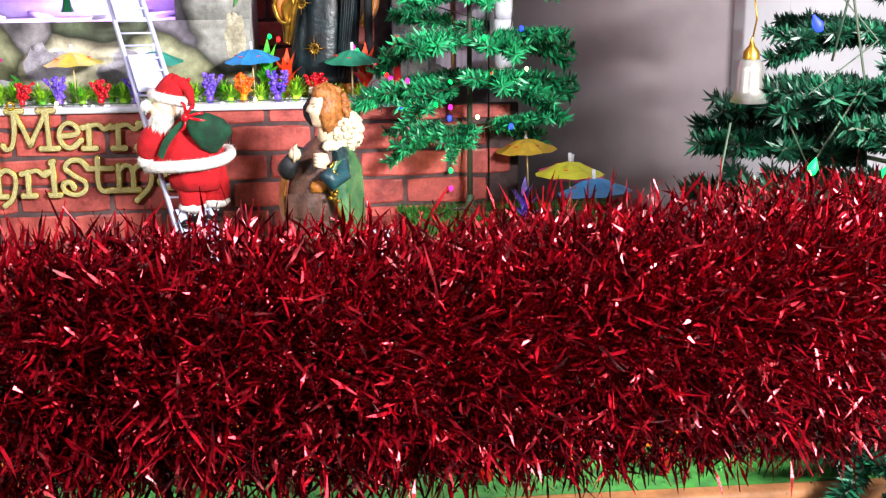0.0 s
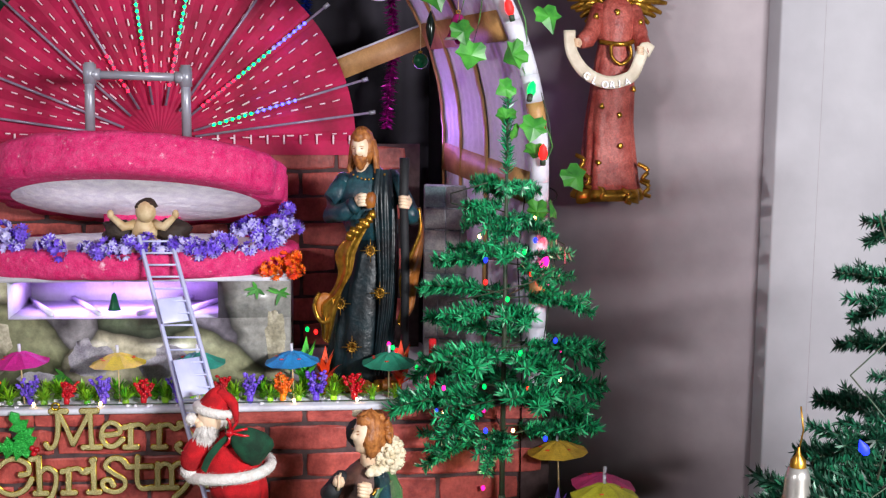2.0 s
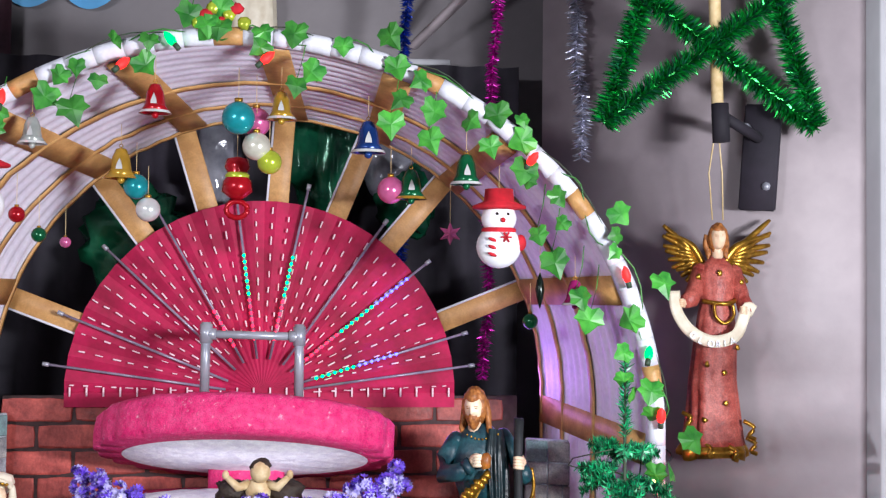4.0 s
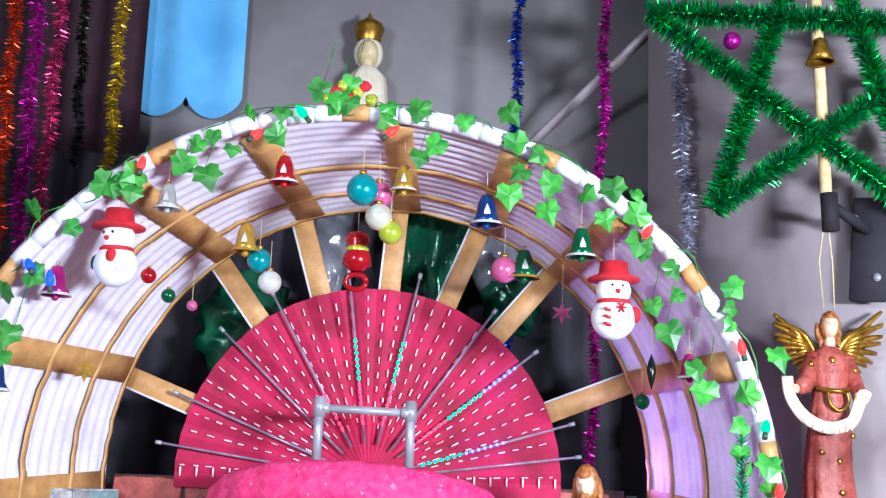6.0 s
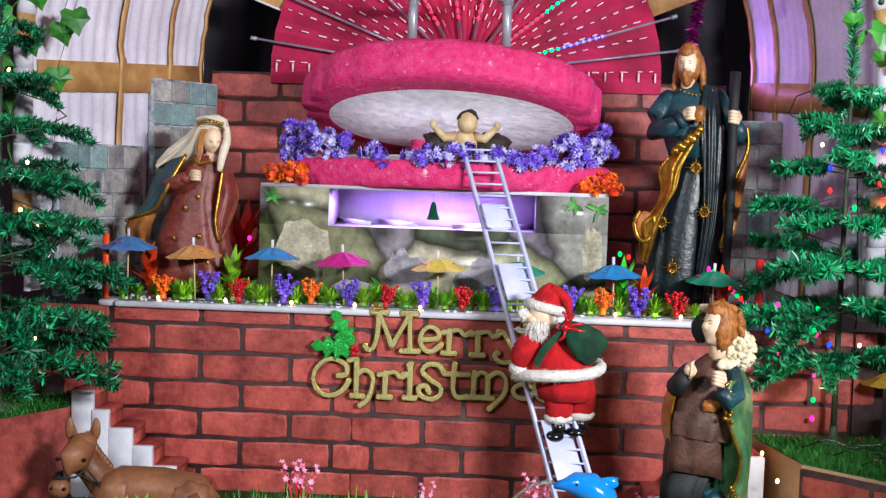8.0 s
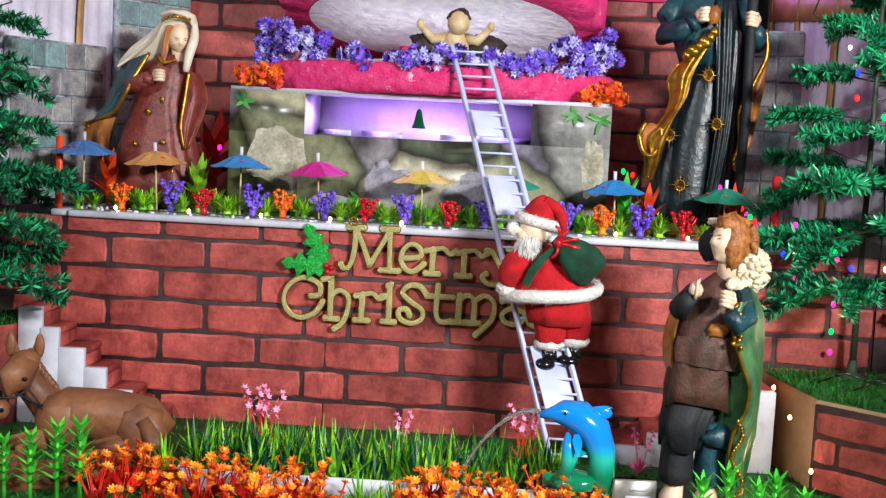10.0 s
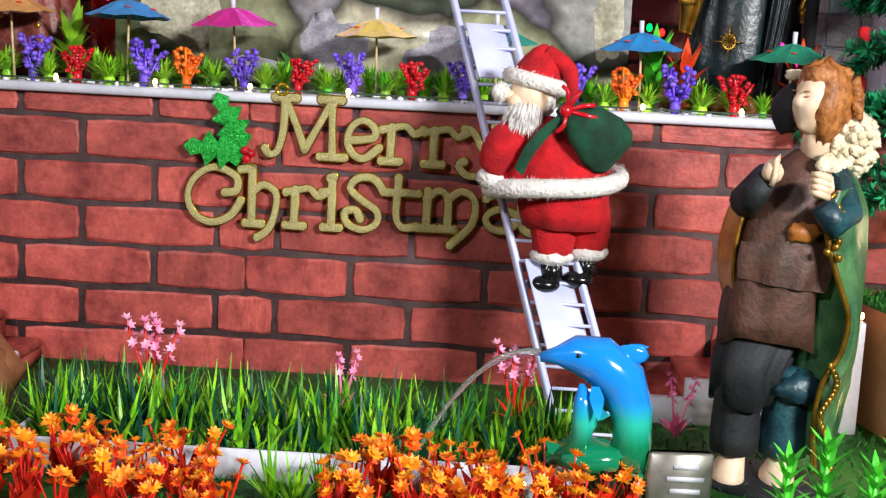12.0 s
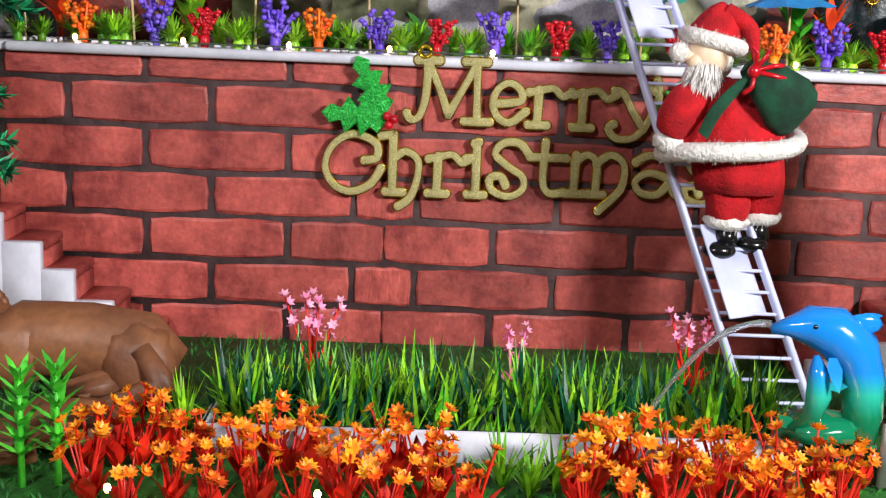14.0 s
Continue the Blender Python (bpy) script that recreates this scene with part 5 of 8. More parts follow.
def robe(m, rings, mi, folds=9, depth=0.10, phase=0.0, twist=0.0, n=96, hem=0.0):
    """A hanging garment: elliptic rings (x, y, z, rx, ry, fold share) with uneven pleats that deepen towards the hem."""
    vs = []
    for k, (x, y, z, rx, ry, share) in enumerate(rings):
        for i in range(n):
            a = 2 * math.pi * i / n
            w = a + 0.28 * math.sin(2 * a + phase) + 0.16 * math.sin(3 * a + 1.7 * phase) + twist * z
            pleat = (1 - abs(math.sin(w * folds / 2 + phase)) ** 0.75) - 0.4 + 0.5 * noise.noise(Vector((w * 2.2, z * 16, phase)))
            g = 1 - depth * share * pleat
            drop = hem * math.sin(w * folds / 2) if k == 0 else 0
            vs.append((x + rx * g * math.cos(a), y + ry * g * math.sin(a), z + drop))
    fs = [(j * n + i, j * n + (i + 1) % n, j * n + n + (i + 1) % n, j * n + n + i) for j in range(len(rings) - 1) for i in range(n)]
    fs += [tuple(range(n - 1, -1, -1)), tuple(range(len(vs) - n, len(vs)))]
    m.add(vs, fs, mi)


def path_points(pts, k=5):
    """A round curve through points in space."""
    pts, out = [Vector(p) for p in pts], []
    for i in range(len(pts) - 1):
        p0, p1, p2, p3 = pts[max(i - 1, 0)], pts[i], pts[i + 1], pts[min(i + 2, len(pts) - 1)]
        for q in range(k):
            t = q / k
            out.append(0.5 * (2 * p1 + (p2 - p0) * t + (2 * p0 - 5 * p1 + 4 * p2 - p3) * t * t + (3 * p1 - p0 - 3 * p2 + p3) * t ** 3))
    return out + [pts[-1]]


def cloth(m, edge_a, edge_b, mi, bulge=0.006, waves=3, wave=0.003, thick=0.003, lining=None, trim=None, n=16, trim_r=0.0022):
    """A smooth hanging cloth between two curved edges, swelling towards the viewer, with a lining and an edge trim."""
    A, B = path_points(edge_a), path_points(edge_b)
    vs, k = [], len(A)
    for lay in (0, 1):
        for i in range(k):
            for j in range(n + 1):
                s = j / n
                ruf = wave * math.sin(s * 6.283 * waves + i * 0.16) * min(1, 0.3 + i / k)
                vs.append(A[i].lerp(B[i], s) + Vector((0, -bulge * math.sin(math.pi * s) - ruf + lay * thick, 0)))
    w, o = n + 1, k * (n + 1)
    f0 = [(i * w + j, i * w + j + 1, (i + 1) * w + j + 1, (i + 1) * w + j) for i in range(k - 1) for j in range(n)]
    f1 = [tuple(o + q for q in f[::-1]) for f in f0]
    m.add(vs, f0, mi)
    base = len(m.v) - len(vs)
    m.f += [tuple(base + q for q in f) for f in f1]
    m.mi += [mi if lining is None else lining] * len(f1)
    if trim is not None:
        m.tube(A, trim_r, 8, trim)
        m.tube([A[-1].lerp(B[-1], j / n) + Vector((0, -bulge * math.sin(math.pi * j / n) - wave * math.sin(j / n * 6.283 * waves + (k - 1) * 0.16), 0)) for j in range(n + 1)], trim_r * 0.8, 8, trim)


def fist(m, c, r, mi, way=(-1, 0, 0.2)):
    """A closed carved hand with four fingers."""
    c, way = Vector(c), Vector(way).normalized()
    m.ball(c, (r, r * 0.8, r * 0.95), mi, 14, 10, wob=0.2)
    for k in range(4):
        p = c + Vector((0, -r * 0.55, r * (0.62 - 0.42 * k)))
        m.tube([p - way * r * 0.5, p + way * r * 0.55 + Vector((0, -r * 0.35, 0)), p + way * r * 1.05 + Vector((0, 0.0, -r * 0.12))], [r * 0.26, r * 0.28, r * 0.20], 8, mi)


def limb(m, pts, rs, mi, hand=None):
    m.tube(pts, rs, 12, mi)
    m.ball(pts[0], rs[0], mi, 10, 6)
    if hand is not None:
        m.ball(pts[-1], (rs[-1] * 1.05, rs[-1] * 0.9, rs[-1] * 1.2), hand, 10, 7, wob=0.3)
        for k in range(3):
            m.tube([pts[-1], Vector(pts[-1]) + Vector((0.3 - 0.3 * k, -0.5, 0.6 - 0.2 * k)) * rs[-1] * 1.5], rs[-1] * 0.3, 6, hand)


def sheet(m, edge_a, edge_b, mi, thick=0.004, n=10, wave=0.006, lining=None):
    """A hanging cloth between two edge lines, with folds and thickness."""
    vs, k = [], len(edge_a)
    for lay in (0, 1):
        for i in range(k):
            a, b = Vector(edge_a[i]), Vector(edge_b[i])
            for j in range(n + 1):
                s = j / n
                vs.append(a.lerp(b, s) + Vector((0, wave * math.sin(s * 13 + i * 0.7) + lay * thick, 0)))
    w, o = n + 1, k * (n + 1)
    f0 = [(i * w + j, i * w + j + 1, (i + 1) * w + j + 1, (i + 1) * w + j) for i in range(k - 1) for j in range(n)]
    f1 = [tuple(o + q for q in f[::-1]) for f in f0]
    ring = [i * w for i in range(k)] + [(k - 1) * w + j for j in range(1, w)] + [i * w + n for i in range(k - 2, -1, -1)] + [j for j in range(n - 1, 0, -1)]
    rim_ = [(ring[i], ring[(i + 1) % len(ring)], ring[(i + 1) % len(ring)] + o, ring[i] + o) for i in range(len(ring))]
    k0 = len(m.f)
    m.add(vs, f0 + f1 + rim_, mi)
    if lining is not None:
        for q in range(len(f0), len(f0) + len(f1)):
            m.mi[k0 + q] = lining


def sunburst(m, c, r, mi):
    for i in range(12):
        a = 6.283 * i / 12
        l = r if i % 3 == 0 else r * 0.62
        m.box(Vector(c) + Vector((math.cos(a), 0, math.sin(a))) * l * 0.55, (l, 0.0016, r * 0.07), mi, rot=pose(0, 0, 0, 0, -math.degrees(a), 0))
    m.tube([Vector(c) + Vector((0.42 * r * math.cos(6.283 * i / 16), -0.001, 0.42 * r * math.sin(6.283 * i / 16))) for i in range(17)], r * 0.06, 6, mi, cap=False)


# standing bearded statue: base on the ledge, 0.46 high
m = Mesh(NAVY, SKIN, HAIR, TEAL, GOLD, BLACKCLOTH, OCHRE)
robe(m, [(-0.012, 0, 0.000, 0.064, 0.050, 1.2), (-0.012, 0, 0.04, 0.062, 0.048, 1.2), (-0.004, 0, 0.10, 0.060, 0.046, 1.1), (0.006, 0, 0.17, 0.058, 0.044, 0.9), (0.016, 0, 0.23, 0.052, 0.041, 0.6), (0.020, 0, 0.27, 0.047, 0.038, 0.3)], 0, 11, 0.16, 0.7, 1.5)
robe(m, [(0.018, 0, 0.262, 0.049, 0.040, 0.4), (0.010, 0, 0.30, 0.056, 0.043, 0.5), (0.006, 0, 0.335, 0.057, 0.040, 0.4), (0.006, 0.002, 0.362, 0.050, 0.034, 0.2), (0.008, 0.004, 0.380, 0.030, 0.024, 0.0), (0.008, 0.004, 0.390, 0.017, 0.017, 0.0)], 3, 8, 0.08, 0.2)
m.loft([(-0.012, 0.0, -0.001, 0.082, 0.060), (-0.012, 0, 0.010, 0.080, 0.058), (-0.012, 0, 0.018, 0.066, 0.050)], 28, 6, 7, 0.06)
for k in range(9):
    m.ball((-0.085 + 0.018 * k, -0.046 - 0.012 * math.sin(k * 0.4), 0.010), (0.012, 0.009, 0.010), 6 if k % 2 else 4, 9, 6, wob=0.5)
head(m, (-0.004, -0.010, 0.420), 0.0275, 1, 2, -24, 12, True, True, seed=1)
limb(m, [(-0.040, 0.0, 0.358), (-0.062, -0.008, 0.330), (-0.066, -0.022, 0.306), (-0.038, -0.046, 0.312), (-0.018, -0.052, 0.328)], [0.0185, 0.0185, 0.0180, 0.0160, 0.0115], 3)
m.tube([(-0.026, -0.050, 0.320), (-0.018, -0.053, 0.327)], [0.0165, 0.0140], 14, 3)
fist(m, (-0.008, -0.056, 0.334), 0.0125, 1, (1, 0, 0.1))
limb(m, [(0.054, 0.0, 0.364), (0.078, -0.006, 0.330), (0.098, -0.022, 0.298), (0.090, -0.044, 0.306), (0.082, -0.052, 0.318)], [0.018, 0.0165, 0.0165, 0.0150, 0.011], 3)
fist(m, (0.077, -0.056, 0.330), 0.0125, 1, (-1, 0, 0.15))
m.tube([(0.078, -0.030, 0.035), (0.078, -0.048, 0.20), (0.074, -0.056, 0.330), (0.075, -0.054, 0.404)], [0.008, 0.0085, 0.0088, 0.010], 12, 5)
cloth(m, [(0.022, -0.030, 0.384), (0.016, -0.046, 0.335), (0.022, -0.048, 0.262), (0.026, -0.050, 0.16), (0.014, -0.052, 0.03)], [(0.052, -0.014, 0.380), (0.056, -0.032, 0.330), (0.058, -0.036, 0.262), (0.054, -0.038, 0.16), (0.034, -0.040, 0.03)], 0, 0.008, 3, 0.004, 0.006)
cloth(m, [(-0.040, -0.044, 0.262), (-0.056, -0.042, 0.238), (-0.050, -0.040, 0.205), (-0.066, -0.034, 0.170), (-0.096, -0.026, 0.155), (-0.084, -0.026, 0.118), (-0.082, -0.022, 0.090)], [(0.012, -0.058, 0.300), (-0.016, -0.056, 0.250), (-0.026, -0.054, 0.210), (-0.044, -0.050, 0.178), (-0.056, -0.048, 0.140), (-0.062, -0.044, 0.112), (-0.070, -0.038, 0.086)], 4, 0.010, 2, 0.004, 0.004, 6, 4)
for k in range(8):
    m.ball((-0.030 + 0.0062 * k, -0.060 - 0.002 * math.sin(k), 0.272 + 0.0048 * k + 0.004 * math.sin(k * 2.1)), (0.0085, 0.007, 0.0075), 4, 10, 7, wob=0.5)
m.tube(path_points([(-0.088, -0.036, 0.172), (-0.098, -0.038, 0.152), (-0.090, -0.040, 0.128), (-0.074, -0.044, 0.122), (-0.062, -0.046, 0.142), (-0.064, -0.046, 0.166)]), 0.0042, 8, 4)
m.ball((-0.078, -0.034, 0.148), (0.019, 0.007, 0.024), 6, 14, 8)
cloth(m, [(0.104, -0.036, 0.318), (0.108, -0.038, 0.280), (0.090, -0.038, 0.238), (0.070, -0.036, 0.195), (0.074, -0.034, 0.150), (0.066, -0.032, 0.118)], [(0.112, -0.004, 0.312), (0.118, -0.006, 0.270), (0.112, -0.008, 0.220), (0.104, -0.010, 0.175), (0.096, -0.010, 0.135), (0.074, -0.014, 0.108)], 6, 0.006, 2, 0.004, 0.004, 4, 4, 12, 0.0038)
for c in ((0.010, -0.050, 0.246), (0.028, -0.058, 0.174), (-0.048, -0.046, 0.154), (-0.026, -0.054, 0.080)):
    sunburst(m, c, 0.019, 4)
for k in range(9):
    m.ball((-0.022 + 0.0075 * k, -0.034 - 0.004 * math.sin(k * 0.8), 0.374 - 0.008 * math.sin(k * 0.4)), (0.0022, 0.0014, 0.002), 4, 7, 5)
m.ball((0.010, -0.066, 0.334), (0.012, 0.009, 0.014), 6, 12, 8, wob=0.3)
solo("standing_statue", m, "painted resin statue of a bearded figure, dark teal robe, gold cloak", "statue", "nativity statues", at=pose(0.540, 0.125, 0.361) @ Matrix.Diagonal((0.88, 1, 1, 1)))

# kneeling veiled statue
m = Mesh(MAROON, SKIN, VEIL, TEAL, GOLD, OCHRE)
robe(m, [(0.012, 0, 0.0, 0.072, 0.060, 1.2), (0.010, 0, 0.05, 0.070, 0.056, 1.1), (0.008, 0, 0.10, 0.060, 0.050, 0.8), (0.010, 0, 0.145, 0.047, 0.042, 0.5), (0.010, 0, 0.165, 0.043, 0.038, 0.4), (0.014, 0, 0.195, 0.045, 0.037, 0.3), (0.020, 0, 0.222, 0.038, 0.030, 0.1), (0.028, -0.004, 0.240, 0.018, 0.018, 0)], 0, 9, 0.12, 1.1, 2.0)
head(m, (0.040, -0.014, 0.266), 0.0215, 1, 5, 26, 20, False, False, cap=False, seed=2)
for k, (dx, dz) in enumerate(((0.0, 0.0), (-0.003, -0.002), (0.002, 0.002))):
    m.tube(path_points([(0.030 + dx, -0.026, 0.284), (0.024 + dx, -0.024, 0.262), (0.022 + dx, -0.026, 0.238 + dz), (0.016 + dx, -0.030, 0.220)]), 0.003, 7, 5)
robe(m, [(-0.052, 0.020, 0.212, 0.012, 0.018, 0.6), (-0.032, 0.018, 0.228, 0.030, 0.026, 0.6), (-0.006, 0.014, 0.250, 0.036, 0.028, 0.5), (0.022, 0.008, 0.275, 0.031, 0.027, 0.4), (0.036, 0.002, 0.291, 0.0285, 0.027, 0.3), (0.041, -0.002, 0.303, 0.021, 0.022, 0.1), (0.042, -0.004, 0.310, 0.006, 0.006, 0)], 2, 9, 0.12, 0.4)
m.tube(path_points([(0.014, -0.020, 0.300), (0.036, -0.036, 0.304), (0.058, -0.034, 0.298), (0.066, -0.022, 0.284)]), [0.0034] * 16, 8, 2)
m.tube(path_points([(0.066, -0.020, 0.290), (0.068, -0.026, 0.266), (0.062, -0.032, 0.240), (0.058, -0.034, 0.214)]), [0.004 + 0.0035 * math.sin(i * 0.2) for i in range(16)], 9, 2)
cloth(m, [(0.018, -0.026, 0.296), (0.006, -0.030, 0.262), (-0.020, -0.030, 0.236), (-0.052, -0.020, 0.216)], [(0.014, 0.02, 0.302), (-0.014, 0.012, 0.270), (-0.040, 0.008, 0.244), (-0.060, 0.0, 0.222)], 2, 0.004, 2, 0.002)
for q in range(8):
    m.ball((0.020 + 0.0058 * q, -0.040 + 0.0005 * (q - 4) ** 2, 0.297 - 0.0003 * (q - 4) ** 2), (0.0034, 0.0022, 0.0026), 4, 7, 5, wob=0.4)
cloth(m, [(0.002, -0.040, 0.240), (-0.014, -0.054, 0.205), (-0.030, -0.058, 0.172), (-0.050, -0.052, 0.145), (-0.096, -0.036, 0.128)], [(-0.052, -0.004, 0.222), (-0.064, -0.008, 0.190), (-0.074, -0.010, 0.160), (-0.090, -0.012, 0.138), (-0.100, -0.020, 0.124)], 3, 0.010, 2, 0.003, 0.004, 4, 4, 14, 0.003)
for k in range(7):
    m.ball((-0.026 - 0.007 * k, -0.050 + 0.001 * k, 0.190 - 0.0085 * k), (0.0036, 0.0018, 0.0042), 4, 7, 5, wob=0.6)
cloth(m, [(-0.094, -0.030, 0.126), (-0.100, -0.028, 0.108), (-0.088, -0.026, 0.088), (-0.066, -0.028, 0.060)], [(-0.044, -0.050, 0.140), (-0.050, -0.052, 0.118), (-0.054, -0.050, 0.096), (-0.058, -0.044, 0.062)], 5, 0.006, 2, 0.004, 0.004, 4, 4, 12, 0.003)
cloth(m, [(0.062, -0.028, 0.216), (0.058, -0.036, 0.170), (0.054, -0.040, 0.130), (0.060, -0.038, 0.096)], [(0.072, 0.006, 0.212), (0.084, 0.0, 0.176), (0.078, -0.008, 0.140), (0.064, -0.022, 0.098)], 0, 0.006, 2, 0.003, 0.004, 5, 4, 12, 0.0026)
limb(m, [(-0.018, -0.010, 0.205), (-0.026, -0.044, 0.186), (-0.006, -0.056, 0.194), (0.010, -0.056, 0.203)], [0.013, 0.0125, 0.0125, 0.0098], 0)
fist(m, (0.022, -0.056, 0.206), 0.0105, 1, (1, 0, 0.1))
m.tube([(0.004, -0.057, 0.194), (0.007, -0.057, 0.207)], 0.0108, 12, 0)
m.tube(path_points([(0.014, -0.036, 0.236), (0.026, -0.042, 0.226), (0.044, -0.038, 0.232)]), 0.003, 7, 4)
for c in ((0.004, -0.044, 0.150), (0.030, -0.052, 0.105), (-0.012, -0.056, 0.100), (0.006, -0.062, 0.070), (0.044, -0.050, 0.06), (0.024, -0.040, 0.170)):
    m.ball(c, (0.0042, 0.0018, 0.0046), 4, 8, 5, wob=0.6)
solo("kneeling_statue", m, "painted resin kneeling statue, cream veil, maroon dress, gold-edged cloak", "statue", "nativity statues", at=pose(-0.303, 0.125, 0.361))

# shepherd with a lamb over his shoulder
m = Mesh(BROWNROBE, SKIN, HAIR, GREENROBE, GOLD, BLACKCLOTH, WOOL, TEAL, OCHRE)
robe(m, [(-0.018, 0, 0.128, 0.046, 0.042, 1.0), (-0.018, 0, 0.150, 0.045, 0.041, 0.9), (-0.016, 0, 0.175, 0.043, 0.040, 0.8), (-0.014, 0, 0.200, 0.042, 0.039, 0.7), (-0.008, 0, 0.235, 0.040, 0.036, 0.5), (0.0, 0, 0.264, 0.040, 0.032, 0.3), (0.006, 0.002, 0.282, 0.026, 0.022, 0), (0.008, 0.002, 0.292, 0.014, 0.014, 0)], 0, 6, 0.16, 0.5, 3.0, hem=0.006)
cloth(m, [(-0.054, -0.024, 0.214), (-0.057, -0.026, 0.200), (-0.056, -0.026, 0.184)], [(0.028, -0.030, 0.224), (0.028, -0.034, 0.196), (0.024, -0.034, 0.176)], 0, 0.014, 3, 0.002, 0.004, n=24)
robe(m, [(-0.034, 0.004, 0.078, 0.031, 0.034, 1.3), (-0.032, 0.004, 0.105, 0.034, 0.036, 1.2), (-0.020, 0.004, 0.140, 0.040, 0.036, 0.6)], 5, 7, 0.22, 0.9, 4.0, hem=0.010)
for x, mi in ((-0.040, 5), (0.008, 7)):
    m.loft([(x - 0.006, -0.010, -0.002, 0.017, 0.026), (x - 0.006, -0.010, 0.010, 0.016, 0.024), (x, -0.002, 0.022, 0.012, 0.012), (x, 0, 0.038, 0.014, 0.014)], 18, 1)
    robe(m, [(x, 0, 0.026, 0.022, 0.022, 0.6), (x, 0, 0.040, 0.024, 0.023, 0.8), (x, 0, 0.070, 0.022, 0.022, 0.5), (x, 0, 0.105, 0.022, 0.022, 0.2)], mi, 5, 0.14, x * 9, n=40)
m.ball((0.012, -0.020, 0.090), (0.024, 0.016, 0.015), 7, 18, 10, wob=0.4)
head(m, (0.010, -0.008, 0.332), 0.0275, 1, 2, -66, -6, False, False, curl=0.13, seed=3)
hr = random.Random(12)
for k in range(34):
    a, e = hr.uniform(0.6, 3.6), hr.uniform(-0.3, 1.2)
    d = Vector((math.cos(a - 1.1) * math.cos(e), math.sin(a - 1.1) * math.cos(e), math.sin(e)))
    p = Vector((0.016, -0.004, 0.336)) + d * 0.029
    m.tube(path_points([p, p + Vector((0.004 * hr.uniform(-1, 1), 0.003, -0.010)), p + d * 0.003 + Vector((0.003 * hr.uniform(-1, 1), 0, -0.019))], 3), [0.0055] * 5 + [0.004, 0.002], 7, 2)
m.ball((0.042, 0.002, 0.298), (0.0245, 0.0225, 0.0275), 6, 20, 14, wob=0.3)
for k in range(130):
    a, e = hr.uniform(0, 6.283), hr.uniform(-1.2, 1.4)
    d = Vector((math.cos(a) * math.cos(e), math.sin(a) * math.cos(e), math.sin(e)))
    m.ball(Vector((0.042, 0.002, 0.298)) + Vector((d.x * 0.024, d.y * 0.022, d.z * 0.027)), (0.0046, 0.0046, 0.0042), 6, 7, 5, wob=0.9)
for k in range(9):
    m.ball((0.012 + 0.003 * k, -0.030 + 0.002 * k, 0.282 + 0.003 * math.sin(k)), (0.008, 0.007, 0.0075), 6, 9, 6, wob=0.5)
# brown hood behind the face, its shade put in as the black slot
m.ball((-0.008, 0.032, 0.324), (0.017, 0.016, 0.021), 5, 16, 10, wob=0.3)
m.ball((-0.006, 0.030, 0.354), (0.010, 0.008, 0.005), 6, 12, 7, wob=0.4)
cloth(m, [(0.020, -0.046, 0.262), (0.012, -0.054, 0.238), (0.026, -0.054, 0.196), (0.042, -0.050, 0.160), (0.040, -0.046, 0.128), (0.026, -0.044, 0.100), (0.024, -0.040, 0.060), (0.030, -0.038, 0.022)], [(0.052, -0.008, 0.268), (0.064, -0.006, 0.244), (0.068, -0.004, 0.200), (0.068, -0.004, 0.150), (0.066, -0.004, 0.112), (0.056, -0.008, 0.078), (0.052, -0.012, 0.050), (0.052, -0.014, 0.024)], 3, 0.013, 2, 0.003, 0.005, 8, 4, 18, 0.0028)
robe(m, [(0.034, 0.012, 0.030, 0.024, 0.026, 1), (0.040, 0.012, 0.09, 0.028, 0.030, 0.8), (0.038, 0.010, 0.17, 0.031, 0.034, 0.6), (0.034, 0.006, 0.245, 0.032, 0.034, 0.3), (0.026, 0.002, 0.276, 0.024, 0.026, 0.1), (0.016, 0, 0.288, 0.012, 0.014, 0)], 3, 6, 0.12, 0.2)
for k in range(22):
    s = k / 21
    m.ball((0.030 + 0.014 * math.sin(s * 9) * 0.5 + 0.006 * s, -0.052 + 0.006 * s, 0.118 - 0.088 * s), (0.0026, 0.0018, 0.0032), 4, 7, 5, wob=0.7)
for k in range(10):
    m.ball((0.020 + 0.006 * math.sin(k * 2.2), -0.060, 0.250 - 0.0045 * k), (0.0034, 0.0022, 0.0034), 4, 7, 5, wob=0.5)
cloth(m, [(-0.044, -0.014, 0.262), (-0.056, -0.016, 0.225), (-0.058, -0.016, 0.185), (-0.050, -0.014, 0.155)], [(-0.048, 0.018, 0.262), (-0.064, 0.014, 0.228), (-0.068, 0.012, 0.190), (-0.056, 0.008, 0.150)], 8, 0.004, 1, 0.003, 0.005, 4, 4, 8)
limb(m, [(0.030, -0.018, 0.268), (0.034, -0.046, 0.244), (0.018, -0.060, 0.236), (0.006, -0.060, 0.252)], [0.0145, 0.0130, 0.0125, 0.0110], 7)
fist(m, (0.003, -0.062, 0.268), 0.0115, 1, (-1, 0, 0.3))
limb(m, [(-0.034, -0.008, 0.266), (-0.054, -0.022, 0.248), (-0.050, -0.040, 0.256), (-0.042, -0.046, 0.268)], [0.014, 0.015, 0.0125, 0.010], 5)
fist(m, (-0.038, -0.050, 0.276), 0.0095, 1, (0.3, 0, 1))
m.ball((-0.002, -0.040, 0.226), (0.016, 0.008, 0.009), 8, 14, 9, wob=0.4)
m.loft([(-0.014, -0.004, -0.002, 0.062, 0.050), (-0.014, -0.004, 0.005, 0.060, 0.048)], 24, 5)
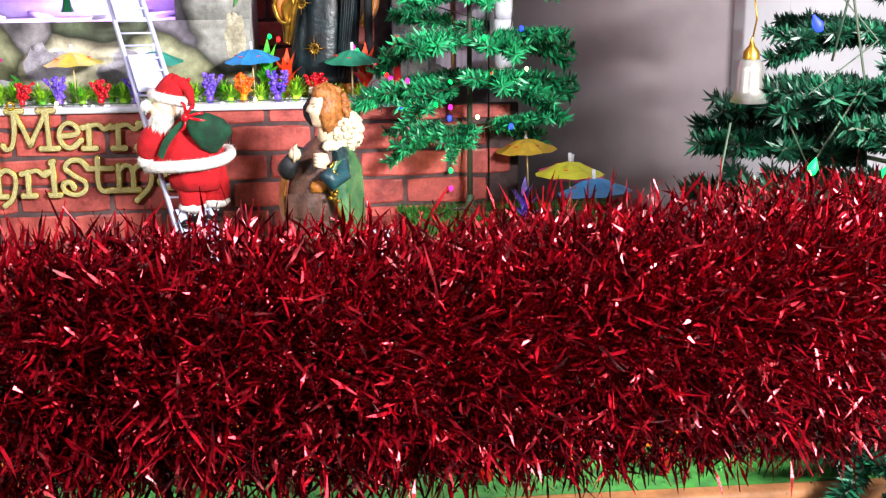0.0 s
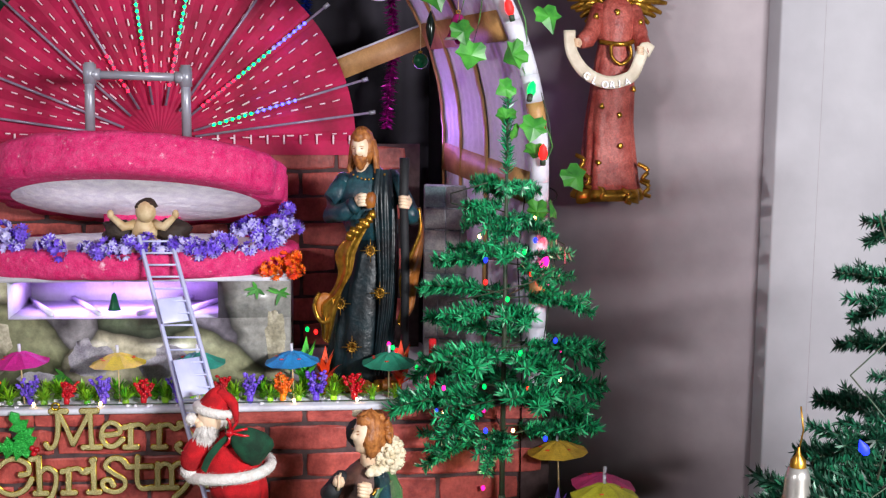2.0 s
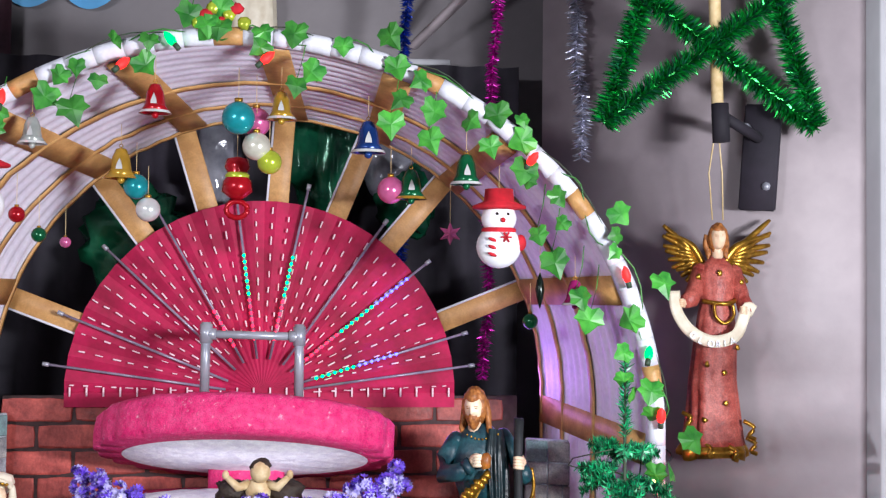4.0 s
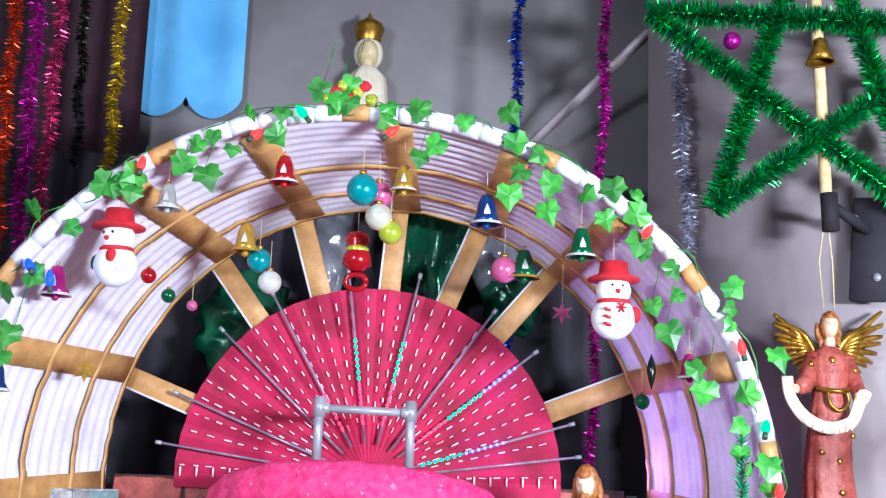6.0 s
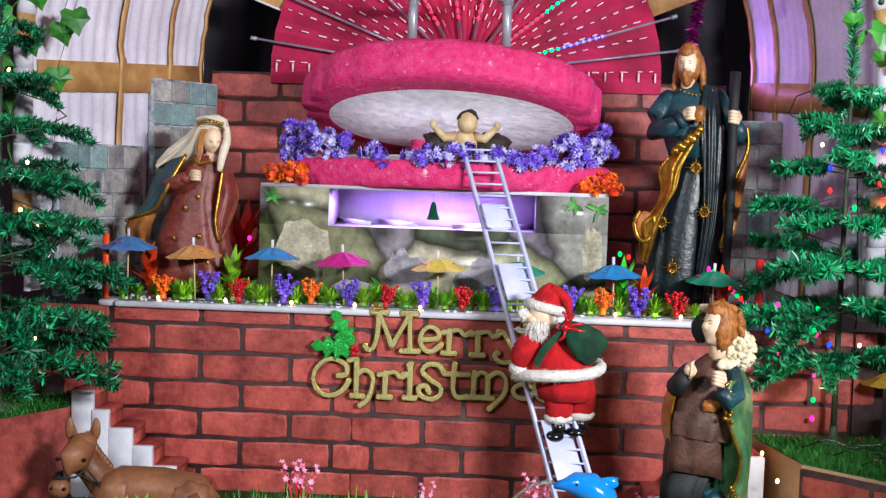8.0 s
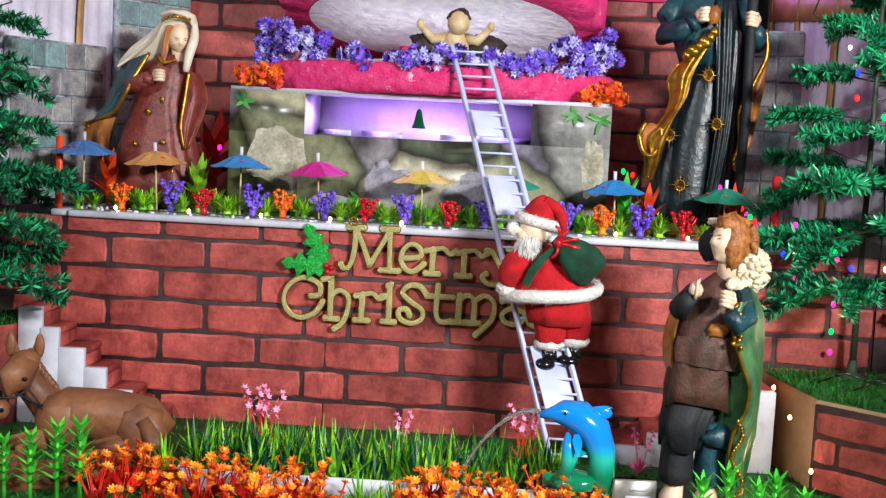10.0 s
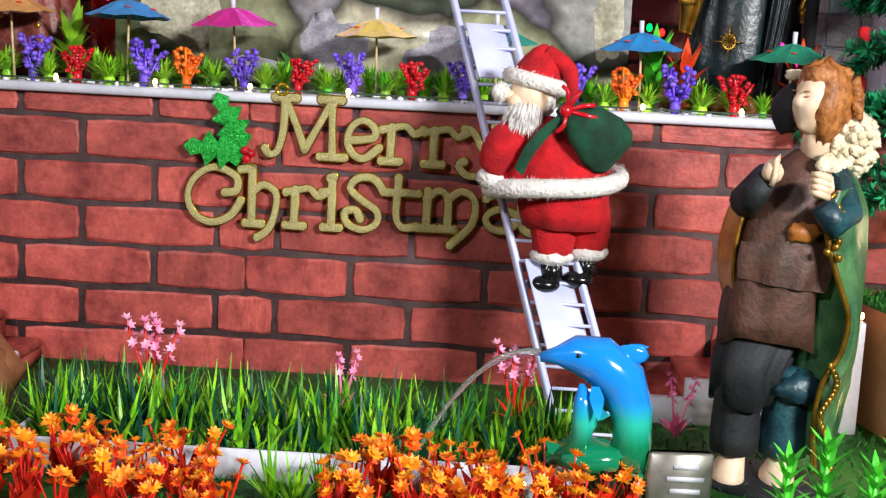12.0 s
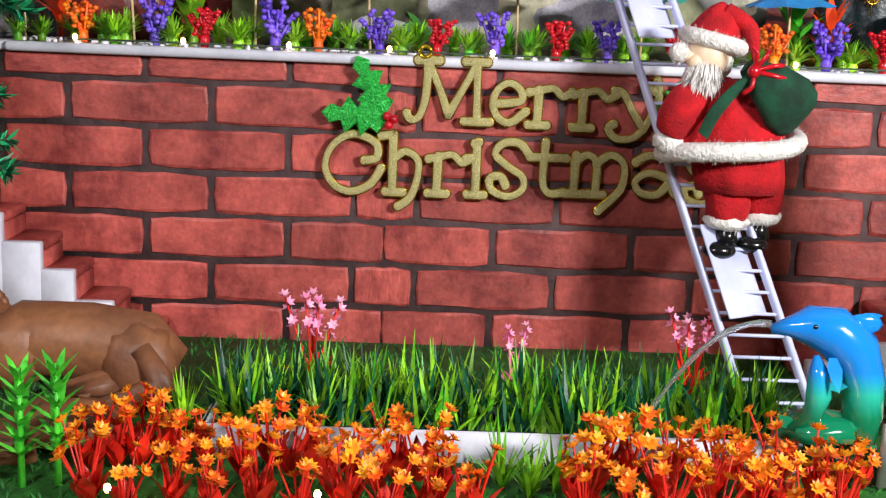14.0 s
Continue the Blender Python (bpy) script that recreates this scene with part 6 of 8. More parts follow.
solo("shepherd_statue", m, "painted resin shepherd statue, green cloak, lamb on shoulder", "statue", "nativity statues", at=pose(0.524, -0.265, GZ) @ Matrix.Diagonal((0.90, 0.95, 1.0, 1)))

# angel with gilt wings and a scroll
m = Mesh(ROSE, SKIN, HAIR, GOLD, VEIL)
robe(m, [(-0.006, 0, 0.010, 0.064, 0.044, 1.4), (-0.006, 0, 0.035, 0.058, 0.040, 1.3), (-0.007, 0, 0.08, 0.050, 0.037, 1.1), (-0.008, 0, 0.14, 0.046, 0.034, 0.8), (-0.003, 0, 0.20, 0.042, 0.032, 0.6), (-0.001, 0, 0.25, 0.037, 0.029, 0.4), (-0.001, 0, 0.277, 0.032, 0.026, 0.3), (0, 0, 0.30, 0.035, 0.028, 0.3), (0, 0, 0.332, 0.037, 0.028, 0.2), (0, 0, 0.350, 0.029, 0.022, 0.1), (0, 0, 0.366, 0.012, 0.012, 0)], 0, 9, 0.14, 0.3, 1.2)
robe(m, [(-0.005, 0, 0.0, 0.066, 0.046, 1.5), (-0.006, 0, 0.012, 0.067, 0.047, 1.5), (-0.006, 0, 0.022, 0.062, 0.043, 1.4)], 3, 9, 0.14, 0.3, 1.2, hem=0.005)
for x, z, rr_ in ((-0.070, 0.070, 0.014), (-0.058, 0.038, 0.012), (0.052, 0.052, 0.016), (0.056, 0.024, 0.014), (-0.030, 0.016, 0.012), (0.020, 0.010, 0.012)):
    m.tube(path_points([(x - rr_ * 0.6, -0.034, z + rr_), (x + rr_ * 0.5, -0.044, z + rr_ * 0.3), (x - rr_ * 0.2, -0.044, z - rr_ * 0.6), (x + rr_ * 0.7, -0.040, z - rr_)], 4), 0.0042, 8, 3)
head(m, (0.000, -0.008, 0.399), 0.0215, 1, 2, -10, -4, False, False, curl=0.10, seed=4)
for sg in (-1, 1):
    m.tube(path_points([(sg * 0.018, 0.002, 0.405), (sg * 0.021, 0.002, 0.388), (sg * 0.017, -0.002, 0.372), (sg * 0.020, -0.008, 0.360)]), [0.006] * 12 + [0.004, 0.003, 0.002, 0.001], 8, 2)
limb(m, [(-0.034, 0, 0.338), (-0.047, -0.010, 0.302), (-0.060, -0.028, 0.288), (-0.076, -0.038, 0.282)], [0.0155, 0.0165, 0.0170, 0.0125], 0)
fist(m, (-0.082, -0.042, 0.280), 0.0085, 1)
limb(m, [(0.036, 0, 0.336), (0.044, -0.010, 0.298), (0.048, -0.030, 0.272), (0.042, -0.042, 0.266)], [0.0155, 0.0165, 0.0165, 0.012], 0)
fist(m, (0.038, -0.046, 0.268), 0.0085, 1)
for sg, up, reach in ((-1, 0.16, 0.082), (1, 0.10, 0.108)):
    for k in range(9):
        a = math.radians(-44 + 9.5 * k) + up
        root = Vector((sg * (0.018 + 0.0022 * k), 0.026, 0.345 + 0.0026 * k))
        l = reach * (0.50 + 0.062 * k)
        for lay, (ll, ww) in enumerate(((1.0, 0.0060), (0.62, 0.0070))):
            way = Vector((sg * math.cos(a), 0.08, math.sin(a)))
            pts = path_points([root, root + way * l * ll * 0.5 + Vector((0, -0.004 - 0.005 * lay, 0.004)), root + way * l * ll + Vector((0, -0.004 * lay, -0.002 + 0.003 * (k % 3)))], 4)
            m.tube(pts, [ww * (0.35 + 0.65 * math.sin(math.pi * min(1, 0.12 + 0.76 * i / (len(pts) - 1)))) for i in range(len(pts))], 7, 3)
    m.tube(path_points([(sg * 0.014, 0.022, 0.338), (sg * 0.040, 0.016, 0.380), (sg * (0.02 + reach * 0.55), 0.020, 0.398), (sg * (0.02 + reach * 0.9), 0.026, 0.404 + 0.02 * up)]), [0.010 - 0.0005 * i for i in range(16)], 8, 3)
arc = path_points([(-0.098, -0.046, 0.302), (-0.094, -0.052, 0.264), (-0.070, -0.058, 0.230), (-0.028, -0.062, 0.212), (0.016, -0.060, 0.222), (0.034, -0.054, 0.250), (0.044, -0.050, 0.272), (0.060, -0.044, 0.266)], 4)
nrm2 = [Vector((-(arc[min(i + 1, len(arc) - 1)] - arc[max(i - 1, 0)]).z, 0, (arc[min(i + 1, len(arc) - 1)] - arc[max(i - 1, 0)]).x)).normalized() for i in range(len(arc))]
sheet(m, [p + q * 0.011 for p, q in zip(arc, nrm2)], [p - q * 0.011 for p, q in zip(arc, nrm2)], 4, thick=0.003, n=4, wave=0.001)
for c in ((0.004, -0.036, 0.215), (-0.030, -0.036, 0.17), (0.006, -0.040, 0.10), (0.030, -0.034, 0.20), (-0.004, -0.032, 0.335), (-0.035, -0.038, 0.07), (0.004, -0.036, 0.155), (-0.042, -0.02, 0.328), (0.044, -0.02, 0.318)):
    m.ball(c, (0.0048, 0.0016, 0.0052), 3, 9, 5, wob=0.9)
m.tube(path_points([(-0.033, -0.016, 0.284), (-0.010, -0.032, 0.280), (0.014, -0.032, 0.280), (0.034, -0.014, 0.286)]), 0.0045, 8, 3)
m.tube(path_points([(-0.016, -0.034, 0.278), (-0.014, -0.038, 0.256), (0.004, -0.040, 0.244), (0.022, -0.036, 0.258), (0.020, -0.034, 0.278)]), 0.0035, 8, 3)
ob = solo("angel_figure", m, "resin angel with gilt wings and rose robe hung on the wall", "angel figure", at=pose(0.991, 0.195, 0.682) @ Matrix.Diagonal((0.94, 1, 1, 1)))


def lettering(text, size, thick, mats, bevel=0.0, offset=0.0):
    """Text as mesh data, standing upright, facing -y."""
    cu = bpy.data.curves.new("lettering", "FONT")
    cu.body, cu.size, cu.extrude, cu.bevel_depth, cu.offset, cu.resolution_u = text, size, thick, bevel, offset, 6
    ob = new("lettering_source", cu)
    bpy.context.view_layer.update()
    me = bpy.data.meshes.new_from_object(ob.evaluated_get(bpy.context.evaluated_depsgraph_get()))
    bpy.data.objects.remove(ob)
    me.transform(pose(0, 0, 0, 90, 0, 0))
    me.materials.clear()
    for q in mats:
        me.materials.append(q)
    return me


scroll = thing("scroll_lettering", "grey engraved word on the angel's scroll", "lettering", at=(0.994, 0.1285, 0.682))
for i, ch in enumerate("GLORIA"):
    x, z, tilt = ((-0.072, 0.222, 34), (-0.056, 0.211, 26), (-0.039, 0.205, 16), (-0.023, 0.203, 4), (-0.007, 0.204, -6), (0.005, 0.207, -16))[i]
    part("letter", lettering(ch, 0.016, 0.0004, [SILVER]), scroll, at=pose(x - 0.003, 0, z, 0, tilt, 0))
solo("hanging_cord", Mesh(STICK).tube([(0.985, 0.20, 1.115), (0.975, 0.19, 1.20), (0.985, 0.175, 1.30)], 0.0014, 5).tube([(1.005, 0.20, 1.115), (1.0, 0.19, 1.20), (0.985, 0.175, 1.30)], 0.0014, 5), "pale twine that the angel hangs from", "cord")

# infant figure on the shell bed
CREAM = material("cream_plaster", srgb("d8c49c"), srgb("b89c70"), 60, 0.5)
DKBROWN = material("dark_straw_paint", srgb("3a2c20"), srgb("241a14"), 60, 0.7, bump=0.6)
m = Mesh(CREAM, DKBROWN, HAIR)
m.ball((0, 0, 0.030), (0.022, 0.020, 0.028), 0, 14, 9)
m.ball((0.004, -0.012, 0.066), (0.0175, 0.017, 0.019), 0, 14, 10)
m.ball((0.004, -0.006, 0.074), (0.018, 0.018, 0.015), 1, 14, 8, wob=0.3)
for sg in (-1, 1):
    m.tube([(sg * 0.016, 0, 0.044), (sg * 0.034, -0.010, 0.040), (sg * 0.052, -0.014, 0.058)], [0.009, 0.008, 0.005], 10, 0)
    m.ball((sg * 0.054, -0.015, 0.062), (0.006, 0.005, 0.008), 0, 8, 6)
    m.tube([(sg * 0.010, -0.006, 0.018), (sg * 0.020, -0.030, 0.012), (sg * 0.010, -0.046, 0.006)], [0.012, 0.010, 0.006], 10, 0)
    m.ball((sg * 0.045, 0.008, 0.026), (0.030, 0.018, 0.022), 1, 12, 8, wob=0.6)
m.ball((0, 0.006, 0.010), (0.060, 0.034, 0.016), 1, 18, 8, wob=0.5)
for sg in (-1, 1):
    for k in range(5):
        m.ball((sg * (0.024 + 0.008 * k), 0.014, 0.030 + 0.007 * k - 0.0012 * k * k), (0.013, 0.008, 0.012), 1, 10, 7, wob=0.7)
solo("infant_figure", m, "small plaster infant figure with raised arms on dark straw", "statue", "nativity statues", at=pose(0.166, 0.125, 0.604))

# crowned figure on the shelf behind the arch
m = Mesh(VEIL, GOLD, CREAM)
m.loft([(0, 0, 0, 0.055, 0.04, 0.05), (0, 0, 0.12, 0.05, 0.038, 0.05), (0, 0, 0.20, 0.04, 0.03), (0, 0, 0.225, 0.018, 0.018)], 30, 0, 8, 0.05)
m.ball((0, -0.006, 0.252), (0.024, 0.025, 0.032), 2, 14, 10)
m.ball((0, 0.008, 0.258), (0.033, 0.028, 0.040), 0, 14, 10)
m.lathe([(0.026, 0.282), (0.034, 0.310), (0.030, 0.322), (0.006, 0.338), (0.002, 0.348)], n=14, mi=1)
solo("crowned_statue", m, "small crowned statue on a shelf behind the arch", "statue", at=pose(0.10, 0.80, 1.50) @ Matrix.Scale(1.1, 4))
shelf = thing("wall_shelf", "grey wall shelf with a white pipe above the arch", "shelf")
part("board", Mesh(PALEPAINT).box((0.15, 0.80, 1.493), (0.8, 0.14, 0.014), bevel=0.002), shelf)
part("pipe", Mesh(WHITECARD).tube([(-0.16, 0.76, 1.515), (0.30, 0.76, 1.511)], 0.010, 8), shelf)
m = Mesh(material("light_blue_cloth", srgb("6fb4e6"), srgb("5a9fd4"), 8, 0.8, bump=0.2))
vs, fs = [], []
for i in range(33):
    u = i / 32
    x = -0.47 + 0.27 * u
    low = 1.665 - 0.050 * abs(math.sin(u * 2 * math.pi)) ** 0.6
    for z in (1.95, 1.85, 1.75, low):
        vs.append((x, 0.84 + 0.008 * math.sin(u * 12), z))
for i in range(32):
    fs += [(i * 4 + j, i * 4 + 4 + j, i * 4 + 5 + j, i * 4 + 1 + j) for j in range(3)]
m.add(vs, fs)
cl = thing("scalloped_valance", "light blue cloth valance with scalloped hem", "valance")
part("cloth", m, cl)
part("rod", Mesh(SILVER).tube([(-0.49, 0.84, 1.955), (-0.18, 0.84, 1.955)], 0.008, 8).tube([(-0.33, 0.84, 1.955), (-0.33, 0.875, 1.955)], 0.006, 6), cl)
solo("cornice", Mesh(WALLPAINT).box((0.60, 0.66, 1.655), (0.42, 0.03, 0.014), rot=pose(0, 0, 0, 0, -37, -35), bevel=0.004), "pale sloping stair trim on the wall", "trim", kind="structure")

# green foil and shiny wrap behind the spokes
FOIL = material("green_foil_wrap", srgb("1f6a48"), srgb("0f4030"), 18, 0.18, 0.3, bump=1.0, bump_scale=30)
SHINY = material("clear_plastic_wrap", srgb("9a9aa4"), srgb("5a5a66"), 18, 0.12, 0.2, bump=1.0, bump_scale=25)
for x, z, rx, rz, mt, lb in ((0.27, 1.27, 0.075, 0.14, FOIL, "crumpled green foil parcel behind the spokes"), (-0.12, 1.08, 0.11, 0.10, FOIL, "crumpled green foil parcel behind the spokes"),
                             (0.045, 1.28, 0.06, 0.12, SHINY, "shiny clear plastic wrapping behind the spokes"), (0.44, 1.17, 0.06, 0.08, FOIL, "crumpled green foil parcel behind the spokes"), (0.40, 1.25, 0.05, 0.07, SHINY, "shiny clear plastic wrapping behind the spokes")):
    t = Mesh(mt).ball((x, 0.60, z), (rx, 0.045, rz), 0, 26, 16, wob=0.5)
    solo("foil_parcel", t, lb, "parcel", "parcels behind the spokes")

# ---------------------------------------------------------------- ladder and climbing doll
lad = thing("toy_ladder", "lilac-white plastic toy ladder leaning from grass to shell bed", "ladder")
A, B = Vector((0.188, 0.078, 0.634)), Vector((0.372, -0.205, 0.058))
across = Vector((1, 0.0, 0.0))
wdt = [0.0255, 0.031]
for sg in (-1, 1):
    a, b = A + across * sg * wdt[0], B + across * sg * wdt[1]
    part("rail", Mesh(PLASTICWHITE).box((a + b) / 2, ((a - b).length, 0.008, 0.006), rot=(a - b).to_track_quat("X", "Y").to_matrix().to_4x4(), bevel=0.0012), lad)
rung = Mesh(PLASTICWHITE).tube([(-0.0285, 0, 0), (0.0285, 0, 0)], 0.0018, 6).data("rung")
for i in range(31):
    s = (i + 0.5) / 31
    part("rung", rung, lad, at=tuple(A.lerp(B, s)))
nrm = (B - A).cross(across).normalized()
for s0, s1 in ((0.17, 0.235), (0.33, 0.425), (0.72, 0.86)):
    c = A.lerp(B, (s0 + s1) / 2) + nrm * 0.002
    part("back_plate", Mesh(PLASTICWHITE).box(c, ((A - B).length * (s1 - s0), 0.050, 0.003), rot=(A - B).to_track_quat("X", "Z").to_matrix().to_4x4(), bevel=0.001), lad, "flat plastic plate")

FELT = material("red_felt", srgb("c8101c"), srgb("a00814"), 60, 0.95, bump=0.5, bump_scale=400, fine=0.15)
FUR = material("white_fur", srgb("f0ece8"), srgb("d8d2cc"), 120, 1.0, bump=1.0, bump_scale=300)
VELVET = material("green_velvet", srgb("0f4a30"), srgb("082c1c"), 50, 0.9, fine=0.2)
BOOT = material("black_shiny_boot", srgb("141416"), srgb("0a0a0c"), 40, 0.2)
m = Mesh(FELT, FUR, SKIN, VELVET, BOOT, REDGLOSS)
fr = random.Random(8)


def furry(m, c, r, n=260, l=0.0075):
    """A fur ball or roll: a soft core with fine hairs."""
    m.ball(c, r, 1, 18, 10, wob=0.12)
    for _ in range(n):
        d = Vector((fr.gauss(0, 1), fr.gauss(0, 1), fr.gauss(0, 1))).normalized()
        p = Vector(c) + Vector((d.x * r[0], d.y * r[1], d.z * r[2])) * 0.95
        m.blade(p, d + Vector((fr.uniform(-0.5, 0.5), fr.uniform(-0.5, 0.5), -0.2)), l * fr.uniform(0.5, 1), 0.0012, seg=1, mi=1)


def hairs(m, path, r, n, l=0.006):
    for _ in range(n):
        k = fr.randrange(len(path) - 1)
        d = Vector((fr.gauss(0, 1), fr.gauss(0, 1), fr.gauss(0, 1))).normalized()
        m.blade(Vector(path[k]).lerp(Vector(path[k + 1]), fr.random()) + d * r * 0.9, d, l * fr.uniform(0.5, 1), 0.0012, seg=1, mi=1)


for x, z, y in ((0.004, 0.040, -0.006), (0.038, 0.044, 0.008)):
    m.loft([(x, y, z - 0.004, 0.0185, 0.018, 0.03), (x + 0.001, y, z + 0.014, 0.021, 0.020, 0.05), (x - 0.002, y * 0.6, z + 0.034, 0.023, 0.022, 0.04), (x - 0.008, 0, z + 0.058, 0.024, 0.026)], 24, 0, 5, 0.04)
    furry(m, (x, y, z - 0.002), (0.0215, 0.0205, 0.0095), 300, 0.006)
    m.tube([(x, y, z - 0.008), (x + 0.001, y, z - 0.026)], [0.0105, 0.0115], 12, 4)
    m.ball((x - 0.007, y - 0.008, z - 0.029), (0.0165, 0.012, 0.0085), 4, 16, 9)
m.loft([(0.014, 0, 0.066, 0.040, 0.032, 0.03), (0.012, 0, 0.085, 0.043, 0.036, 0.03), (0.008, 0, 0.108, 0.042, 0.036)], 30, 0, 6, 0.03)
m.loft([(0.003, 0, 0.106, 0.058, 0.046, 0.04), (0.000, 0, 0.122, 0.052, 0.042, 0.05), (-0.008, 0, 0.142, 0.043, 0.036, 0.04), (-0.016, 0, 0.160, 0.033, 0.029, 0.03), (-0.021, 0, 0.172, 0.018, 0.018)], 44, 0, 7, 0.05)
hem = [(0.003 + 0.062 * math.cos(6.283 * q / 26), 0.050 * math.sin(6.283 * q / 26), 0.108 + 0.009 * math.cos(6.283 * q / 26) + 0.003 * math.sin(12.566 * q / 26)) for q in range(27)]
m.tube(hem, 0.0090, 10, 1, cap=False)
hairs(m, hem, 0.0090, 2600, 0.0055)
m.tube(path_points([(-0.034, -0.014, 0.156), (-0.050, -0.022, 0.140), (-0.055, -0.016, 0.122)]), [0.016, 0.0175, 0.019, 0.020, 0.020, 0.0195, 0.019, 0.0185, 0.018, 0.017, 0.016], 14, 0)
furry(m, (-0.056, -0.014, 0.112), (0.0175, 0.0165, 0.0125), 320, 0.006)
m.tube(path_points([(0.018, 0.010, 0.152), (0.034, 0.020, 0.134), (0.036, 0.026, 0.118)]), 0.0165, 12, 0)
furry(m, (0.036, 0.028, 0.108), (0.015, 0.015, 0.012), 140, 0.006)
m.ball((-0.026, -0.006, 0.190), (0.0205, 0.021, 0.024), 2, 20, 14)
m.ball((-0.046, -0.016, 0.190), (0.0055, 0.0055, 0.0055), 2, 10, 7)
m.ball((-0.040, -0.020, 0.185), (0.008, 0.006, 0.007), 2, 10, 7)
for k in range(420):
    a = fr.uniform(-2.6, 0.4)
    p = Vector((-0.030 + 0.016 * math.cos(a), -0.010 + 0.018 * math.sin(a), fr.uniform(0.168, 0.186)))
    m.blade(p, (math.cos(a) * 0.5 - 0.25, math.sin(a) * 0.7, -1), fr.uniform(0.012, 0.022), 0.0018, seg=2, mi=1)
m.ball((-0.032, -0.010, 0.172), (0.017, 0.017, 0.018), 1, 14, 9, wob=0.3)
furry(m, (-0.012, 0.000, 0.188), (0.011, 0.019, 0.018), 160, 0.008)
brim = [(-0.020 + 0.0265 * math.cos(6.283 * q / 20), 0.0255 * math.sin(6.283 * q / 20), 0.204 - 0.006 * math.cos(6.283 * q / 20)) for q in range(21)]
m.tube(brim, 0.0075, 10, 1, cap=False)
hairs(m, brim, 0.0075, 1000, 0.005)
m.loft([(-0.020, 0, 0.205, 0.0275, 0.0265), (-0.019, 0, 0.216, 0.0235, 0.0225, 0.03), (-0.017, 0, 0.228, 0.0155, 0.0150, 0.05), (-0.016, 0, 0.236, 0.0085, 0.008, 0.05), (-0.015, 0, 0.240, 0.002, 0.002)], 26, 0, 5, 0.04)
m.tube(path_points([(-0.012, -0.004, 0.232), (0.006, -0.012, 0.220), (0.013, -0.018, 0.203), (0.014, -0.020, 0.188)]), [0.008] * 8 + [0.007, 0.006, 0.005, 0.005, 0.004, 0.004, 0.003, 0.003], 10, 0)
furry(m, (-0.054, -0.014, 0.193), (0.0095, 0.0095, 0.0095), 200, 0.005)
sack = [(0.002, -0.036, 0.184, 0.007, 0.006), (0.010, -0.038, 0.178, 0.013, 0.011), (0.026, -0.038, 0.166, 0.022, 0.016), (0.042, -0.034, 0.153, 0.028, 0.019), (0.054, -0.030, 0.143, 0.026, 0.015), (0.060, -0.028, 0.138, 0.019, 0.006)]
sv, sn = [], 22
up2 = Vector((0.62, 0, 0.78)).normalized()
for k, (x, y, z, ra, rb) in enumerate(sack):
    for i in range(sn):
        q = 6.283 * i / sn
        g = 1 + 0.06 * math.sin(5 * q + k) * (1 if k < 3 else 0.4)
        sv.append(Vector((x, y, z)) + up2 * ra * g * math.cos(q) + Vector((0, 1, 0)) * rb * g * math.sin(q))
m.add(sv, [(k * sn + i, k * sn + (i + 1) % sn, k * sn + sn + (i + 1) % sn, k * sn + sn + i) for k in range(len(sack) - 1) for i in range(sn)] + [tuple(range(sn)), tuple(range(len(sv) - sn, len(sv)))], 3)
cloth(m, [(0.000, -0.046, 0.176), (-0.016, -0.046, 0.162), (-0.030, -0.046, 0.144), (-0.038, -0.044, 0.124)], [(0.004, -0.044, 0.168), (-0.010, -0.046, 0.153), (-0.022, -0.048, 0.136), (-0.030, -0.047, 0.118)], 3, 0.002, 1, 0.0005, 0.002, n=4)
for d in ((0.026, 0.006), (-0.004, 0.022), (0.030, -0.006), (-0.008, -0.020), (0.012, 0.018)):
    m.tube(path_points([(0.006, -0.047, 0.180), (0.006 + d[0] * 0.5 + 0.003, -0.052, 0.181 + d[1] * 0.7), (0.006 + d[0], -0.048, 0.180 + d[1])], 3), 0.0022, 6, 5)
m.ball((0.006, -0.050, 0.180), (0.006, 0.005, 0.006), 5, 10, 7)
solo("climbing_doll", m, "plush red-suited doll with white fur and green sack climbing ladder", "doll", at=pose(0.322, -0.130, 0.186))

# ---------------------------------------------------------------- gilt sign
sign = thing("merry_christmas_sign", "gold glitter Merry Christmas sign with green holly on the bricks", "sign")
SY = -0.009


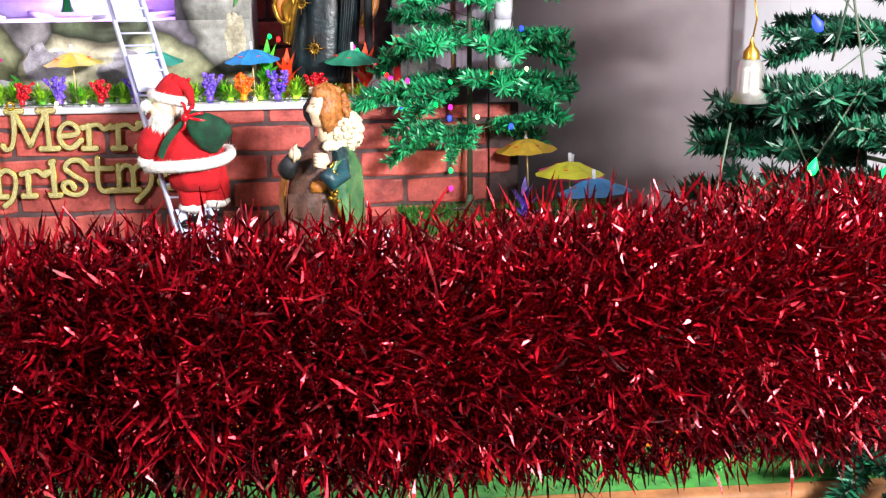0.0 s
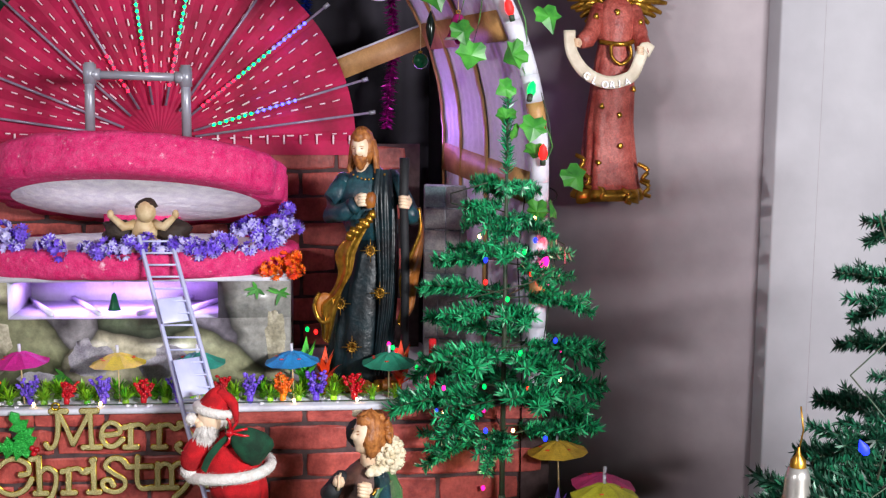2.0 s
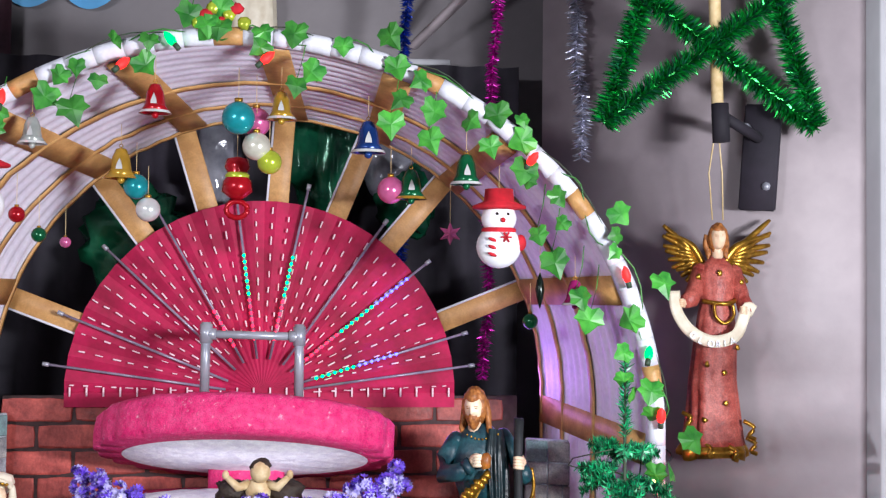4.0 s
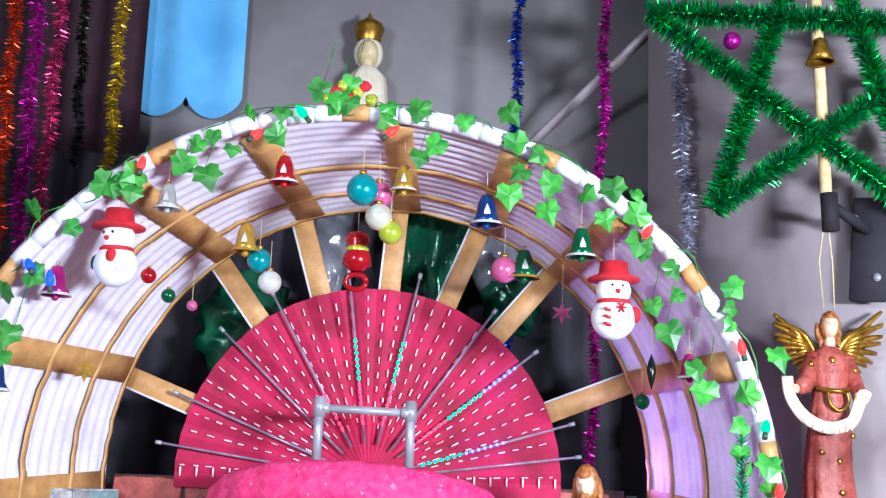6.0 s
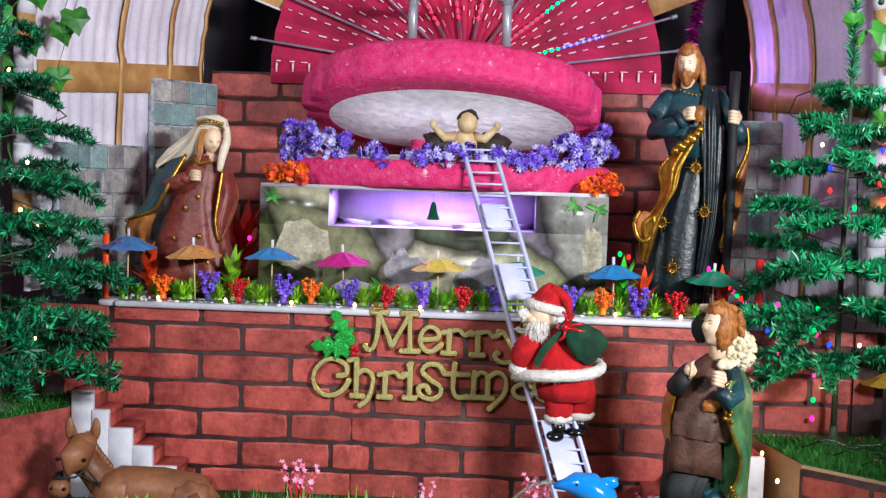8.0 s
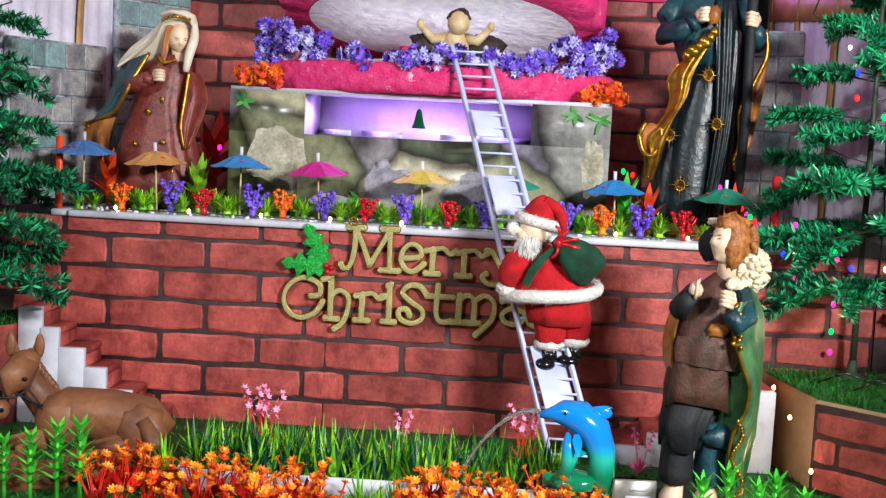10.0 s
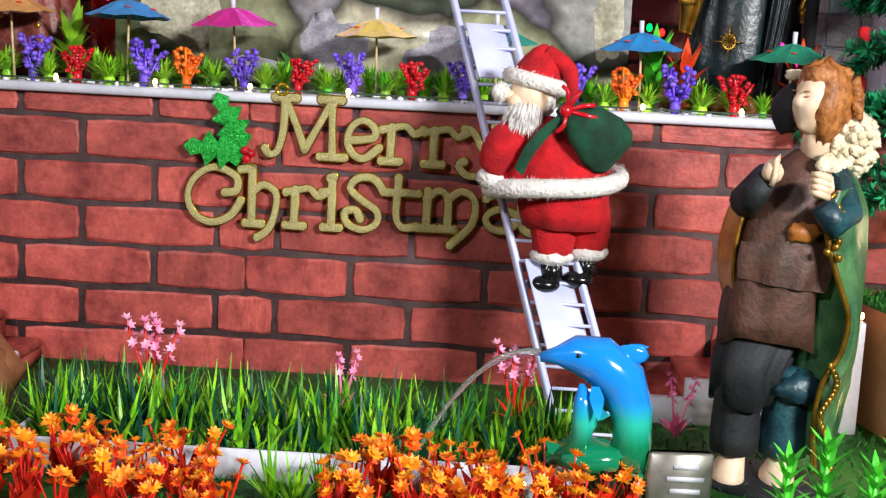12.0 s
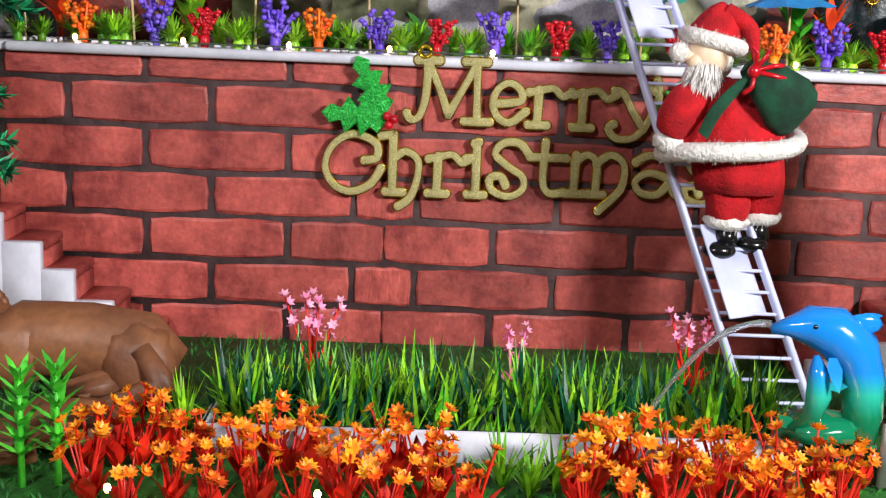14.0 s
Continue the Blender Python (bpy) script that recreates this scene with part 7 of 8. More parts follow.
STROKES = {
    "M": [[(-.10, .10), (-.04, .0), (.08, .06), (.16, .40), (.18, .95)], [(.18, .95), (.34, .55), (.48, .10)], [(.48, .10), (.68, .55), (.86, .95)], [(.86, .95), (.87, .5), (.88, .0)], [(.04, .98), (.34, .98)], [(.70, .98), (1.0, .98)], [(.70, .0), (1.06, .0)]],
    "e": [[(.10, .48), (.5, .50), (.88, .58), (.82, .85), (.5, 1.0), (.18, .82), (.05, .45), (.25, .10), (.6, .02), (1.0, .30)]],
    "r": [[(.22, .0), (.24, .95)], [(.0, .0), (.46, .0)], [(.0, .88), (.24, .93), (.6, 1.0), (.82, .80), (1.05, .92)]],
    "y": [[(.0, 1.0), (.2, .95), (.45, .45), (.72, .0)], [(.98, 1.30), (1.04, .85), (.80, .15), (.5, -.25), (.1, -.28), (-.12, -.02), (.02, .10)], [(.72, 1.12), (1.0, 1.0)]],
    "C": [[(.70, .55), (.92, .60), (.90, .85), (.5, 1.0), (.14, .80), (.0, .45), (.15, .12), (.48, .0), (.82, .14), (1.0, .42)]],
    "h": [[(.20, .0), (.20, 1.42)], [(.0, .0), (.5, .0)], [(-.15, 1.38), (.20, 1.42)], [(.20, .80), (.55, 1.02), (.92, .80), (.90, .30), (.70, -.15), (.38, -.36)]],
    "i": [[(.55, .0), (.55, 1.20)], [(.2, .0), (.9, .0)], [(.1, .92), (.5, .95)], [(.45, 1.30), (.62, 1.34)]],
    "s": [[(1.0, 1.02), (.75, 1.30), (.35, 1.30), (.12, 1.02), (.45, .72), (.86, .45), (.86, .12), (.5, -.06), (.08, .08), (.0, .38), (.28, .45), (.42, .22)]],
    "t": [[(.42, 1.30), (.38, .35), (.55, .02), (.95, .04)], [(.0, .92), (1.0, .92)]],
    "m": [[(.10, .0), (.12, .98)], [(-.04, .0), (.26, .0)], [(.10, .78), (.30, 1.0), (.48, .80), (.48, .0)], [(.36, .0), (.62, .0)], [(.48, .78), (.72, 1.02), (.96, .78), (.92, .15), (.55, -.42)]],
    "a": [[(.92, .42), (.65, .06), (.22, .10), (.10, .40), (.38, .62), (.72, .56), (.92, .42)], [(.08, .90), (.40, 1.10), (.86, .98), (.94, .45), (1.02, .10), (1.30, -.02)]],
}


def smooth_line(pts, k=4):
    """A round curve through points."""
    pts = [Vector((x, 0, z)) for x, z in pts]
    if len(pts) < 3:
        return pts
    out = []
    for i in range(len(pts) - 1):
        p0, p1, p2, p3 = pts[max(i - 1, 0)], pts[i], pts[i + 1], pts[min(i + 2, len(pts) - 1)]
        for q in range(k):
            t = q / k
            out.append(0.5 * (2 * p1 + (p2 - p0) * t + (2 * p0 - 5 * p1 + 4 * p2 - p3) * t * t + (3 * p1 - p0 - 3 * p2 + p3) * t ** 3))
    return out + [pts[-1]]


def letter(ch, x, z, w, h, pen=0.0040):
    """One glitter letter in the sign's round old-style hand, with a bright raised edge behind."""
    face, edge = Mesh(GLITTER), Mesh(GOLDEDGE)
    for line in STROKES[ch]:
        pts = [Vector((p.x * w, 0, p.z * h)) for p in smooth_line(line)]
        for m, rad in ((face, pen), (edge, pen + 0.0011)):
            m.tube(pts, [rad * (0.88 + 0.24 * abs(2 * i / (len(pts) - 1) - 1)) for i in range(len(pts))], 8)
            for p in (pts[0], pts[-1]):
                m.ball(p, rad * 1.15, n=8, m=6)
    ob = part("letter", face, sign, at=pose(x, SY, z) @ Matrix.Diagonal((1, 0.38, 1, 1)))
    part("gold_edge", edge, ob, "bright gold outline", at=pose(0, 0.0030, 0) @ Matrix.Diagonal((1, 0.9, 1, 1)))


for ch, x, z, w, h in (("M", 0.027, 0.297, 0.074, 0.062), ("e", 0.106, 0.297, 0.036, 0.041), ("r", 0.145, 0.296, 0.042, 0.038), ("r", 0.191, 0.295, 0.042, 0.038), ("y", 0.233, 0.296, 0.044, 0.038),
                       ("C", -0.063, 0.220, 0.058, 0.060), ("h", 0.000, 0.221, 0.036, 0.042), ("r", 0.044, 0.221, 0.042, 0.041), ("i", 0.080, 0.221, 0.025, 0.041), ("s", 0.108, 0.223, 0.040, 0.041),
                       ("t", 0.149, 0.225, 0.038, 0.041), ("m", 0.190, 0.226, 0.060, 0.041), ("a", 0.256, 0.226, 0.044, 0.039), ("s", 0.312, 0.222, 0.036, 0.036)):
    letter(ch, x, z, w, h)
part("hanging_ring", Mesh(GOLDEDGE).tube([(0.037 + 0.006 * math.cos(a), SY, 0.366 + 0.006 * math.sin(a)) for a in [6.283 * i / 12 for i in range(13)]], 0.002, 6), sign)

def holly_leaf(c, deg, l, w):
    """A spiky holly leaf with thickness."""
    m = Mesh(GREENGLIT)
    n, up, dn = 4, [], []
    for i in range(2 * n + 1):
        s = i / (2 * n)
        k = (1.1 if i % 2 else 0.42) * math.sin(math.pi * min(1, 0.12 + s * 0.88)) ** 0.7 * w / 2
        up.append((l * (s + (0.04 if i % 2 else 0)), k))
    outline = [(0, 0)] + up[1:-1] + [(l * 1.05, 0)] + [(x, -y) for x, y in up[1:-1][::-1]]
    k = len(outline)
    vs = [(x, -0.003 + 0.002 * abs(z) / w, z) for x, z in outline] + [(x, 0.003, z) for x, z in outline] + [(l * 0.5, -0.006, 0)]
    fs = [(i, (i + 1) % k, 2 * k) for i in range(k)] + [(i, i + k, (i + 1) % k + k, (i + 1) % k) for i in range(k)] + [tuple(range(2 * k - 1, k - 1, -1))]
    return part("holly_leaf", m.add(vs, fs), sign, "green glitter holly leaf", at=Matrix.Translation((c[0], SY - 0.003, c[1])) @ pose(0, 0, 0, 0, -deg, 0), smooth=False)


for c, deg, l, w in (((-0.002, 0.300), 117, 0.064, 0.036), ((0.002, 0.297), 176, 0.066, 0.038), ((0.284, 0.294), 66, 0.058, 0.036), ((0.280, 0.290), 4, 0.062, 0.038)):
    holly_leaf(c, deg, l, w)
for x, z in ((0.000, 0.300), (0.007, 0.297), (0.002, 0.291), (0.280, 0.296), (0.286, 0.290), (0.278, 0.288)):
    part("berry", Mesh(REDGLOSS).ball((x, SY - 0.008, z), 0.0048, n=10, m=7), sign, "red berry")

# ---------------------------------------------------------------- dolphin, donkey, lamb, plaque
DOLPHIN = material("blue_green_dolphin", srgb("1f8fe0"), srgb("2a78d0"), 14, 0.15, coat=0.6)
nt = DOLPHIN.node_tree
geo, sep, mrn = nt.nodes.new("ShaderNodeTexCoord"), nt.nodes.new("ShaderNodeSeparateXYZ"), nt.nodes.new("ShaderNodeMapRange")
rp = nt.nodes.new("ShaderNodeValToRGB")
nt.links.new(geo.outputs["Object"], sep.inputs[0])
nt.links.new(sep.outputs["Z"], mrn.inputs[0])
mrn.inputs[1].default_value, mrn.inputs[2].default_value = 0.0, 0.09
nt.links.new(mrn.outputs[0], rp.inputs[0])
e = rp.color_ramp.elements
e[0].position, e[0].color, e[1].position, e[1].color = 0.22, (*srgb("127a52"), 1), 0.62, (*srgb("1c86e0"), 1)
k_ = e.new(0.42)
k_.color = (*srgb("2fb8a0"), 1)
nt.links.new(rp.outputs[0], nt.nodes["Principled BSDF"].inputs["Base Color"])
m = Mesh(DOLPHIN, BOOT, WHITECARD)
m.tube([(-0.038, 0, 0.082), (-0.026, 0, 0.084), (-0.012, 0, 0.086), (0.006, 0, 0.083), (0.024, 0, 0.068), (0.034, 0, 0.044), (0.036, 0, 0.020), (0.030, 0, 0.004)], [0.0035, 0.007, 0.0145, 0.019, 0.0195, 0.0165, 0.015, 0.018], 18, 0)
m.blade((0.020, 0, 0.088), (0.85, 0, 0.25), 0.024, 0.014, side=(0.3, 0, 1), seg=3)
m.ball((0.030, 0, 0.088), (0.014, 0.003, 0.008), 0, 10, 6)
m.blade((0.004, -0.016, 0.066), (0.1, -0.5, -0.9), 0.026, 0.013, side=(1, 0, 0), seg=3)
m.ball((-0.010, -0.0135, 0.088), 0.0022, 1, 8, 6)
m.tube([(-0.006, -0.010, 0.066), (-0.004, -0.012, 0.054), (-0.002, -0.012, 0.036), (-0.006, -0.012, 0.020), (-0.020, -0.012, 0.010)], [0.002, 0.0075, 0.0095, 0.008, 0.004], 12, 0)
m.blade((-0.018, -0.012, 0.010), (-0.8, 0, 0.7), 0.016, 0.014, side=(0.6, 0, 0.6), seg=2)
m.blade((0.004, -0.014, 0.044), (0.9, -0.3, 0.1), 0.013, 0.010, side=(0, 0, 1), seg=2)
m.ball((0.006, 0, 0.008), (0.034, 0.024, 0.013), 0, 18, 8, wob=0.35)
m.ball((0.034, 0, -0.012), (0.016, 0.014, 0.022), 0, 14, 8)
solo("dolphin_fountain", m, "glossy blue-green dolphin and calf fountain figure beside the trough", "figurine", at=pose(0.349, -0.362, 0.092) @ Matrix.Scale(1.05, 4))
WATER = material("clear_water", (0.85, 0.9, 0.95), (0.85, 0.9, 0.95), 10, 0.05, trans=0.9)
m = Mesh(WATER)
pth = [(0.309 - 0.10 * s, -0.362 + 0.01 * s, 0.182 + 0.012 * s - 0.115 * s * s) for s in [i / 12 for i in range(13)]]
m.tube(pth, [0.0028 - 0.0012 * i / 12 + 0.0004 * math.sin(i * 2) for i in range(13)], 8)
solo("water_jet", m, "thin clear water jet falling from the dolphin's mouth", "water jet")
plq = thing("plaque", "small metallic grey plaque with worn writing", "plaque", at=(0.425, -0.372, GZ), rz=4)
PLQ = material("brushed_grey_metal", srgb("a09c94"), srgb("86827a"), 60, 0.35, 0.6)
part("plate", Mesh(PLQ).box((0, 0, 0.028), (0.052, 0.006, 0.056), bevel=0.003), plq)
for z, w in ((0.044, 0.020), (0.034, 0.030), (0.024, 0.024)):
    part("writing_bar", Mesh(WHITECARD).box((0.004, -0.0036, z), (w, 0.001, 0.004)), plq)

DONKEY = material("brown_painted_clay", srgb("96623f"), srgb("6f452e"), 14, 0.5, fine=0.18, bump=0.4, bump_scale=70)
m = Mesh(DONKEY, BLACKCLOTH, BOOT)
m.tube([(-0.075, 0, 0.045), (-0.04, 0, 0.052), (0.02, 0, 0.050), (0.07, 0, 0.045), (0.098, 0, 0.030)], [0.022, 0.034, 0.036, 0.034, 0.018], 18, 0)
m.ball((0.066, -0.014, 0.036), (0.036, 0.030, 0.038), 0, 18, 12, wob=0.15)
m.ball((-0.045, -0.012, 0.045), (0.034, 0.030, 0.036), 0, 18, 12, wob=0.15)
m.tube([(0.072, -0.034, 0.055), (0.094, -0.042, 0.026), (0.060, -0.050, 0.010), (0.020, -0.052, 0.008)], [0.010, 0.016, 0.011, 0.008], 12, 0)
for k in range(9):
    s = k / 8
    m.ball((-0.060 - 0.032 * s, 0.004 - 0.008 * s, 0.082 + 0.045 * s), (0.006, 0.005, 0.009), 0, 8, 6, wob=0.5)
m.tube([(-0.060, 0, 0.055), (-0.088, -0.004, 0.085), (-0.100, -0.008, 0.108)], [0.026, 0.020, 0.017], 14, 0)
m.tube([(-0.096, -0.008, 0.112), (-0.112, -0.018, 0.092), (-0.122, -0.026, 0.066)], [0.018, 0.016, 0.010], 14, 0)
m.tube([(-0.092, -0.014, 0.122), (-0.102, -0.030, 0.098), (-0.114, -0.044, 0.066)], [0.019, 0.023, 0.015], 16, 0)
m.ball((-0.092, -0.014, 0.122), (0.019, 0.018, 0.014), 0, 12, 8)
m.ball((-0.116, -0.047, 0.062), (0.016, 0.015, 0.015), 0, 14, 9)
for sg in (-1, 1):
    m.ball((-0.114 + sg * 0.009, -0.060, 0.064), (0.003, 0.002, 0.003), 2, 6, 5)
    m.ball((-0.101 + sg * 0.019, -0.044, 0.103), (0.004, 0.003, 0.003), 2, 8, 6)
m.tube([(-0.130, -0.042, 0.076), (-0.112, -0.062, 0.080), (-0.094, -0.046, 0.078), (-0.080, -0.036, 0.088), (-0.062, -0.036, 0.066)], 0.0018, 6, 1)
for sx in (-0.012, 0.010):
    m.blade((-0.096 + sx, -0.004, 0.122), (sx * 22, 0, 1), 0.034, 0.014, side=(1, 0, 0), seg=3)
    m.ball((-0.096 + sx * 1.8, -0.004, 0.140), (0.007, 0.004, 0.017), 0, 8, 6)
for x in (-0.06, 0.05):
    m.tube([(x, -0.026, 0.022), (x - 0.045, -0.040, 0.012), (x - 0.020, -0.046, 0.008)], [0.016, 0.012, 0.009], 10, 0)
m.tube([(-0.128, -0.030, 0.078), (-0.108, -0.034, 0.086), (-0.080, -0.030, 0.072), (-0.056, -0.034, 0.060)], 0.002, 6, 1)
m.tube([(-0.118, -0.012, 0.076), (-0.130, -0.032, 0.074), (-0.112, -0.038, 0.078)], 0.0018, 6, 1)
m.ball((-0.113, -0.033, 0.098), 0.0028, 2, 8, 6)
solo("donkey_figure", m, "brown painted clay donkey lying beside the stairs", "figurine", at=pose(-0.275, -0.20, GZ - 0.002) @ Matrix.Scale(1.0, 4))
for x, y, rx, rz in ((-0.235, -0.33, 0.045, 0.024), (-0.300, -0.37, 0.05, 0.020), (-0.36, -0.34, 0.045, 0.022)):
    solo("rock", Mesh(DONKEY).ball((x, y, GZ + rz * 0.6), (rx, 0.03, rz), 0, 18, 10, wob=0.35), "smooth brown clay rock in the front bed", "rock", "brown rocks")
m = Mesh(WOOL, SKIN)
m.ball((0, 0, 0.028), (0.028, 0.018, 0.020), 0, 16, 10, wob=0.4)
m.ball((-0.028, -0.004, 0.042), (0.013, 0.012, 0.014), 0, 12, 8, wob=0.3)
m.ball((-0.040, -0.006, 0.038), (0.008, 0.007, 0.007), 1, 10, 6)
for x, y in ((-0.016, -0.008), (-0.016, 0.008), (0.016, -0.008), (0.016, 0.008)):
    m.tube([(x, y, 0), (x, y, 0.018)], 0.004, 6, 0)
solo("lamb_figure", m, "small cream lamb figure in the front bed", "figurine", at=pose(0.505, -0.50, GZ))


# ---------------------------------------------------------------- garland on the shell bed
def blossom(seed, mats, rad, n):
    r = random.Random(seed)
    m = Mesh(*mats)
    for i in range(n):
        d = Vector((r.gauss(0, 1), r.gauss(0, 1) - 0.5, r.gauss(0, 1) + 0.4)).normalized()
        daisy(m, d * rad * 0.6, d, rad * 0.62, r.randrange(len(mats)), 7, 0.5)
    return m.data("flower_head")


VB_ = [blossom(s, (PURPLE, PURPLE, LILAC), 0.016, 11) for s in range(4)]
WB_ = [blossom(20 + s, (LILAC, LILAC, PURPLE), 0.015, 11) for s in range(2)]
OB_ = [blossom(30 + s, (ORANGEFL, ORSTAR), 0.013, 11) for s in range(3)]
gar2 = thing("flower_garland", "violet and white plastic flower garland round the shell bed", "flower garland")
r = random.Random(21)
for i in range(104):
    a = math.radians(186 + 168 * (i / 103) + r.uniform(-2, 2))
    end = abs(math.cos(a))
    high = 0.030 * max(0, end - 0.45) / 0.55
    p = (0.133 + 0.286 * math.cos(a) * r.uniform(0.94, 1.02), 0.225 + 0.150 * math.sin(a) * r.uniform(0.9, 1.06), 0.614 + r.uniform(-0.012, 0.012 + 1.5 * high))
    if -0.03 < p[0] < 0.06 and r.random() < 0.7:
        continue
    part("flower_head", r.choice(WB_) if r.random() < 0.28 else r.choice(VB_), gar2, at=pose(*p, r.uniform(-20, 20), r.uniform(-20, 20), r.uniform(0, 360)))
for sg in (-1, 1):
    for i in range(15):
        p = (0.133 + sg * r.uniform(0.235, 0.298), 0.225 - r.uniform(0.04, 0.14), 0.566 + r.uniform(-0.004, 0.020))
        part("orange_flower_head", r.choice(OB_), gar2, "orange plastic flower", at=pose(*p, 0, 0, r.uniform(0, 360)))

# ---------------------------------------------------------------- hanging ornaments
PAINT = {c: material(c + "_ornament_paint", srgb(h), tuple(v * 0.7 for v in srgb(h)), 40, 0.22, 0.35) for c, h in
         (("red", "b01020"), ("silver", "b4b8b4"), ("magenta", "a82070"), ("navy", "1c3a7a"), ("gold", "b89030"), ("green", "12603a"), ("teal", "2a9aa4"), ("pink", "d86aa0"), ("cream", "e0dccc"), ("lime", "c0d040"), ("white", "e8e8e8"), ("dark", "14241c"))}
SNOW = material("white_snowman_plastic", srgb("f0f0f4"), srgb("e0e0e8"), 40, 0.45)
HATRED = material("red_hat_felt", srgb("c41428"), srgb("a00c1c"), 60, 0.8)


def string_to(t, p, up):
    part("string", Mesh(STICK).tube([p, (p[0], p[1], p[2] + up)], 0.0005, 4), t)


def bell(c, tone, s=1.0, band_tone="white"):
    t = thing("bell_ornament", tone + " painted bell ornament with small tree motif hanging from rim", "bell ornament", "bell ornaments", at=c)
    part("bell_body", Mesh(PAINT[tone]).lathe([(0.001, 0.024 * s), (0.008 * s, 0.022 * s), (0.013 * s, 0.010 * s), (0.016 * s, -0.010 * s), (0.024 * s, -0.022 * s), (0.021 * s, -0.021 * s), (0.010 * s, 0.004)], n=18), t)
    part("rim_band", Mesh(PAINT[band_tone]).lathe([(0.0222 * s, -0.018 * s), (0.0250 * s, -0.0222 * s)], n=18), t)
    part("clapper", Mesh(PAINT[tone]).ball((0, 0, -0.024 * s), 0.006 * s, n=10, m=7), t)
    part("tree_motif", Mesh(PAINT["white"]).blade((0, -0.0178 * s, -0.009 * s), (0, 0.24, 1), 0.017 * s, 0.008 * s, side=(1, 0, 0), seg=3, fat=1.2), t)
    part("loop", Mesh(GOLD).tube([(0.003 * math.cos(a), 0, 0.027 * s + 0.003 * math.sin(a)) for a in [6.283 * i / 8 for i in range(9)]], 0.0008, 5), t)
    string_to(t, (0, 0, 0.029 * s), 0.035)
    return t


for x, z, tone, s in ((0.001, 1.284, "red", 1.05), (-0.190, 1.229, "silver", 0.95), (-0.361, 1.080, "magenta", 1.1), (-0.446, 0.922, "navy", 1.1), (0.202, 1.277, "gold", 1.0), (0.343, 1.229, "navy", 1.15), (0.504, 1.179, "green", 1.1), (0.686, 0.979, "magenta", 0.9)):
    bell((x, -0.006, z), tone, s)
for x, z, tone in ((-0.077, 1.194, "gold"), (0.424, 1.166, "green")):
    bell((x, 0.15, z), tone, 1.15, "gold")


def bauble(c, rad, tone, up=0.05):
    t = thing("bauble", tone + " round bauble ornament hanging on a thread", "bauble", "baubles", at=c)
    part("ball", Mesh(PAINT[tone]).ball((0, 0, 0), rad, n=20, m=14), t)
    part("cap", Mesh(GOLD).tube([(0, 0, rad * 0.95), (0, 0, rad * 1.2)], rad * 0.26, 8), t)
    string_to(t, (0, 0, rad * 1.2), up)


for x, y, z, rad, tone in ((0.133, 0, 1.257, 0.027, "teal"), (0.160, 0.03, 1.255, 0.024, "pink"), (0.162, 0.01, 1.213, 0.023, "cream"), (0.183, 0.015, 1.188, 0.020, "lime"), (-0.213, 0, 1.096, 0.013, "red"), (-0.178, 0, 1.064, 0.012, "green"), (-0.145, 0.04, 1.054, 0.009, "pink"),
                           (-0.052, 0.16, 1.156, 0.022, "teal"), (-0.030, 0.15, 1.116, 0.021, "white"), (0.638, 0.15, 0.928, 0.014, "green"), (0.389, 0.16, 1.157, 0.024, "pink")):
    bauble((x, y, z), rad, tone)
t = thing("drop_ornament", "dark green pointed drop ornament hanging in the vault", "ornament", at=(0.655, 0.15, 0.984))
part("drop", Mesh(PAINT["dark"]).lathe([(0.0005, -0.034), (0.006, -0.015), (0.0085, 0.0), (0.006, 0.015), (0.0005, 0.030)], n=12), t)
string_to(t, (0, 0, 0.03), 0.06)
for c, tone in (((-0.342, 0.15, 0.946), "gold"), ((0.494, 0.15, 1.081), "pink")):
    t = thing("star_ornament", tone + " small star ornament hanging on a thread", "star ornament", "star ornaments", at=c)
    m = Mesh(PAINT[tone])
    out = [((0.021 if i % 2 == 0 else 0.0095) * math.sin(math.pi * i / 6), (0.021 if i % 2 == 0 else 0.0095) * math.cos(math.pi * i / 6)) for i in range(12)]
    m.add([(x, 0, z) for x, z in out] + [(0, -0.006, 0), (0, 0.006, 0)], [(i, (i + 1) % 12, 12) for i in range(12)] + [((i + 1) % 12, i, 13) for i in range(12)])
    part("star", m, t, smooth=False)
    string_to(t, (0, 0, 0.02), 0.07)
# red and gold figure ornament in the middle
t = thing("lantern_ornament", "red and gold lantern ornament hanging at the arch top", "ornament", at=(0.125, 0.10, 1.175))
part("body", Mesh(PAINT["red"]).lathe([(0.002, 0.03), (0.018, 0.026), (0.022, 0.012), (0.015, 0.0), (0.024, -0.012), (0.026, -0.03), (0.010, -0.042)], n=16), t)
part("band", Mesh(PAINT["lime"]).lathe([(0.0155, 0.004), (0.021, -0.002), (0.0185, -0.008)], n=16), t)
part("ring", Mesh(PAINT["red"]).tube([(0.018 * math.cos(a), 0, -0.060 + 0.014 * math.sin(a)) for a in [6.283 * i / 14 for i in range(15)]], 0.005, 8), t)
string_to(t, (0, 0, 0.03), 0.10)


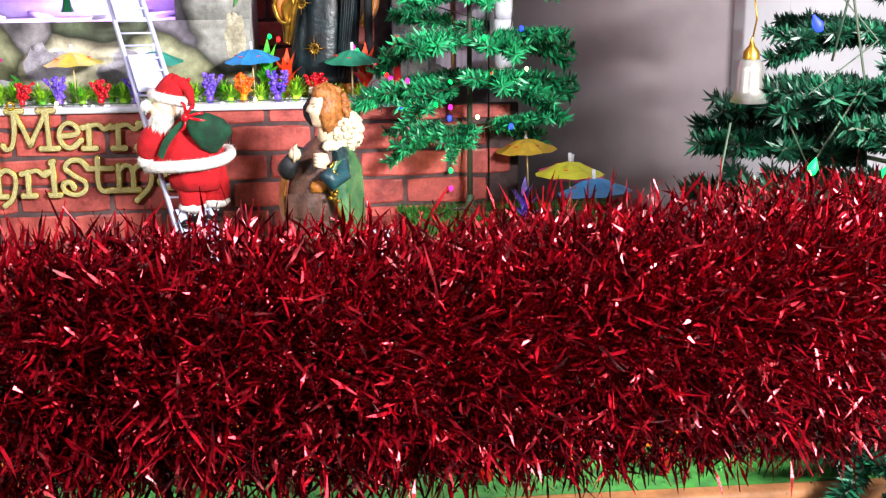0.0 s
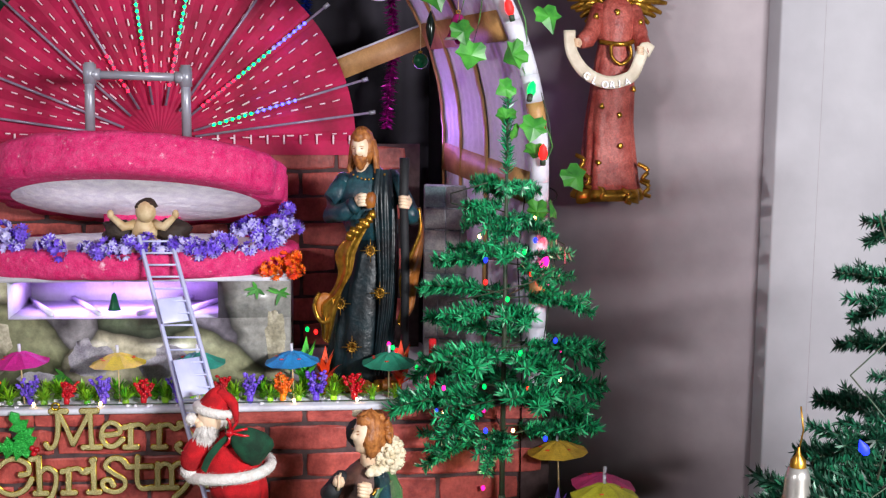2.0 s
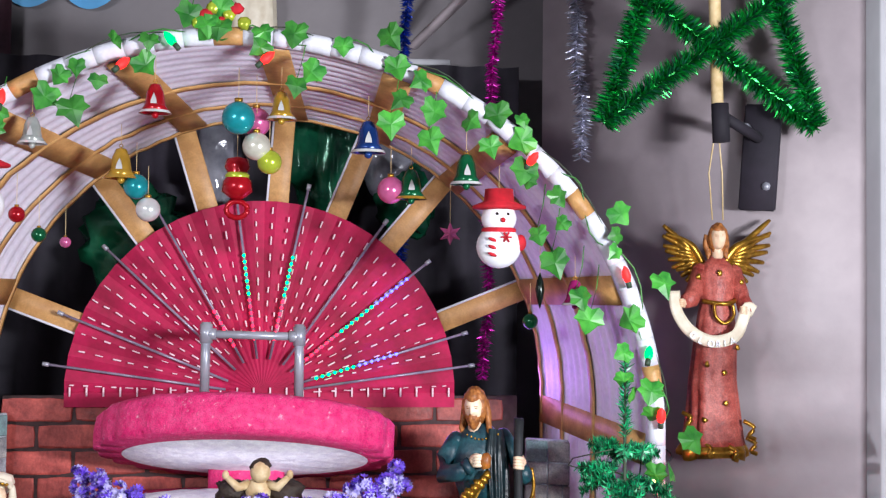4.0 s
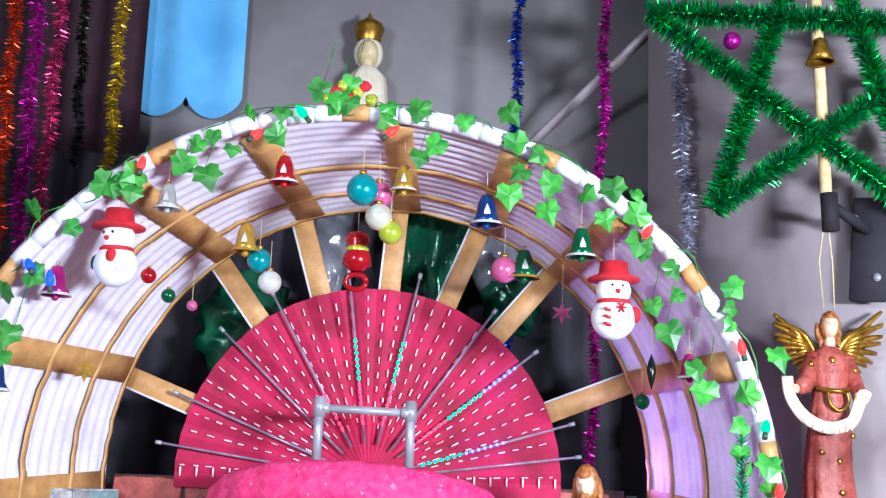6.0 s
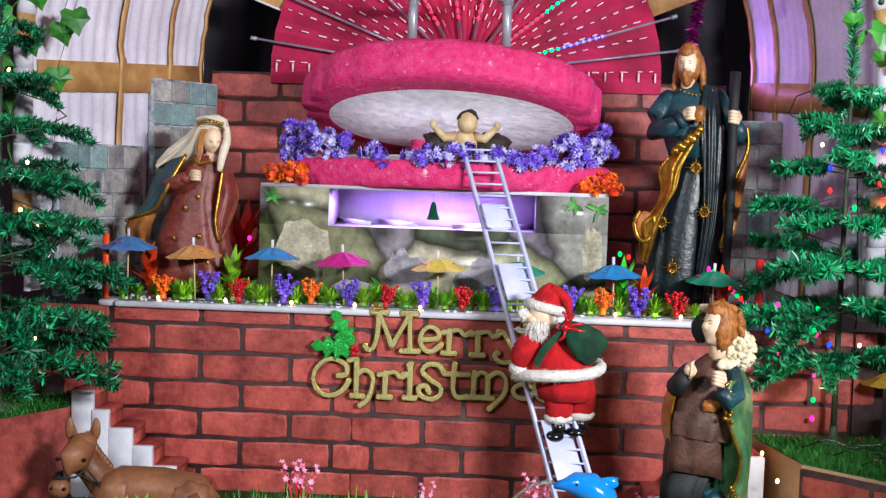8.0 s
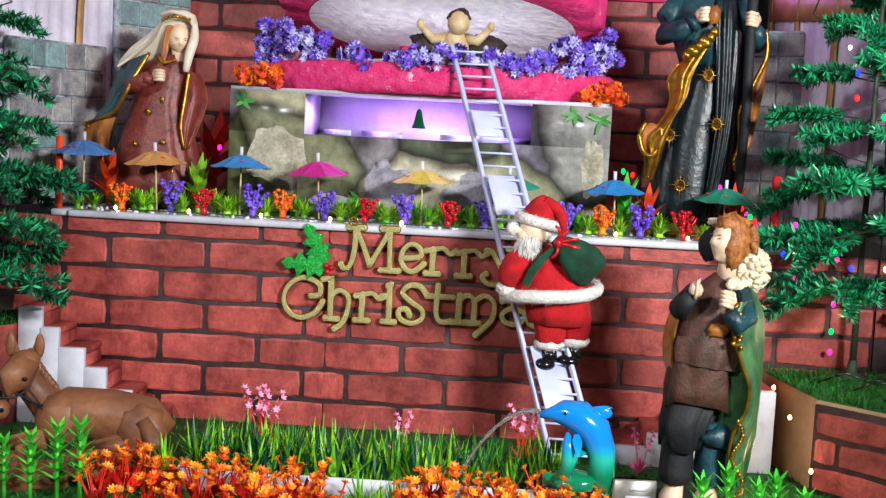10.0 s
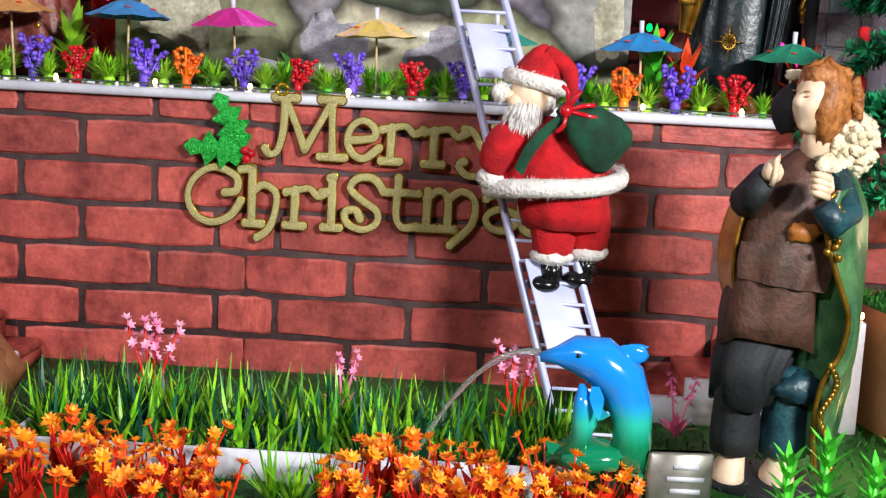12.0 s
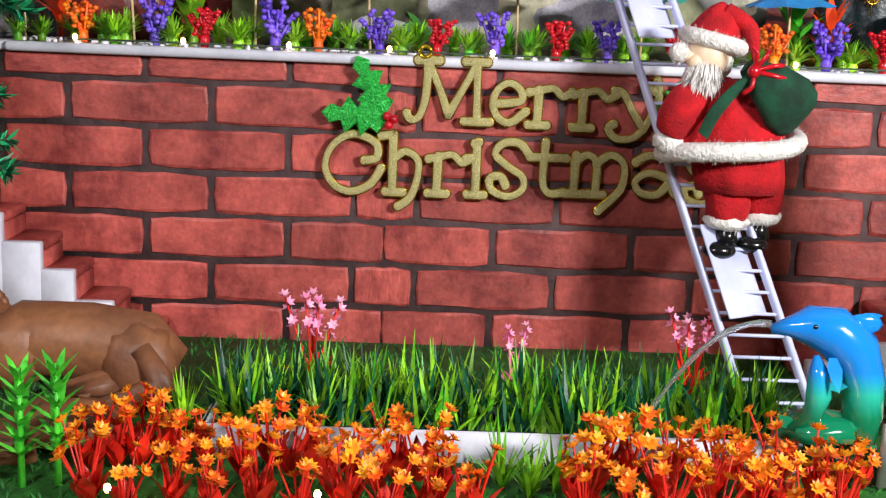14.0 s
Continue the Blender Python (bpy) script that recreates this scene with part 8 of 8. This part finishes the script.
def snowman(c, label, turn, scarf):
    t = thing("snowman_ornament", label, "snowman ornament", "snowman ornaments", at=c, rz=turn)
    part("body", Mesh(SNOW).ball((0, 0, -0.034), (0.037, 0.034, 0.036), n=20, m=14).ball((0, 0, 0.012), (0.029, 0.027, 0.027), n=20, m=14), t, "white plastic body")
    part("hat", Mesh(HATRED).lathe([(0.001, 0.062), (0.023, 0.060), (0.025, 0.040), (0.044, 0.032), (0.044, 0.028), (0.024, 0.026)], n=20), t, "red felt hat")
    part("scarf", Mesh(HATRED).tube([(0.024 * math.cos(a), 0.023 * math.sin(a), -0.008) for a in [6.283 * i / 16 for i in range(17)]], 0.005, 8), t, "red scarf")
    for x in (-0.009, 0.009):
        part("eye", Mesh(BOOT).ball((x, -0.0255, 0.018), 0.0026, n=8, m=6), t)
    part("nose", Mesh(HATRED).ball((0, -0.029, 0.008), 0.0042, n=8, m=6), t)
    if scarf:
        for z in (-0.024, -0.036, -0.048):
            part("stripe", Mesh(HATRED).ball((-0.018, -0.030, z), (0.008, 0.004, 0.003), n=8, m=6, rot=pose(0, 0, 0, 0, 20, 0)), t)
        part("mitten", Mesh(HATRED).ball((0.034, -0.010, -0.028), (0.010, 0.012, 0.014), n=10, m=8), t)
        part("snowflake", Mesh(HATRED).box((0.004, -0.034, -0.020), (0.018, 0.003, 0.003)).box((0.004, -0.034, -0.020), (0.018, 0.003, 0.003), rot=pose(0, 0, 0, 0, 60, 0)).box((0.004, -0.034, -0.020), (0.018, 0.003, 0.003), rot=pose(0, 0, 0, 0, 120, 0)), t)
    else:
        part("tie", Mesh(HATRED).ball((0.010, -0.026, -0.024), (0.010, 0.008, 0.015), n=12, m=8), t)
        part("glove", Mesh(PAINT["green"]).ball((-0.034, -0.008, -0.030), (0.008, 0.010, 0.014), n=10, m=8), t)
    string_to(t, (0, 0, 0.060), 0.04)


snowman((-0.266, -0.01, 1.143), "white snowman ornament with red hat and scarf tie", -25, False)
snowman((0.558, -0.01, 1.088), "white snowman ornament with red hat and striped scarf", 6, True)

# ---------------------------------------------------------------- ivy and bulbs on the rim
ivy = thing("ivy_garland", "plastic ivy vine wound along the arch rim", "ivy garland")
m = Mesh(IVYGREEN)
vine = [vault_at(g, 0.0, 0.014) + Vector((0, -0.024, 0)) + Vector((0.016 * math.sin(g * 0.35), 0, 0.012 * math.cos(g * 0.5))) for g in range(-20, 201, 2)]
part("stem", m.tube(vine, 0.0013, 5), ivy, "thin dark green stem")


def ivy_leaf(seed):
    r = random.Random(seed)
    o = [(0, 0), (0.28, -0.14), (0.52, 0.02), (0.50, 0.28), (0.66, 0.50), (0.36, 0.62), (0.18, 0.90), (0, 1.12)]
    o = [(x * r.uniform(0.9, 1.1), z * r.uniform(0.94, 1.06)) for x, z in o]
    ring = o + [(-x, z) for x, z in o[1:-1][::-1]]
    vs = [(x * 0.030, -0.004 * abs(x), z * 0.030) for x, z in ring] + [(0, -0.006, 0.014)]
    n = len(ring)
    return Mesh(IVYGREEN).add(vs, [(i, (i + 1) % n, n) for i in range(n)]).data("leaf", smooth=False)


IV = [ivy_leaf(s) for s in range(4)]
r = random.Random(33)
for g in range(-6, 188, 2):
    if r.random() < 0.72:
        p = vault_at(g, 0.0, 0.012 + r.uniform(-0.050, 0.045)) + Vector((r.uniform(-0.01, 0.01), -0.028 - r.uniform(0, 0.012), r.uniform(-0.01, 0.01)))
        part("leaf", IV[r.randrange(4)], ivy, at=pose(*p, r.uniform(-35, 35), r.uniform(110, 250), r.uniform(-40, 40)) @ Matrix.Scale(r.uniform(0.8, 1.35), 4))
for x, z in ((0.618, 1.072), (0.642, 1.033), (0.683, 0.972), (0.708, 0.941), (0.378, 1.254), (0.439, 1.227), (-0.417, 0.990), (-0.425, 0.948), (-0.455, 0.809), (-0.476, 0.790), (-0.128, 1.264), (-0.242, 1.227), (-0.480, 0.718), (0.227, 1.306), (0.085, 1.40), (0.06, 1.42), (0.11, 1.43)):
    part("leaf", IV[r.randrange(4)], ivy, at=pose(x, -0.034, z + 0.012, r.uniform(-20, 20), r.uniform(160, 200), r.uniform(-30, 30)) @ Matrix.Scale(r.uniform(1.0, 1.4), 4))
    part("tendril", Mesh(IVYGREEN).tube([(x, -0.030, z + 0.012), (x + 0.01, -0.028, z + 0.05), (x + 0.015, -0.020, z + 0.085)], 0.0008, 4), ivy)
for i in range(7):
    part("blossom", Mesh(HATRED if i % 2 else PAINT["lime"]).ball((0.07 + 0.012 * i, -0.03, 1.405 + 0.012 * (i % 3)), (0.011, 0.006, 0.010), n=10, m=6, wob=0.4), ivy, "red and yellow blossom")


def bulbs(name, label, spots, wire=None):
    t = thing(name, label, "string lights", "string lights")
    if wire:
        part("wire", Mesh(TRUNK).tube(wire, 0.0011, 5), t, "dark green wire")
    return t


EM = {"r": material("red_bulb_glow", (1.0, 0.012, 0.010), None, 10, emit=3.2), "b": material("blue_bulb_glow", (0.012, 0.03, 1.0), None, 10, emit=3.6), "g": material("green_bulb_glow", (0.0, 1.0, 0.14), None, 10, emit=2.0), "p": material("pink_bulb_glow", (1.0, 0.012, 0.30), None, 10, emit=3.0)}
bulb_mesh = {k: Mesh(v).lathe([(0.001, 0.016), (0.005, 0.010), (0.0068, 0.0), (0.005, -0.007), (0.003, -0.009)], n=10).data("bulb") for k, v in EM.items()}
base_mesh = Mesh(TRUNK).tube([(0, 0, -0.018), (0, 0, -0.007)], 0.0042, 8).data("socket")
rimlights = bulbs("string_lights", "coloured bulbs on a dark wire along the arch rim", None, [vault_at(g, 0.0, 0.018) + Vector((0.010 * math.sin(g * 0.22), -0.022, 0.010 * math.cos(g * 0.3))) for g in range(-28, 206, 2)])
for x, z, c in ((-0.229, 1.273, "r"), (-0.046, 1.332, "r"), (0.178, 1.346, "r"), (0.606, 1.193, "r"), (-0.395, 1.098, "b"), (-0.481, 0.921, "r"), (0.763, 1.007, "r"), (0.821, 0.779, "r"), (-0.36, 1.075, "b"), (0.826, 0.60, "p"), (0.80, 0.88, "g"), (0.03, 1.372, "g")):
    b = part("bulb", bulb_mesh[c], rimlights, at=pose(x, -0.046, z, r.uniform(-40, 40), r.uniform(-60, 60), 0) @ Matrix.Scale(1.1, 4))
    part("socket", base_mesh, b)

BIGEM = {c: Mesh(EM[c]).lathe([(0.001, 0.015), (0.004, 0.009), (0.0075, 0.001), (0.005, -0.007), (0.002, -0.009)], n=9).data("bulb") for c in EM}
tl = bulbs("string_lights", "coloured leaf-shaped bulbs on black wire over the tall tree", None,
           [(1.03, -0.80, 0.76), (1.05, -0.84, 0.66), (1.00, -0.82, 0.60), (1.06, -0.86, 0.52), (0.98, -0.84, 0.45), (1.03, -0.86, 0.34), (0.95, -0.82, 0.30), (0.93, -0.82, 0.18), (0.90, -0.80, 0.05)])
part("wire", Mesh(TRUNK).tube([(1.04, -0.85, 0.70), (1.02, -0.88, 0.58), (1.05, -0.86, 0.48), (0.99, -0.86, 0.38), (0.91, -0.84, 0.31)], 0.0013, 5).tube([(0.93, -0.83, 0.44), (0.915, -0.82, 0.32), (0.925, -0.82, 0.20)], 0.0013, 5).tube([(1.03, -0.82, 0.72), (1.045, -0.85, 0.62), (1.02, -0.85, 0.50)], 0.0013, 5), tl)
for x, y, z, c in ((1.00, -0.86, 0.535, "b"), (1.075, -0.88, 0.505, "g"), (1.045, -0.88, 0.600, "r"), (1.02, -0.87, 0.30, "p"), (1.06, -0.90, 0.40, "g"), (0.97, -0.86, 0.27, "b"), (0.905, -0.84, 0.335, "r"), (1.07, -0.86, 0.56, "b"), (1.05, -0.88, 0.34, "r"), (1.0, -0.87, 0.40, "g"), (0.99, -0.88, 0.20, "b"), (1.04, -0.9, 0.24, "g")):
    part("bulb", BIGEM[c], tl, at=pose(x, y, z, r.uniform(-60, 60), r.uniform(-60, 60), 0) @ Matrix.Scale(0.72, 4))
SILVERBELL = material("chrome_bell", srgb("d8d6d0"), srgb("b4b0a8"), 30, 0.28, 0.8)
for x, y, z, s in ((0.958, -0.80, 0.478, 1.0), (1.03, -0.86, 0.20, 0.9)):
    t = thing("metal_bell", "shiny metal bell with gold cap hanging on the tree", "bell", "metal bells", at=(x, y, z))
    part("bell_body", Mesh(SILVERBELL).lathe([(0.002, 0.022 * s), (0.010 * s, 0.020 * s), (0.013 * s, 0.010 * s), (0.014 * s, -0.010 * s), (0.019 * s, -0.022 * s), (0.016 * s, -0.021 * s)], n=20), t)
    part("cap", Mesh(GOLD).lathe([(0.0085, 0.021 * s), (0.008, 0.028), (0.003, 0.034), (0.001, 0.042)], n=12), t)
    part("hanger", Mesh(GOLD).tube([(0, 0, 0.038), (0.004, 0, 0.060), (0.0, 0, 0.085)], 0.0010, 5), t)

# warm fairy lights
warm = bulbs("fairy_lights", "warm white fairy lights on clear wire over ledge, grass and trees", None, [(-0.33, 0.004, 0.365), (-0.211, 0.004, 0.365), (-0.103, 0.004, 0.365), (0.106, 0.004, 0.365), (0.316, 0.004, 0.365), (0.524, 0.004, 0.365), (0.64, 0.0, 0.366)])
fairy = Mesh(LEDW).ball((0, 0, 0), (0.0027, 0.0027, 0.0036), n=8, m=6).data("fairy_bulb")
fairy_c = {c: Mesh(EM[c]).ball((0, 0, 0), (0.0036, 0.0036, 0.0048), n=8, m=6).data("fairy_bulb") for c in EM}
spots = [(x, 0.002, 0.367) for x in (-0.321, -0.211, -0.103, 0.0, 0.106, 0.316, 0.42, 0.524)]
spots += [(-0.135, -0.44, 0.066), (-0.10, -0.45, 0.064), (-0.03, -0.44, 0.064), (0.255, -0.45, 0.064), (0.30, -0.40, 0.085), (0.02, -0.45, 0.066), (-0.18, -0.44, 0.064), (0.34, -0.44, 0.066)]
spots += [(0.640, -0.10, 0.175), (0.648, -0.17, 0.150), (0.66, -0.25, 0.10), (0.64, 0.005, 0.30), (0.655, -0.31, 0.074), (0.60, -0.14, 0.080)]
for p in spots:
    part("fairy_bulb", fairy, warm, at=p)
for cx, cz, n_, seed in ((0.765, 0.178, 26, 2), (-0.535, 0.20, 22, 3)):
    rr = random.Random(seed)
    tt = bulbs("fairy_lights", "mixed colour fairy lights wound round the small tree", None, [(cx + 0.10 * math.cos(q * 0.8), -0.05 + 0.10 * math.sin(q * 0.8) - (0.08 if cx < 0 else 0), cz + 0.10 + q * 0.022) for q in range(22)])
    for i in range(n_):
        q = rr.uniform(0, 6.28)
        z = rr.uniform(0.08, 0.52)
        rad = 0.15 * (1 - z / 0.72)
        c = rr.choice("wwwwgbpr")
        part("fairy_bulb", fairy if c == "w" else fairy_c[c], tt, at=(cx + rad * math.cos(q), -0.03 - abs(rad * math.sin(q)) - (0.09 if cx < 0 else 0), cz + z))
strip = bulbs("rope_light", "coloured rope light beside the grass platform", None)
for dz, c in ((0.015, "p"), (0.045, "g"), (0.085, "p"), (0.15, "p"), (0.19, "g")):
    part("fairy_bulb", fairy_c[c], strip, at=(0.735, -0.016, 0.20 + dz))
for i in range(12):
    part("fairy_bulb", fairy_c["rpg"[i % 3]], strip, at=(0.575 + 0.007 * i, 0.10, 0.445 - 0.006 * i))
for x, z, c in ((-0.205, 0.46, "p"), (-0.36, 0.40, "g"), (-0.375, 0.395, "p"), (0.44, 0.455, "g"), (0.455, 0.45, "r")):
    part("fairy_bulb", fairy_c[c], strip, at=(x, 0.16, z))
for c, s, mt, lb in (((-0.412, 0.015, 0.415), (0.010, 0.008, 0.108), ORSTAR, "thin orange post at the ledge end"), ((0.652, 0.03, 0.412), (0.012, 0.010, 0.102), FELT, "thin red post at the ledge end")):
    solo("ledge_post", Mesh(mt).box(c, s, bevel=0.002), lb, "post", "ledge end posts")
solo("ledge_bracket", Mesh(WHITECARD).box((-0.402, 0.03, 0.356), (0.034, 0.06, 0.010), bevel=0.002), "white ledge end piece", "ledge", kind="structure")
pb = thing("lantern_bulb", "large glowing pink bulb hanging in the small tree", "bulb", at=(-0.515, -0.27, 0.315))
part("bulb", Mesh(EM["p"]).lathe([(0.002, 0.022), (0.009, 0.012), (0.013, -0.004), (0.009, -0.016), (0.001, -0.020)], n=14), pb)
part("shade", Mesh(PINKPLANT).lathe([(0.004, 0.026), (0.014, 0.018), (0.018, 0.002), (0.017, 0.002), (0.012, 0.016)], n=14), pb)
part("wire", Mesh(TRUNK).tube([(0, 0, 0.024), (0.004, 0.03, 0.09)], 0.001, 5), pb)
solo("cable_loop", Mesh(BOOT).tube([(0.83 + 0.03 * math.cos(q), 0.03, 0.705 + 0.016 * math.sin(q)) for q in [6.283 * i / 16 for i in range(17)]], 0.0012, 5).tube([(0.80, 0.0, 0.705), (0.79, 0.0, 0.60), (0.80, -0.002, 0.42), (0.80, -0.002, 0.18)], 0.0012, 5), "thin black cable looped beside the arch", "cable")
wires = Mesh(BOOT)
for k in range(5):
    x, y = 0.70 + 0.03 * k, -0.10 - 0.05 * k
    wires.tube([(x, y, 0.186), (x + 0.03, y - 0.02, 0.205), (x + 0.07, y + 0.01, 0.190), (x + 0.12, y - 0.03, 0.203), (x + 0.17, y, 0.186)], 0.0012, 5)
solo("light_cable", wires, "black cables of the fairy lights lying on the grass", "cable")
# a little bottle-green trinket hung before the lilac box
t = thing("bell_ornament", "tiny green bell hanging before the lilac box", "bell ornament", at=(0.118, 0.088, 0.519))
part("bell_body", Mesh(PAINT["green"]).lathe([(0.001, 0.017), (0.004, 0.014), (0.008, -0.004), (0.0115, -0.013)], n=12), t)
string_to(t, (0, 0, 0.016), 0.022)

# ---------------------------------------------------------------- bricks
ODD = [-0.546, -0.398, -0.250, -0.102, 0.0, 0.115, 0.263, 0.437, 0.585, 0.733, 0.840]
EVEN = [-0.478, -0.330, -0.182, -0.033, 0.033, 0.181, 0.329, 0.375, 0.510, 0.660, 0.800]
BASE_W = BW - JO
JZ = [0.3725, 0.3262, 0.2797, 0.2332, 0.1867, 0.1402, 0.0937, 0.0472]


def course(parent, joints, z0, z1, y, seams=(), seed=0):
    rr = random.Random(seed)
    for x0, x1 in zip(joints, joints[1:]):
        a, b = (x0 + (0 if x0 in seams else JO / 2)), (x1 - (0.0004 if x1 in seams else JO / 2))
        h = z1 - z0 - JO
        part("brick", BRICKS[rr.randrange(5)], parent, at=pose((a + b) / 2, y, (z0 + z1) / 2, 0, rr.uniform(-0.35, 0.35), 0) @ Matrix.Diagonal(((b - a) / BASE_W, 0.75, h / (BH - JO), 1)))


for i in range(7):
    top = JZ[i] if i else 0.3515 + JO / 2
    course(wall, ODD if i % 2 == 0 else EVEN, JZ[i + 1], top, 0.004, (0.0,), i)
for i in range(8):
    z = 0.768 - i * 0.0505
    off = 0.0 if i % 2 else 0.07
    course(back, [x + off for x in (-0.415, -0.275, -0.135, 0.005, 0.145, 0.285, 0.425, 0.565)], z - 0.0505, z, 0.435, (), 50 + i)
